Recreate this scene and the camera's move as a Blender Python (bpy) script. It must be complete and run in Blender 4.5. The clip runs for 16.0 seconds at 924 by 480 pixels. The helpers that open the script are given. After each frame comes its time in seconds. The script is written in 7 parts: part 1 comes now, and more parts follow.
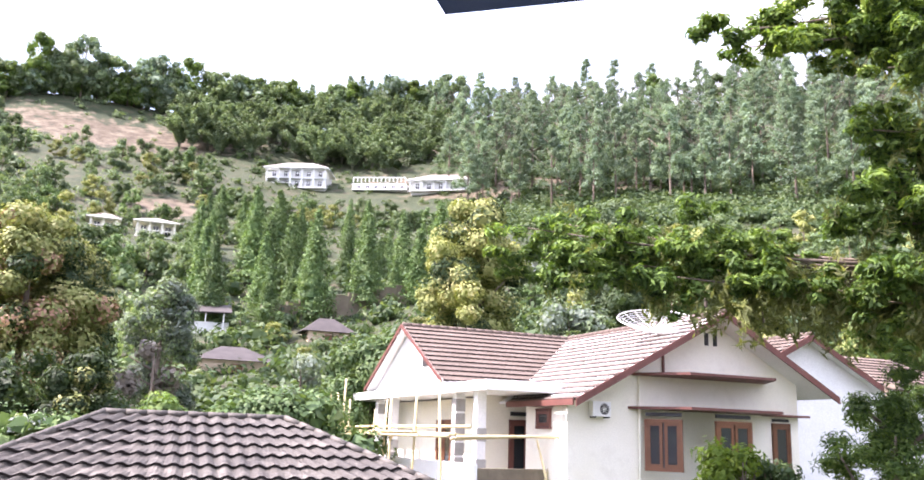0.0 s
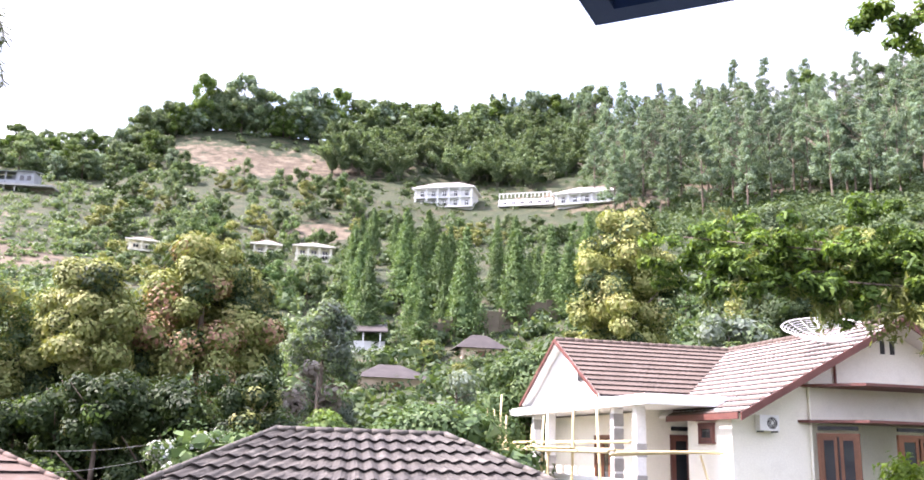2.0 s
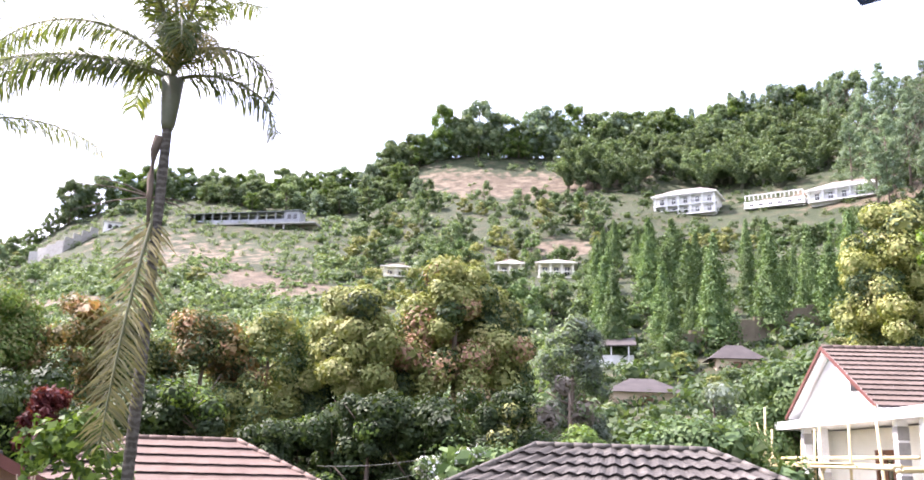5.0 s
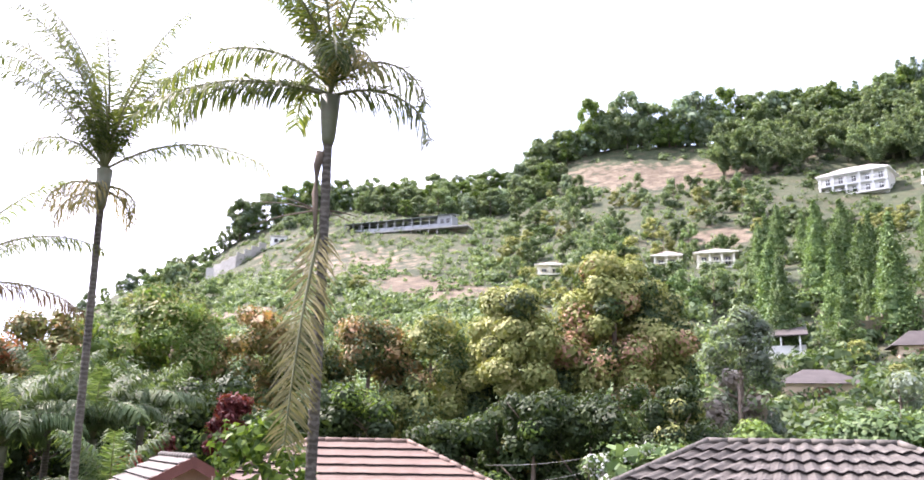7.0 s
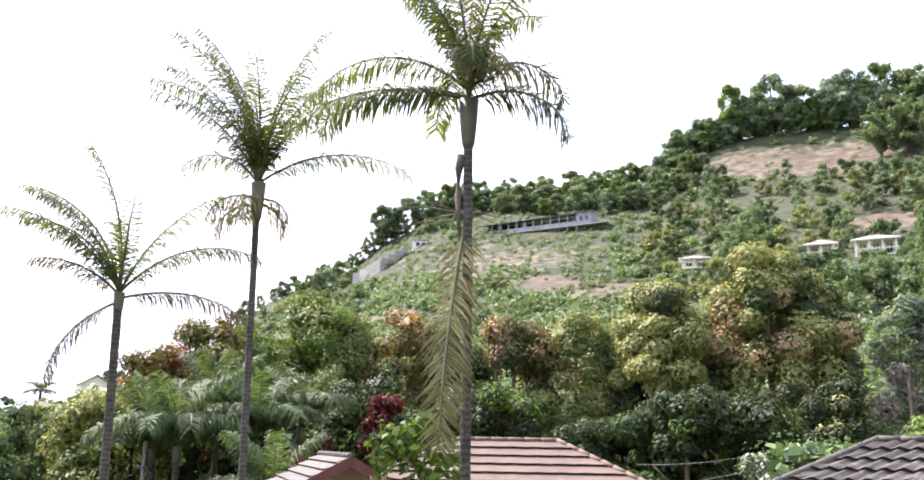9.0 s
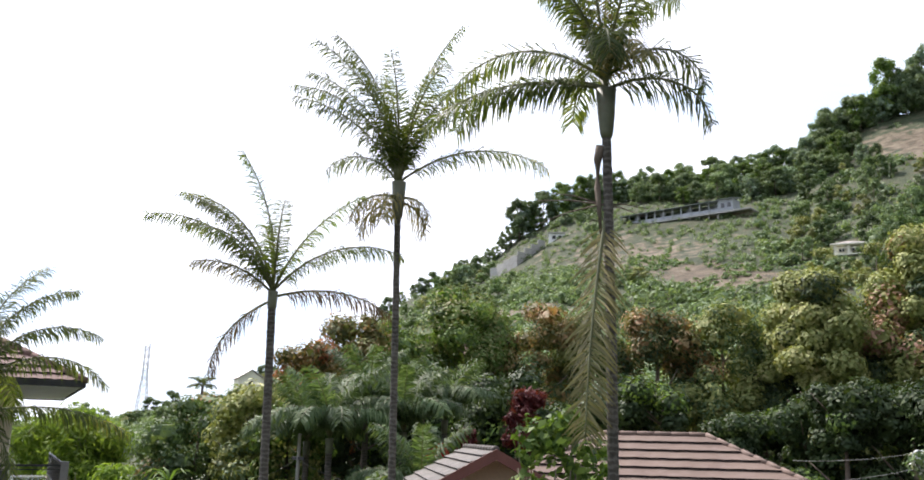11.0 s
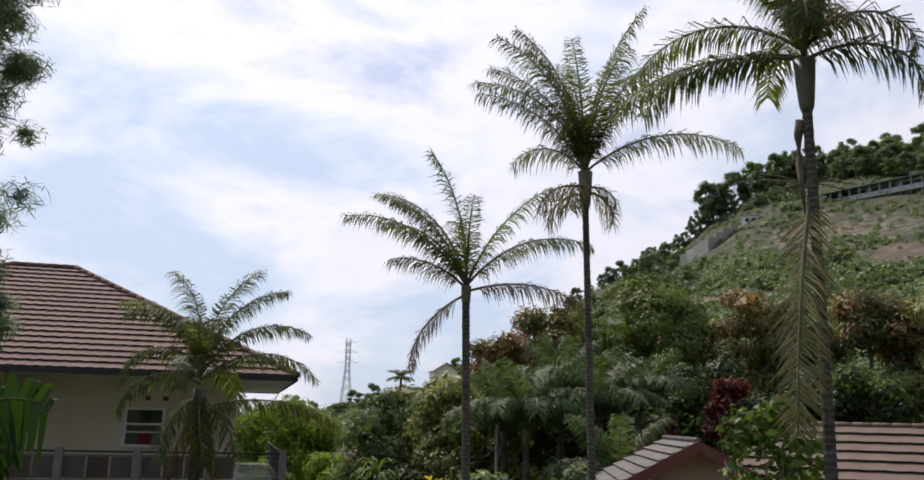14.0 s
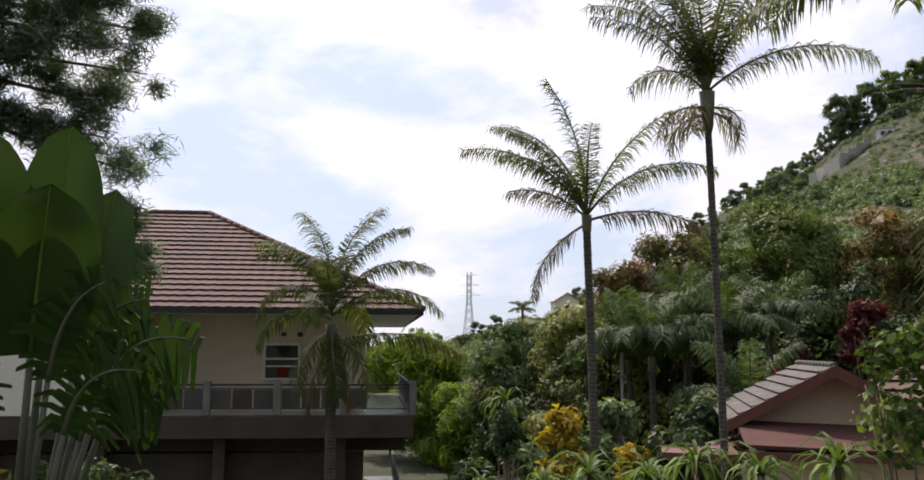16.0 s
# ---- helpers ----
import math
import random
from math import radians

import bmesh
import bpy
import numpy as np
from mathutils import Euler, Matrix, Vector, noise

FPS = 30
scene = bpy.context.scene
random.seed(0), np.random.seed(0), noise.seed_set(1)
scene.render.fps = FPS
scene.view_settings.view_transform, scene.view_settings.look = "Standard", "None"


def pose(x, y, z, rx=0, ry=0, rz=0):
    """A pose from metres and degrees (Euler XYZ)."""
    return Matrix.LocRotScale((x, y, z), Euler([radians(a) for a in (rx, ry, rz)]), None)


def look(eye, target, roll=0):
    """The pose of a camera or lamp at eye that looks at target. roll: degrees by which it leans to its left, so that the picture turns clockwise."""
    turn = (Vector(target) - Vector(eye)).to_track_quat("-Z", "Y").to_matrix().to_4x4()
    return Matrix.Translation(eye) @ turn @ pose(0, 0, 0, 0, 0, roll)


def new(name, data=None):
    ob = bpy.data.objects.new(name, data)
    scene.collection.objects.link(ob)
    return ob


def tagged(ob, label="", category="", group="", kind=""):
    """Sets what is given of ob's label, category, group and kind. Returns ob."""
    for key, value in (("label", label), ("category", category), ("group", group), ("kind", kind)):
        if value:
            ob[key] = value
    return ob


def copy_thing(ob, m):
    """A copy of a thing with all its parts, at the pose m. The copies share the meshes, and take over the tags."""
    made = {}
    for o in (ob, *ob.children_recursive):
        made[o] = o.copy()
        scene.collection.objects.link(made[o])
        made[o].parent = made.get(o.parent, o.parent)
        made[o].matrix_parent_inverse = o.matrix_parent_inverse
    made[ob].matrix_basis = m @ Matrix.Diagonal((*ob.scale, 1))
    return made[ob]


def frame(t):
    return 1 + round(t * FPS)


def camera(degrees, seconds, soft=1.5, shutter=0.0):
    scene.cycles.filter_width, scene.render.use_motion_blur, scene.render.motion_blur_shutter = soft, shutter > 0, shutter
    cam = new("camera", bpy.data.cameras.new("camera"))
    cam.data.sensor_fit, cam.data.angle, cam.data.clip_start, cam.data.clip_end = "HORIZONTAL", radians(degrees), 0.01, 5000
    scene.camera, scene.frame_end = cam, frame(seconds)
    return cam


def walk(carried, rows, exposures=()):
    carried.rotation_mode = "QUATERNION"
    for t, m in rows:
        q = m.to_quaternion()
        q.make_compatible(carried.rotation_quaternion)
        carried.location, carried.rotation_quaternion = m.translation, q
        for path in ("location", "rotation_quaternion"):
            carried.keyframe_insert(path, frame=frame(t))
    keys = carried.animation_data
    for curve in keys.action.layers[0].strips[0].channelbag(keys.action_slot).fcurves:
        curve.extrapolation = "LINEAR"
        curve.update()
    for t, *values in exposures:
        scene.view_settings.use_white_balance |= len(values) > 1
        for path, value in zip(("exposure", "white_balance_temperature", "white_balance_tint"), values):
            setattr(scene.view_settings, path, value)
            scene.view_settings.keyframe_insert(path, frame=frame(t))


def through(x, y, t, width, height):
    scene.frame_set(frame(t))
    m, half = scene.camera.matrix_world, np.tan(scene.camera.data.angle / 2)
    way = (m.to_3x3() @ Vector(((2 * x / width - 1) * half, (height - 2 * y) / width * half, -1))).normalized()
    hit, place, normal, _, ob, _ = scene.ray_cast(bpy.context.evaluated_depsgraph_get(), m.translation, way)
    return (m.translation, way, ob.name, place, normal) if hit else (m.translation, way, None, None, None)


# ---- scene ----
cam = camera(56.0, 16.0, soft=1.7)
PATH = [
    (0, pose(-0.010, 0.330, 5.4, 102.78, -1.84, 1.30)),
    (0.5, pose(-0.026, 0.329, 5.4, 103.12, -1.81, 4.18)),
    (1, pose(-0.041, 0.327, 5.4, 103.00, -1.72, 6.81)),
    (1.5, pose(-0.053, 0.326, 5.4, 103.13, -1.60, 8.79)),
    (2, pose(-0.067, 0.323, 5.4, 103.45, -1.73, 11.29)),
    (2.5, pose(-0.080, 0.320, 5.4, 103.55, -1.95, 13.47)),
    (3, pose(-0.096, 0.316, 5.4, 103.53, -2.12, 16.48)),
    (3.5, pose(-0.110, 0.311, 5.4, 103.56, -1.90, 19.08)),
    (4, pose(-0.127, 0.305, 5.4, 103.74, -1.93, 22.11)),
    (6.5, pose(-0.191, 0.269, 5.4, 103.71, -1.17, 35.12)),
    (7, pose(-0.204, 0.259, 5.4, 103.58, -1.01, 37.95)),
    (7.5, pose(-0.214, 0.252, 5.4, 103.60, -0.65, 40.19)),
    (8, pose(-0.227, 0.239, 5.4, 103.60, -0.47, 43.41)),
    (8.5, pose(-0.235, 0.232, 5.4, 103.50, -0.44, 45.32)),
    (9, pose(-0.244, 0.223, 5.4, 103.37, -0.92, 47.37)),
    (11.5, pose(-0.282, 0.171, 5.4, 102.59, -1.41, 58.56)),
    (12, pose(-0.288, 0.161, 5.4, 102.38, -1.57, 60.47)),
    (12.5, pose(-0.293, 0.152, 5.4, 102.31, -1.42, 62.24)),
    (13, pose(-0.298, 0.141, 5.4, 102.23, -1.48, 64.32)),
    (13.5, pose(-0.303, 0.130, 5.4, 102.10, -1.18, 66.50)),
    (14, pose(-0.308, 0.117, 5.4, 101.93, -1.38, 68.87)),
    (14.5, pose(-0.312, 0.107, 5.4, 101.63, -1.00, 70.93)),
    (15, pose(-0.316, 0.096, 5.4, 100.63, -0.52, 73.03)),
    (15.5, pose(-0.319, 0.085, 5.4, 99.36, -0.54, 74.91)),
    (16, pose(-0.321, 0.075, 5.4, 97.33, -0.27, 76.85)),
]
walk(cam, PATH, [(0, 1.82, 6330, 32), (4.0, 1.74, 6350, 32), (7.0, 1.78, 6400, 31), (9.0, 1.42, 6440, 26), (11.3, 0.56, 6470, 18), (12.5, -0.08, 6550, 17), (14.5, -0.32, 6700, 20), (16, -0.12, 6880, 22)])

# ---- light ----
SUN_AZ, SUN_EL = 97, 52          # degrees left of the y axis, degrees above the horizon


def heading(az):
    a = radians(az)
    return Vector((-math.sin(a), math.cos(a), 0))


world = bpy.data.worlds.new("sky")
scene.world = world
world.use_nodes = True
nt = world.node_tree
nt.nodes.clear()
out = nt.nodes.new("ShaderNodeOutputWorld")
bg = nt.nodes.new("ShaderNodeBackground")
sky = nt.nodes.new("ShaderNodeTexSky")
sky.sky_type, sky.sun_disc = "NISHITA", False
sky.sun_elevation, sky.sun_rotation = radians(SUN_EL), radians(-SUN_AZ)
sky.air_density, sky.dust_density, sky.ozone_density = 1.0, 1.2, 1.0
tc = nt.nodes.new("ShaderNodeTexCoord")
mp = nt.nodes.new("ShaderNodeMapping")
mp.inputs["Scale"].default_value = (1.6, 1.6, 3.6)
mp.inputs["Location"].default_value = (0.3, 1.9, 0.4)
cl = nt.nodes.new("ShaderNodeTexNoise")
cl.inputs["Scale"].default_value, cl.inputs["Detail"].default_value, cl.inputs["Roughness"].default_value = 2.3, 9, 0.55
cl.inputs["Distortion"].default_value = 0.25
rmp = nt.nodes.new("ShaderNodeValToRGB")
rmp.color_ramp.elements[0].position, rmp.color_ramp.elements[0].color = 0.40, (0, 0, 0, 1)
rmp.color_ramp.elements[1].position, rmp.color_ramp.elements[1].color = 0.60, (1, 1, 1, 1)
shade = nt.nodes.new("ShaderNodeValToRGB")
shade.color_ramp.elements[0].position, shade.color_ramp.elements[0].color = 0.55, (9.0, 9.3, 9.8, 1)
shade.color_ramp.elements[1].position, shade.color_ramp.elements[1].color = 0.70, (5.2, 6.2, 7.9, 1)
mx = nt.nodes.new("ShaderNodeMix")
mx.data_type = "RGBA"
nt.links.new(tc.outputs["Generated"], mp.inputs["Vector"])
nt.links.new(mp.outputs["Vector"], cl.inputs["Vector"])
nt.links.new(cl.outputs["Fac"], rmp.inputs["Fac"])
nt.links.new(cl.outputs["Fac"], shade.inputs["Fac"])
nt.links.new(rmp.outputs["Color"], mx.inputs["Factor"])
haze = nt.nodes.new("ShaderNodeMix")
haze.data_type = "RGBA"
haze.inputs["Factor"].default_value = 0.72
nt.links.new(sky.outputs["Color"], haze.inputs["A"])
nt.links.new(haze.outputs["Result"], mx.inputs["A"])
# clouds scatter most of their light onwards, so they are brightest round the sun
dotp = nt.nodes.new("ShaderNodeVectorMath")
dotp.operation = "DOT_PRODUCT"
nt.links.new(tc.outputs["Generated"], dotp.inputs[0])
dotp.inputs[1].default_value = (-math.sin(radians(SUN_AZ)) * math.cos(radians(SUN_EL)), math.cos(radians(SUN_AZ)) * math.cos(radians(SUN_EL)), math.sin(radians(SUN_EL)))
gain = nt.nodes.new("ShaderNodeMapRange")
gain.inputs["From Min"].default_value, gain.inputs["From Max"].default_value = -0.2, 1.0
gain.inputs["To Min"].default_value, gain.inputs["To Max"].default_value = 0.6, 1.8
nt.links.new(dotp.outputs["Value"], gain.inputs["Value"])
lit = nt.nodes.new("ShaderNodeVectorMath")
lit.operation = "SCALE"
nt.links.new(shade.outputs["Color"], lit.inputs[0])
nt.links.new(gain.outputs["Result"], lit.inputs["Scale"])
nt.links.new(lit.outputs["Vector"], mx.inputs["B"])
thin = nt.nodes.new("ShaderNodeVectorMath")
thin.operation = "SCALE"
thin.inputs[0].default_value = (6.1, 7.75, 9.5)
nt.links.new(gain.outputs["Result"], thin.inputs["Scale"])
nt.links.new(thin.outputs["Vector"], haze.inputs["B"])
nt.links.new(mx.outputs["Result"], bg.inputs["Color"])
bg.inputs["Strength"].default_value = 0.09
nt.links.new(bg.outputs["Background"], out.inputs["Surface"])

sun_data = bpy.data.lights.new("sun", "SUN")
sun_data.energy, sun_data.angle, sun_data.color = 5.0, radians(0.6), (1.0, 0.95, 0.86)
sun = new("sun", sun_data)
to_sun = heading(SUN_AZ) * math.cos(radians(SUN_EL)) + Vector((0, 0, math.sin(radians(SUN_EL))))
sun.matrix_world = look(to_sun * 60, (0, 0, 0))


# ---- materials ----
def base_material(name):
    m = bpy.data.materials.new(name)
    m.use_nodes = True
    n = m.node_tree
    return m, n, n.nodes["Principled BSDF"]


def ramp_node(n, stops):
    r = n.nodes.new("ShaderNodeValToRGB")
    e = r.color_ramp.elements
    while len(e) < len(stops):
        e.new(0.5)
    for el, (p, c) in zip(e, stops):
        el.position, el.color = p, (*c, 1)
    return r


def surface(name, a, b, scale=3.0, rough=0.7, metal=0.0, fine=40.0, bump=0.15, vary=0.12, stain=0.0, stain_color=(0.08, 0.07, 0.06), bands=0.0):
    """Two colours mixed by a coarse noise, a fine grain, bump, and a small difference from piece to piece."""
    m, n, p = base_material(name)
    co = n.nodes.new("ShaderNodeTexCoord")
    big = n.nodes.new("ShaderNodeTexNoise")
    big.inputs["Scale"].default_value, big.inputs["Detail"].default_value = scale, 6
    small = n.nodes.new("ShaderNodeTexNoise")
    small.inputs["Scale"].default_value, small.inputs["Detail"].default_value = fine, 4
    r = ramp_node(n, [(0.32, a), (0.68, b)])
    n.links.new(co.outputs["Object"], big.inputs["Vector"])
    n.links.new(co.outputs["Object"], small.inputs["Vector"])
    n.links.new(big.outputs["Fac"], r.inputs["Fac"])
    info = n.nodes.new("ShaderNodeObjectInfo")
    hv = n.nodes.new("ShaderNodeHueSaturation")
    mr = n.nodes.new("ShaderNodeMapRange")
    mr.inputs["To Min"].default_value, mr.inputs["To Max"].default_value = 1 - vary, 1 + vary
    n.links.new(info.outputs["Random"], mr.inputs["Value"])
    add = n.nodes.new("ShaderNodeMath")
    add.operation = "MULTIPLY"
    g = n.nodes.new("ShaderNodeMapRange")
    g.inputs["To Min"].default_value, g.inputs["To Max"].default_value = 0.82, 1.18
    n.links.new(small.outputs["Fac"], g.inputs["Value"])
    n.links.new(mr.outputs["Result"], add.inputs[0])
    n.links.new(g.outputs["Result"], add.inputs[1])
    n.links.new(add.outputs["Value"], hv.inputs["Value"])
    n.links.new(r.outputs["Color"], hv.inputs["Color"])
    last = hv.outputs["Color"]
    if stain:
        st = n.nodes.new("ShaderNodeTexNoise")
        st.inputs["Scale"].default_value, st.inputs["Detail"].default_value, st.inputs["Roughness"].default_value = scale * 2.3, 9, 0.7
        n.links.new(co.outputs["Object"], st.inputs["Vector"])
        sr = ramp_node(n, [(0.52, (0, 0, 0)), (0.72, (stain, stain, stain))])
        n.links.new(st.outputs["Fac"], sr.inputs["Fac"])
        sm = n.nodes.new("ShaderNodeMix")
        sm.data_type = "RGBA"
        n.links.new(sr.outputs["Color"], sm.inputs["Factor"])
        n.links.new(last, sm.inputs["A"])
        sm.inputs["B"].default_value = (*stain_color, 1)
        last = sm.outputs["Result"]
    if bands:
        wv = n.nodes.new("ShaderNodeTexWave")
        wv.bands_direction = "Z"
        wv.inputs["Scale"].default_value, wv.inputs["Distortion"].default_value, wv.inputs["Detail"].default_value, wv.inputs["Detail Scale"].default_value = bands, 5.0, 4, 3.0
        n.links.new(co.outputs["Object"], wv.inputs["Vector"])
        br = ramp_node(n, [(0.45, (0, 0, 0)), (0.9, (0.34, 0.34, 0.34))])
        n.links.new(wv.outputs["Fac"], br.inputs["Fac"])
        bm_ = n.nodes.new("ShaderNodeMix")
        bm_.data_type = "RGBA"
        n.links.new(br.outputs["Color"], bm_.inputs["Factor"])
        n.links.new(last, bm_.inputs["A"])
        bm_.inputs["B"].default_value = (*stain_color, 1)
        last = bm_.outputs["Result"]
    n.links.new(last, p.inputs["Base Color"])
    p.inputs["Roughness"].default_value, p.inputs["Metallic"].default_value = rough, metal
    bp = n.nodes.new("ShaderNodeBump")
    bp.inputs["Strength"].default_value, bp.inputs["Distance"].default_value = bump, 0.02
    n.links.new(small.outputs["Fac"], bp.inputs["Height"])
    n.links.new(bp.outputs["Normal"], p.inputs["Normal"])
    return m


def foliage(name, stops, through=0.3, rough=0.6, vary=0.25):
    """Leaves: colour from leaf to leaf along stops, brightness from plant to plant, light shining through."""
    m, n, p = base_material(name)
    geo = n.nodes.new("ShaderNodeNewGeometry")
    co = n.nodes.new("ShaderNodeTexCoord")
    ns = n.nodes.new("ShaderNodeTexNoise")
    ns.inputs["Scale"].default_value, ns.inputs["Detail"].default_value = 0.55, 3
    n.links.new(co.outputs["Object"], ns.inputs["Vector"])
    mixf = n.nodes.new("ShaderNodeMath")
    mixf.operation = "MULTIPLY_ADD"
    mixf.inputs[1].default_value = 0.55
    half = n.nodes.new("ShaderNodeMapRange")
    half.inputs["From Min"].default_value, half.inputs["From Max"].default_value = 0.3, 0.7
    half.inputs["To Min"].default_value, half.inputs["To Max"].default_value = 0.0, 0.45
    n.links.new(ns.outputs["Fac"], half.inputs["Value"])
    n.links.new(geo.outputs["Random Per Island"], mixf.inputs[0])
    n.links.new(half.outputs["Result"], mixf.inputs[2])
    r = ramp_node(n, stops)
    n.links.new(mixf.outputs["Value"], r.inputs["Fac"])
    info = n.nodes.new("ShaderNodeObjectInfo")
    mr = n.nodes.new("ShaderNodeMapRange")
    mr.inputs["To Min"].default_value, mr.inputs["To Max"].default_value = 1 - vary, 1 + vary
    n.links.new(info.outputs["Random"], mr.inputs["Value"])
    hv = n.nodes.new("ShaderNodeHueSaturation")
    n.links.new(mr.outputs["Result"], hv.inputs["Value"])
    n.links.new(r.outputs["Color"], hv.inputs["Color"])
    n.links.new(hv.outputs["Color"], p.inputs["Base Color"])
    p.inputs["Roughness"].default_value = rough
    p.inputs["Specular IOR Level"].default_value = 0.22
    tr = n.nodes.new("ShaderNodeBsdfTranslucent")
    warm = n.nodes.new("ShaderNodeMix")
    warm.data_type, warm.blend_type = "RGBA", "MULTIPLY"
    warm.inputs["Factor"].default_value = 1.0
    warm.inputs["B"].default_value = (1.3, 1.35, 0.6, 1)
    n.links.new(hv.outputs["Color"], warm.inputs["A"])
    n.links.new(warm.outputs["Result"], tr.inputs["Color"])
    ms = n.nodes.new("ShaderNodeMixShader")
    ms.inputs[0].default_value = through
    n.links.new(p.outputs["BSDF"], ms.inputs[1])
    n.links.new(tr.outputs["BSDF"], ms.inputs[2])
    n.links.new(ms.outputs["Shader"], n.nodes["Material Output"].inputs["Surface"])
    return m


def glass_material():
    m, n, p = base_material("window_glass")
    p.inputs["Base Color"].default_value = (0.02, 0.025, 0.03, 1)
    p.inputs["Roughness"].default_value = 0.04
    p.inputs["Specular IOR Level"].default_value = 0.8
    return m


M = {}
M["glass"] = glass_material()
M["cream"] = surface("cream_plaster", (0.80, 0.765, 0.63), (0.84, 0.81, 0.70), 0.9, 0.85, fine=30, bump=0.06, vary=0.03, stain=0.25, stain_color=(0.5, 0.46, 0.36))
M["beige"] = surface("beige_plaster", (0.62, 0.53, 0.40), (0.69, 0.60, 0.47), 0.8, 0.85, fine=30, bump=0.08, vary=0.03, stain=0.3, stain_color=(0.4, 0.33, 0.25))
M["white"] = surface("white_paint", (0.76, 0.76, 0.74), (0.82, 0.82, 0.80), 1.2, 0.7, fine=25, bump=0.05, vary=0.03, stain=0.2, stain_color=(0.6, 0.58, 0.54))
M["peach"] = surface("peach_plaster", (0.56, 0.43, 0.30), (0.64, 0.50, 0.37), 1.1, 0.85, fine=30, bump=0.08, vary=0.03, stain=0.2, stain_color=(0.4, 0.32, 0.24))
M["tile_dark"] = surface("dark_roof_tile", (0.036, 0.030, 0.024), (0.070, 0.060, 0.048), 1.6, 0.7, fine=60, bump=0.2, vary=0.16, stain=0.62, stain_color=(0.21, 0.19, 0.16))
M["tile_pink"] = surface("faded_red_roof_tile", (0.096, 0.069, 0.052), (0.130, 0.096, 0.075), 1.4, 0.85, fine=60, bump=0.2, vary=0.08, stain=0.2, stain_color=(0.27, 0.22, 0.20))
M["tile_red"] = surface("red_roof_tile", (0.102, 0.065, 0.049), (0.140, 0.096, 0.073), 1.5, 0.85, fine=60, bump=0.2, vary=0.1, stain=0.4, stain_color=(0.20, 0.145, 0.13))
M["tile_brown"] = surface("brown_roof_tile", (0.085, 0.042, 0.034), (0.125, 0.068, 0.055), 1.5, 0.85, fine=60, bump=0.2, vary=0.14, stain=0.4, stain_color=(0.20, 0.135, 0.12))
# near-black lip colour stands in for the shadow line under each course
M["tile_edge"] = surface("shadow_dark_tile_edge", (0.018, 0.014, 0.013), (0.035, 0.027, 0.025), 3, 0.9, vary=0.05)
M["barge"] = surface("red_brown_paint", (0.115, 0.040, 0.030), (0.16, 0.06, 0.045), 2, 0.6, vary=0.05)
M["red_sheet"] = surface("dull_red_sheet", (0.070, 0.024, 0.018), (0.105, 0.038, 0.028), 1.5, 0.92, vary=0.05, stain=0.3)
M["wood"] = surface("varnished_wood", (0.12, 0.045, 0.018), (0.17, 0.068, 0.029), 4, 0.45, fine=25, vary=0.08)
M["bamboo_pole"] = surface("bamboo_pole", (0.52, 0.42, 0.22), (0.66, 0.55, 0.32), 2.5, 0.6, fine=30, vary=0.15)
M["concrete"] = surface("grey_concrete", (0.30, 0.29, 0.27), (0.42, 0.41, 0.38), 1.5, 0.9, fine=30, bump=0.2, vary=0.1, stain=0.5, stain_color=(0.2, 0.19, 0.17))
M["slab_brown"] = surface("brown_slab", (0.055, 0.040, 0.032), (0.085, 0.064, 0.050), 1.2, 0.8, vary=0.05, stain=0.3)
M["grey_panel"] = surface("grey_panel", (0.060, 0.057, 0.054), (0.085, 0.081, 0.077), 2, 0.7, vary=0.06)
M["post_grey"] = surface("grey_painted_post", (0.16, 0.15, 0.14), (0.22, 0.21, 0.20), 2, 0.8, vary=0.06, stain=0.3)
M["iron"] = surface("dark_iron", (0.03, 0.03, 0.032), (0.05, 0.05, 0.052), 5, 0.5, 0.4, vary=0.05)
M["deck"] = surface("wet_grey_tile", (0.30, 0.32, 0.34), (0.40, 0.42, 0.44), 1.5, 0.12, vary=0.05, bump=0.03)
M["navy"] = surface("navy_canvas", (0.016, 0.042, 0.20), (0.025, 0.06, 0.26), 3, 0.6, fine=90, bump=0.1)
M["plastic"] = surface("white_plastic", (0.72, 0.72, 0.70), (0.78, 0.78, 0.76), 2, 0.4, vary=0.02, bump=0.02)
M["steel"] = surface("galvanised_steel", (0.42, 0.43, 0.44), (0.55, 0.56, 0.57), 4, 0.45, 0.7, vary=0.05)
M["mesh"] = surface("dish_mesh", (0.55, 0.55, 0.53), (0.66, 0.66, 0.64), 6, 0.5, 0.3, vary=0.03)
M["bark"] = surface("grey_bark", (0.10, 0.075, 0.055), (0.19, 0.15, 0.115), 3.5, 0.9, fine=22, bump=0.7, vary=0.2)
M["palm_bark"] = surface("ringed_palm_bark", (0.036, 0.030, 0.024), (0.08, 0.069, 0.056), 5, 0.9, fine=26, bump=0.6, vary=0.1, stain=0.5, stain_color=(0.20, 0.19, 0.165), bands=4.2)
M["sheath"] = surface("palm_sheath", (0.075, 0.085, 0.052), (0.13, 0.135, 0.085), 2.5, 0.55, fine=18, vary=0.08, stain=0.6, stain_color=(0.12, 0.09, 0.06))
M["rib"] = surface("frond_rib", (0.07, 0.08, 0.03), (0.13, 0.13, 0.05), 3, 0.55, vary=0.1)
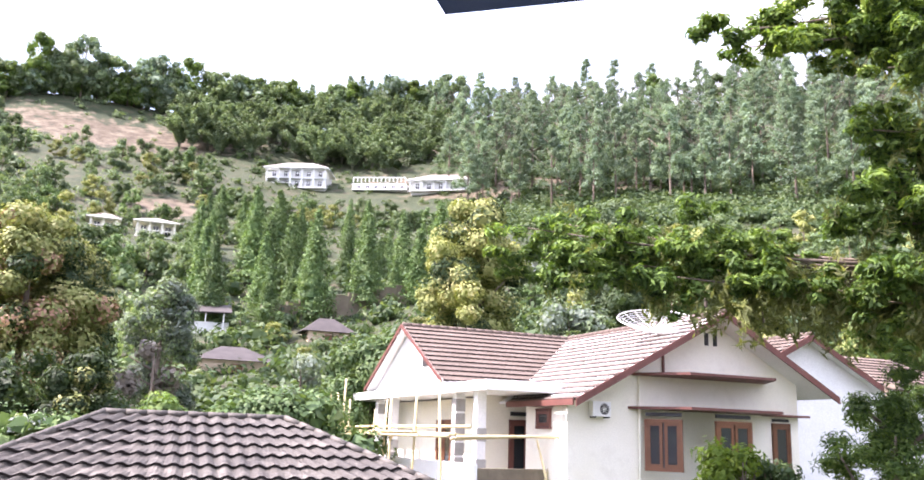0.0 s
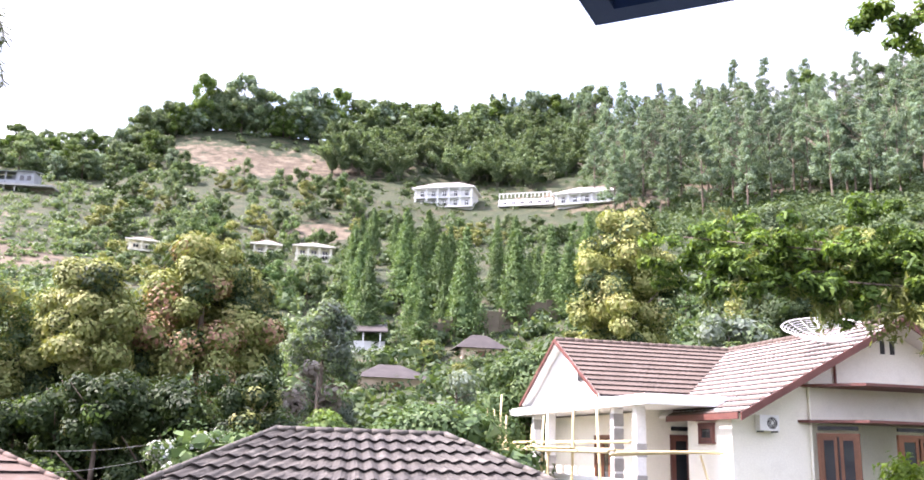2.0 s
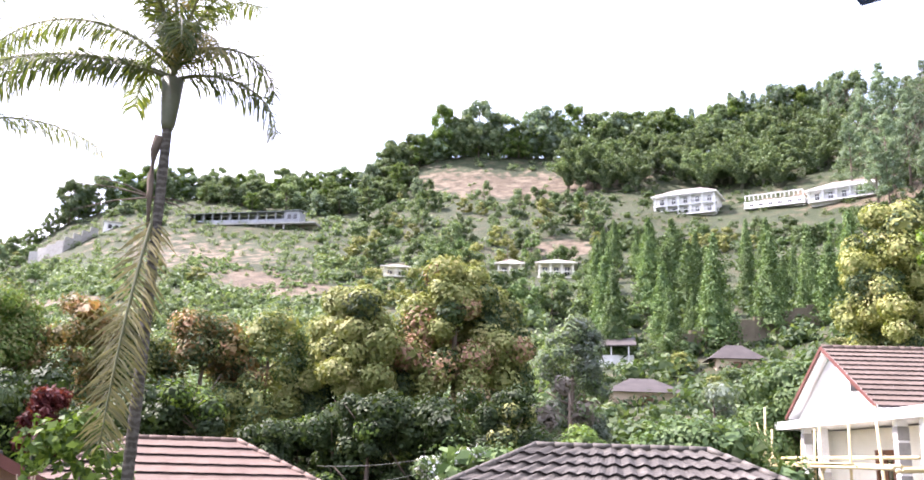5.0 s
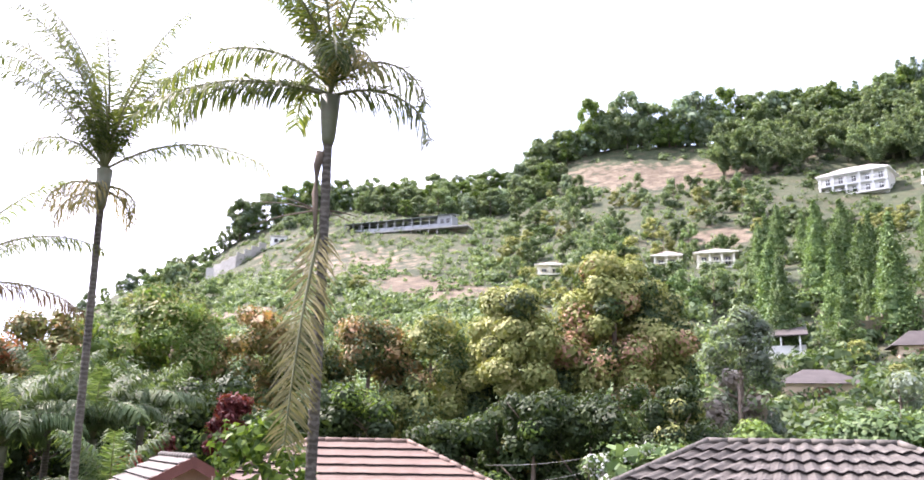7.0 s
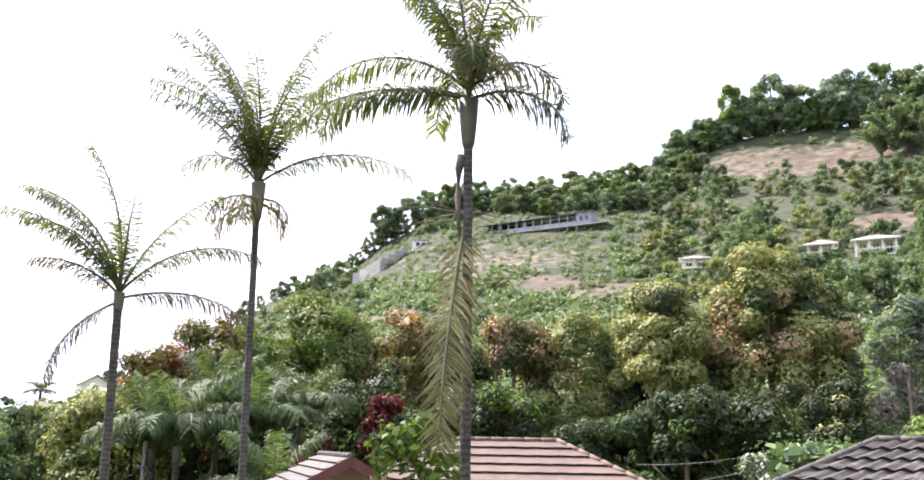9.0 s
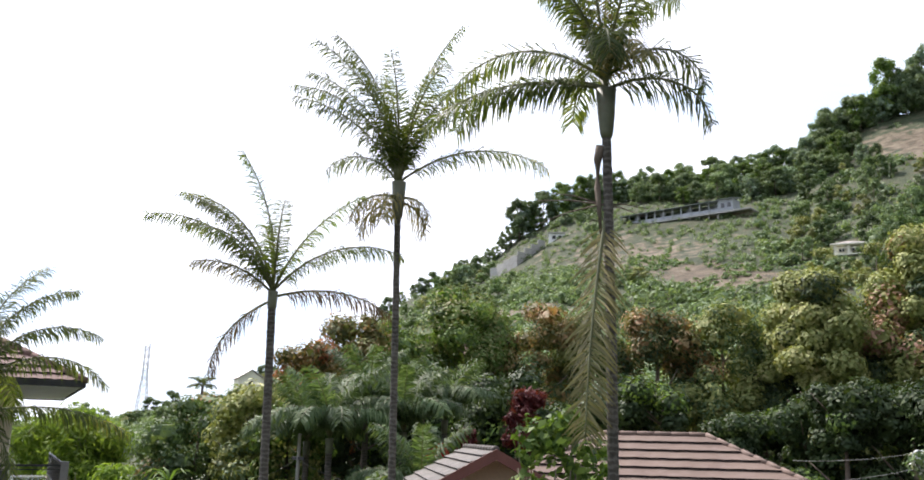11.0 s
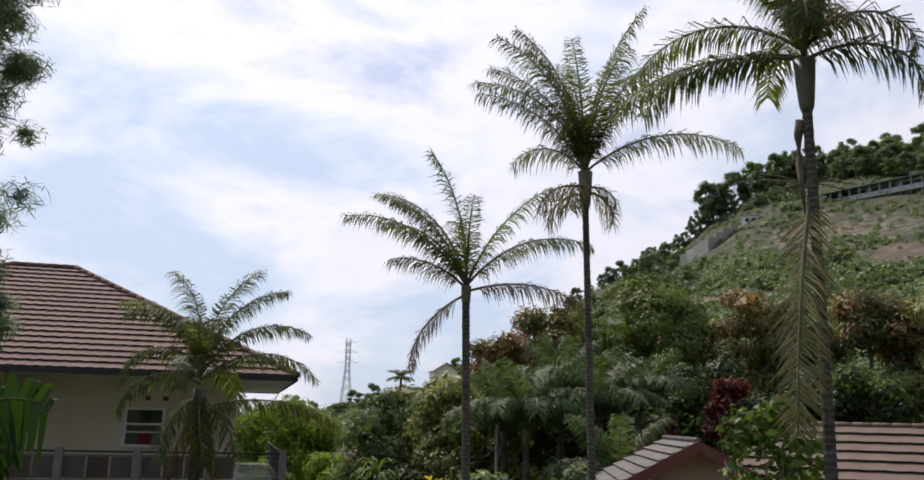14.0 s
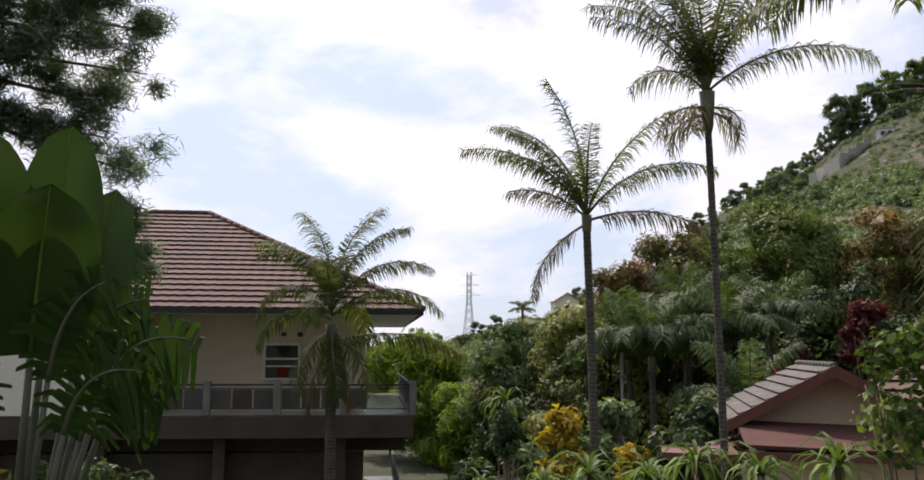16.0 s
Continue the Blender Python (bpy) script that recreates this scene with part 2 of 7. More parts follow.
M["stone"] = surface("mossy_stone_wall", (0.11, 0.09, 0.062), (0.20, 0.165, 0.115), 0.7, 0.95, fine=9, bump=0.6, vary=0.1, stain=0.5, stain_color=(0.12, 0.15, 0.06))
M["far_roof"] = surface("pale_roof_tile", (0.30, 0.26, 0.235), (0.40, 0.36, 0.33), 0.8, 0.7, fine=12, vary=0.08)
M["thatch"] = surface("weathered_dark_roof", (0.035, 0.029, 0.027), (0.06, 0.05, 0.046), 1.0, 0.8, fine=14, vary=0.08)
M["pale_wall"] = surface("pale_grey_render", (0.27, 0.29, 0.31), (0.36, 0.38, 0.40), 0.6, 0.8, fine=5, vary=0.06, stain=0.3, stain_color=(0.26, 0.25, 0.22))
M["tarp"] = surface("grey_green_cladding", (0.22, 0.25, 0.25), (0.30, 0.33, 0.33), 0.5, 0.7, fine=4, vary=0.05)

# paled and blued to put the hill's haze into the leaf colour
M["leaf_green"] = foliage("hazed_green_leaves", [(0.0, (0.068, 0.103, 0.051)), (0.5, (0.130, 0.188, 0.096)), (1.0, (0.262, 0.315, 0.178))])
M["leaf_dark"] = foliage("dark_green_leaves", [(0.0, (0.034, 0.062, 0.030)), (0.5, (0.075, 0.120, 0.052)), (1.0, (0.170, 0.215, 0.095))], 0.3)
M["leaf_rich"] = foliage("rich_green_leaves", [(0.0, (0.040, 0.075, 0.022)), (0.5, (0.095, 0.155, 0.042)), (1.0, (0.215, 0.275, 0.090))], 0.35)
# pine needles lightened towards blue, distance haze held in the base colour
M["leaf_pine"] = foliage("hazed_green_needles", [(0.0, (0.078, 0.132, 0.092)), (0.5, (0.162, 0.228, 0.162)), (1.0, (0.265, 0.330, 0.225))], 0.3)
M["leaf_cone"] = foliage("bright_conifer_needles", [(0.0, (0.038, 0.078, 0.034)), (0.5, (0.100, 0.168, 0.060)), (1.0, (0.215, 0.290, 0.110))], 0.22)
M["leaf_flush"] = foliage("yellow_green_leaves", [(0.0, (0.075, 0.100, 0.030)), (0.35, (0.185, 0.215, 0.066)), (0.70, (0.285, 0.292, 0.110)), (1.0, (0.470, 0.415, 0.205))], 0.22)
# darker copy of the green leaves, with valley and inner shade in the colour
M["leaf_shade"] = foliage("shade_dark_leaves", [(0.0, (0.015, 0.030, 0.011)), (0.5, (0.030, 0.054, 0.018)), (1.0, (0.078, 0.110, 0.038))], 0.25)
M["leaf_rust"] = foliage("reddish_flush_leaves", [(0.0, (0.042, 0.064, 0.022)), (0.3, (0.110, 0.118, 0.040)), (0.58, (0.240, 0.180, 0.075)), (0.9, (0.430, 0.235, 0.130))], 0.22)
M["leaf_red"] = foliage("red_leaves", [(0.0, (0.10, 0.012, 0.012)), (0.6, (0.28, 0.03, 0.025)), (1.0, (0.42, 0.08, 0.05))], 0.35)
M["leaf_flame"] = foliage("orange_red_new_leaves", [(0.0, (0.170, 0.060, 0.032)), (0.5, (0.400, 0.125, 0.070)), (1.0, (0.480, 0.270, 0.120))], 0.35)
M["leaf_maroon"] = foliage("maroon_leaves", [(0.0, (0.035, 0.010, 0.012)), (0.6, (0.09, 0.02, 0.022)), (1.0, (0.16, 0.04, 0.04))], 0.3)
M["leaf_pink"] = foliage("pink_new_leaves", [(0.0, (0.200, 0.110, 0.075)), (0.6, (0.390, 0.230, 0.160)), (1.0, (0.460, 0.400, 0.240))], 0.25)
M["leaf_lime"] = foliage("lime_bamboo_leaves", [(0.0, (0.062, 0.112, 0.018)), (0.5, (0.145, 0.225, 0.034)), (1.0, (0.27, 0.345, 0.060))], 0.5)
M["leaf_yellow"] = foliage("yellow_croton_leaves", [(0.0, (0.16, 0.13, 0.02)), (0.5, (0.38, 0.27, 0.03)), (1.0, (0.45, 0.36, 0.05))], 0.4)
M["leaf_silver"] = foliage("silvery_leaves", [(0.0, (0.065, 0.096, 0.061)), (0.5, (0.144, 0.185, 0.139)), (1.0, (0.245, 0.281, 0.243))], 0.3)
M["petal_white"] = foliage("white_blossom", [(0.0, (0.42, 0.45, 0.48)), (0.6, (0.58, 0.60, 0.64)), (1.0, (0.74, 0.75, 0.78))], 0.3, vary=0.05)
M["leaf_cedar"] = foliage("cedar_sprays", [(0.0, (0.024, 0.048, 0.016)), (0.45, (0.080, 0.140, 0.032)), (0.8, (0.175, 0.255, 0.050)), (1.0, (0.280, 0.350, 0.078))], 0.3)
M["leaf_olive"] = foliage("olive_hanging_sprays", [(0.0, (0.075, 0.095, 0.038)), (0.5, (0.165, 0.185, 0.072)), (1.0, (0.310, 0.310, 0.130))], 0.45)
M["twig"] = foliage("dry_twigs", [(0.0, (0.14, 0.12, 0.10)), (0.6, (0.22, 0.19, 0.16)), (1.0, (0.30, 0.27, 0.23))], 0.1)
M["frond"] = foliage("palm_leaflets", [(0.0, (0.038, 0.058, 0.022)), (0.5, (0.072, 0.099, 0.032)), (0.85, (0.164, 0.184, 0.048)), (1.0, (0.448, 0.335, 0.048))], 0.45, 0.55)
M["frond_fresh"] = foliage("fresh_green_palm_leaflets", [(0.0, (0.062, 0.098, 0.022)), (0.5, (0.120, 0.175, 0.036)), (1.0, (0.210, 0.270, 0.058))], 0.5, 0.5)
M["frond_hang"] = foliage("yellowing_palm_leaflets", [(0.0, (0.085, 0.085, 0.040)), (0.5, (0.155, 0.145, 0.070)), (0.85, (0.27, 0.225, 0.10)), (1.0, (0.44, 0.31, 0.05))], 0.3, 0.45)
M["frond_dry"] = foliage("drying_palm_leaflets", [(0.0, (0.10, 0.095, 0.045)), (0.5, (0.18, 0.16, 0.075)), (1.0, (0.32, 0.24, 0.07))], 0.35)
M["frond_brown"] = foliage("dead_palm_leaflets", [(0.0, (0.07, 0.045, 0.025)), (1.0, (0.17, 0.12, 0.07))], 0.2)
M["paddle"] = foliage("banana_like_leaf", [(0.0, (0.018, 0.042, 0.011)), (0.5, (0.032, 0.068, 0.015)), (1.0, (0.050, 0.095, 0.022))], 0.32, 0.28)


def ground_material():
    m, n, p = base_material("hillside_ground")
    co = n.nodes.new("ShaderNodeTexCoord")
    big = n.nodes.new("ShaderNodeTexNoise")
    big.inputs["Scale"].default_value, big.inputs["Detail"].default_value = 0.035, 8
    med = n.nodes.new("ShaderNodeTexNoise")
    med.inputs["Scale"].default_value, med.inputs["Detail"].default_value = 0.45, 7
    fine = n.nodes.new("ShaderNodeTexNoise")
    fine.inputs["Scale"].default_value, fine.inputs["Detail"].default_value = 4.0, 5
    for k in (big, med, fine):
        n.links.new(co.outputs["Object"], k.inputs["Vector"])
    grass = ramp_node(n, [(0.3, (0.016, 0.026, 0.008)), (0.5, (0.030, 0.043, 0.013)), (0.68, (0.060, 0.054, 0.027))])
    soil = ramp_node(n, [(0.3, (0.048, 0.035, 0.021)), (0.5, (0.098, 0.074, 0.046)), (0.72, (0.168, 0.140, 0.096))])
    n.links.new(med.outputs["Fac"], grass.inputs["Fac"])
    n.links.new(med.outputs["Fac"], soil.inputs["Fac"])
    at = n.nodes.new("ShaderNodeAttribute")
    at.attribute_name = "bare"
    ad = n.nodes.new("ShaderNodeMath")
    ad.operation = "MULTIPLY_ADD"
    ad.inputs[1].default_value, ad.inputs[2].default_value = 1.0, -0.5
    n.links.new(med.outputs["Fac"], ad.inputs[0])
    sm = n.nodes.new("ShaderNodeMath")
    sm.operation = "MULTIPLY_ADD"
    sm.inputs[1].default_value = 1.6
    n.links.new(ad.outputs["Value"], sm.inputs[0])
    n.links.new(at.outputs["Fac"], sm.inputs[2])
    edge = ramp_node(n, [(0.35, (0, 0, 0)), (0.6, (1, 1, 1))])
    n.links.new(sm.outputs["Value"], edge.inputs["Fac"])
    mixc = n.nodes.new("ShaderNodeMix")
    mixc.data_type = "RGBA"
    n.links.new(edge.outputs["Color"], mixc.inputs["Factor"])
    n.links.new(grass.outputs["Color"], mixc.inputs["A"])
    n.links.new(soil.outputs["Color"], mixc.inputs["B"])
    n.links.new(mixc.outputs["Result"], p.inputs["Base Color"])
    p.inputs["Roughness"].default_value = 0.95
    bp = n.nodes.new("ShaderNodeBump")
    bp.inputs["Strength"].default_value, bp.inputs["Distance"].default_value = 0.6, 0.3
    n.links.new(fine.outputs["Fac"], bp.inputs["Height"])
    n.links.new(bp.outputs["Normal"], p.inputs["Normal"])
    return m


M["ground"] = ground_material()


# ---- building helpers ----
def mesh_of(name, verts, faces, material, smooth=False):
    me = bpy.data.meshes.new(name)
    me.from_pydata([tuple(v) for v in verts], [], faces)
    me.materials.append(material)
    if smooth:
        me.polygons.foreach_set("use_smooth", [True] * len(me.polygons))
    me.update()
    return me


def part(name, bm, material, parent, label=""):
    """Links a bmesh, or a mesh, as one object under parent."""
    if isinstance(bm, bpy.types.Mesh):
        me = bm
    else:
        me = bpy.data.meshes.new(name)
        bmesh.ops.recalc_face_normals(bm, faces=bm.faces)
        bm.to_mesh(me)
        bm.free()
        me.materials.append(material)
    ob = new(name, me)
    ob.parent = parent
    if label:
        tagged(ob, label)
    return ob


def thing(name, m, label, category, group="", kind=""):
    ob = new(name)
    ob.empty_display_size = 0.2
    ob.matrix_world = m
    return tagged(ob, label, category, group, kind)


def add_box(bm, x0, x1, y0, y1, z0, z1, bevel=0.0):
    r = bmesh.ops.create_cube(bm, size=1.0)
    vs = r["verts"]
    for v in vs:
        v.co = Vector(((x0 + x1) / 2 + v.co.x * (x1 - x0), (y0 + y1) / 2 + v.co.y * (y1 - y0), (z0 + z1) / 2 + v.co.z * (z1 - z0)))
    if bevel:
        es = list({e for v in vs for e in v.link_edges})
        bmesh.ops.bevel(bm, geom=es, offset=bevel, segments=2, affect="EDGES", profile=0.6)
    return bm


def box(*a, bevel=0.01):
    return add_box(bmesh.new(), *a, bevel=bevel)


def add_rod(bm, a, b, r0, r1=None, seg=8, caps=True):
    a, b = Vector(a), Vector(b)
    r1 = r0 if r1 is None else r1
    d = b - a
    q = d.to_track_quat("Z", "Y").to_matrix().to_4x4()
    bmesh.ops.create_cone(bm, cap_ends=caps, segments=seg, radius1=r0, radius2=r1, depth=d.length, matrix=Matrix.Translation((a + b) / 2) @ q)
    return bm


def rod(a, b, r0, r1=None, seg=8):
    return add_rod(bmesh.new(), a, b, r0, r1, seg)


def add_poly(bm, pts, thick):
    """A flat plate through pts, thickened along its normal."""
    vs = [bm.verts.new(p) for p in pts]
    f = bm.faces.new(vs)
    f.normal_update()
    n = f.normal.copy()
    r = bmesh.ops.extrude_face_region(bm, geom=[f])
    for v in r["geom"]:
        if isinstance(v, bmesh.types.BMVert):
            v.co += n * thick
    return bm


def plate(pts, thick):
    return add_poly(bmesh.new(), pts, thick)


def tube(pts, radii, seg=8):
    """A bent tapered tube through pts."""
    verts, faces = [], []
    pts = [Vector(p) for p in pts]
    for i, p in enumerate(pts):
        d = (pts[min(i + 1, len(pts) - 1)] - pts[max(i - 1, 0)]).normalized()
        q = d.to_track_quat("Z", "Y")
        for k in range(seg):
            a = 2 * math.pi * k / seg
            verts.append(p + q @ Vector((math.cos(a) * radii[i], math.sin(a) * radii[i], 0)))
        if i:
            for k in range(seg):
                faces.append(((i - 1) * seg + k, (i - 1) * seg + (k + 1) % seg, i * seg + (k + 1) % seg, i * seg + k))
    faces.append(tuple(range(seg))[::-1])
    faces.append(tuple(range((len(pts) - 1) * seg, len(pts) * seg)))
    return verts, faces


def tiled_slope(parent, origin, along, up, length, left, right, material, row=0.36, wave=0.22, amp=0.016, lip=0.05, step=0.055):
    """Roof courses on one slope. origin: a point of the eave; along, up: unit vectors; left, right: (start, slant) of the slope's ends along the eave."""
    along, up = Vector(along).normalized(), Vector(up).normalized()
    normal = along.cross(up).normalized()
    if normal.z < 0:
        normal = -normal
    origin = Vector(origin)
    count = max(1, round(length / row))
    row = length / count
    for i in range(count):
        t0, t1 = i * row, (i + 1) * row
        tm = t0 + row * 0.5
        a0, a1 = left[0] + left[1] * tm, right[0] + right[1] * tm
        if a1 - a0 < 0.08:
            continue
        n = max(2, int((a1 - a0) / step))
        verts, faces = [], []
        for k in range(n + 1):
            f = k / n
            x0 = left[0] + left[1] * t0 + f * (right[0] + right[1] * t0 - left[0] - left[1] * t0)
            x1 = left[0] + left[1] * t1 + f * (right[0] + right[1] * t1 - left[0] - left[1] * t1)
            w0 = amp * math.sin(2 * math.pi * x0 / wave)
            w1 = amp * math.sin(2 * math.pi * x1 / wave)
            b = origin + along * x0 + up * t0
            verts += [b + normal * (w0 - 0.03), b + normal * (lip + w0) - up * 0.02, origin + along * (x0 + x1) / 2 + up * (t0 + t1) / 2 + normal * (lip * 0.45 + (w0 + w1) / 2), origin + along * x1 + up * (t1 + 0.01) + normal * w1]
            if k:
                q = (k - 1) * 4
                faces += [(q, q + 4, q + 5, q + 1), (q + 1, q + 5, q + 6, q + 2), (q + 2, q + 6, q + 7, q + 3)]
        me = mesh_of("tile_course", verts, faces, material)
        # riser faces get the near-black colour that paints in the course shadow
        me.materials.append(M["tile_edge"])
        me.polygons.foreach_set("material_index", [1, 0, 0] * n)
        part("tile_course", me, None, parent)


def ridge_caps(parent, a, b, material, r=0.09, step=0.34):
    """Half-round caps along a ridge or a hip, one over the next."""
    a, b = Vector(a), Vector(b)
    d = b - a
    n = max(1, round(d.length / step))
    me = None
    for i in range(n):
        p, q = a + d * (i / n), a + d * ((i + 1.12) / n)
        if me is None:
            verts, faces = tube([Vector((0, 0, 0)), (q - p) * 0.5, q - p], [r * 1.08, r, r * 0.93], 9)
            me = mesh_of("ridge_cap", verts, faces, material, True)
        ob = part("ridge_cap", me, None, parent)
        ob.location = p

# ---- ground ----
EYE = 5.4
HILL_AZ = [-180, -130, -90, -30, -17, 0, 5, 12, 16, 23, 27, 30, 33, 35, 39, 46, 50, 53, 54.6, 57, 60, 64, 66, 72, 78, 86, 100, 180]
HILL_EL = [-1.2, 0.0, 14.0, 22.4, 21.4, 20.7, 20.1, 19.4, 19.6, 19.5, 19.4, 18.9, 17.8, 16.9, 16.3, 15.2, 14.3, 12.9, 11.4, 10.0, 8.6, 5.6, 4.7, 1.8, 0.7, -0.2, -0.9, -1.2]
FLOOR_AZ = [-180, -40, -5, 8, 20, 90, 180]
FLOOR_Z = [2.5, 3.6, 3.6, 1.6, 0.6, 0.6, 2.5]
START, RIDGE = 44.0, 230.0


def smooth(x):
    x = min(1.0, max(0.0, x))
    return x * x * (3 - 2 * x)


def hill_el(az, d):
    """Degrees above eye level at which the ground lies, d metres away, on the hillside."""
    top = float(np.interp(az, HILL_AZ, HILL_EL))
    low = math.degrees(math.atan((float(np.interp(az, FLOOR_AZ, FLOOR_Z)) - EYE) / START))
    s = max(0.0, (d - START) / (RIDGE - START))
    return low + (top - low) * (s ** 0.5 if s > 0.02 else s * 0.1414 / 0.02)


def ground_z(az, d):
    flat = float(np.interp(az, FLOOR_AZ, FLOOR_Z))
    if d <= START:
        return 3.7 + (flat - 3.7) * smooth((d - 5.5) / 6)
    z = EYE + min(d, RIDGE) * math.tan(radians(hill_el(az, min(d, RIDGE))))
    if d > RIDGE:
        z = z + (-30 - z) * smooth((d - RIDGE - 10) / 700)
    x, y = heading(az).x * d, heading(az).y * d
    return z + min(1.0, (d - START) / 30) * (noise.noise((x * 0.03, y * 0.03, 0)) * 2.2 + noise.noise((x * 0.11, y * 0.11, 3)) * 0.5)


def on_hill(az, el):
    """How far away the hillside lies at that height above eye level."""
    lo, hi = START, RIDGE
    for _ in range(30):
        mid = (lo + hi) / 2
        if hill_el(az, mid) < el:
            lo = mid
        else:
            hi = mid
    return lo


def stand(az, d, turn=0.0, size=1.0, dz=0.0, tall=1.0):
    p = heading(az) * d
    return Matrix.Translation((p.x, p.y, ground_z(az, d) + dz)) @ pose(0, 0, 0, 0, 0, turn) @ Matrix.Diagonal((size, size, size * tall, 1))


def bare_amount(az, el):
    """Where the hillside is dug up or dry: a cut above the villas, the slope below the long shed, the forest floor."""
    def patch(a, e, wa, we):
        return max(0.0, 1.15 - math.hypot((az - a) / wa, (el - e) / we))
    return min(1.0, max(patch(24.0, 17.75, 10.5, 1.15), patch(45, 11.6, 8.5, 2.2) * 0.62, patch(40, 10.4, 6.0, 1.0), patch(21, 13.4, 3.0, 0.7), patch(-2, 16.2, 14, 0.9), patch(52, 7.6, 4, 0.8), patch(12, 4.6, 2, 0.4) * 0.7))


def build_ground():
    azs = np.concatenate([np.arange(-180, -36, 4.0), np.arange(-36, 100, 0.6), np.arange(100, 180, 4.0)])
    ds = np.concatenate([[0.5], np.arange(4, 44, 2.0), np.arange(44, 236, 2.4), np.array([245, 260, 290, 340, 420, 560, 800, 1200, 2000, 4000])])
    verts, faces, bare = [], [], []
    for a in azs:
        h = heading(a)
        for d in ds:
            z = ground_z(a, d)
            verts.append((h.x * d, h.y * d, z))
            bare.append(bare_amount(a, hill_el(a, d)) if 44 < d < 240 else 0.0)
    m = len(ds)
    for i in range(len(azs)):
        j = (i + 1) % len(azs)
        for k in range(m - 1):
            faces.append((i * m + k, i * m + k + 1, j * m + k + 1, j * m + k))
    faces.append(tuple(i * m for i in range(len(azs)))[::-1])
    me = mesh_of("ground", verts, faces, M["ground"], True)
    at = me.attributes.new("bare", "FLOAT", "POINT")
    at.data.foreach_set("value", bare)
    bm = bmesh.new()
    bm.from_mesh(me)
    bmesh.ops.recalc_face_normals(bm, faces=bm.faces)
    bm.to_mesh(me)
    bm.free()
    tagged(new("ground", me), "grassy hillside with dug-up brown patches rising from a garden", "ground", kind="structure")


build_ground()


# ---- plants ----
def leaves(rng, centres, outs, length, width, spread=0.8, droop=0.0):
    """Diamond leaves at centres (n x 3) that face outs (n x 3) loosely: verts and faces."""
    n = len(centres)
    nrm = outs + rng.normal(0, spread, (n, 3))
    nrm /= np.linalg.norm(nrm, axis=1)[:, None] + 1e-9
    t = np.cross(nrm, rng.normal(0, 1, (n, 3)))
    t[:, 2] -= droop
    t -= nrm * (t * nrm).sum(1)[:, None]
    t /= np.linalg.norm(t, axis=1)[:, None] + 1e-9
    s = np.cross(nrm, t)
    k = rng.uniform(0.65, 1.35, (n, 1))
    fold = nrm * width * 0.22 * k
    a = centres - t * length * 0.5 * k
    b = centres + s * width * 0.5 * k + fold
    c = centres + t * length * 0.5 * k
    d = centres - s * width * 0.5 * k + fold
    verts = np.stack([a, b, c, d], 1).reshape(-1, 3)
    return verts, n


def leaf_mesh(name, groups, material):
    vs = np.concatenate([g[0] for g in groups])
    n = len(vs) // 4
    me = bpy.data.meshes.new(name)
    me.vertices.add(n * 4)
    me.vertices.foreach_set("co", vs.ravel())
    me.loops.add(n * 4)
    me.loops.foreach_set("vertex_index", np.arange(n * 4))
    me.polygons.add(n)
    me.polygons.foreach_set("loop_start", np.arange(n) * 4)
    me.polygons.foreach_set("loop_total", np.full(n, 4))
    me.materials.append(material)
    me.update(calc_edges=True)
    return me


def clump(rng, c, r, n, flat=1.0, shell=0.55):
    """n points in the outer part of a ball round c, with their outward directions."""
    v = rng.normal(0, 1, (n, 3))
    v /= np.linalg.norm(v, axis=1)[:, None]
    rad = r * rng.uniform(shell, 1.08, (n, 1))
    p = v * rad
    p[:, 2] *= flat
    return np.asarray(c) + p, v + np.array([0, 0, 0.35])


def _ball():
    """A cube blown up to a ball: 24 loose four-sided facets."""
    out = []
    for ax in range(3):
        for sg in (-1, 1):
            for i in (-1, 0):
                for j in (-1, 0):
                    q = []
                    for du, dv in ((0, 0), (1, 0), (1, 1), (0, 1)):
                        v = np.zeros(3)
                        v[ax], v[(ax + 1) % 3], v[(ax + 2) % 3] = sg, i + du, j + dv
                        q.append(v / np.linalg.norm(v))
                    out += q
    return np.array(out)


BALL = _ball()
CORE_RNG = np.random.default_rng(17)


def core(c, r, flat=1.0):
    """The close-set inner leaves of a clump, which let no light through."""
    k = np.repeat(CORE_RNG.uniform(0.55, 1.05, 24), 4)[:, None]
    tip = CORE_RNG.normal(0, 0.16, (96, 3))
    return np.asarray(c) + (BALL * k + tip) * np.array([r, r, r * flat]), 24


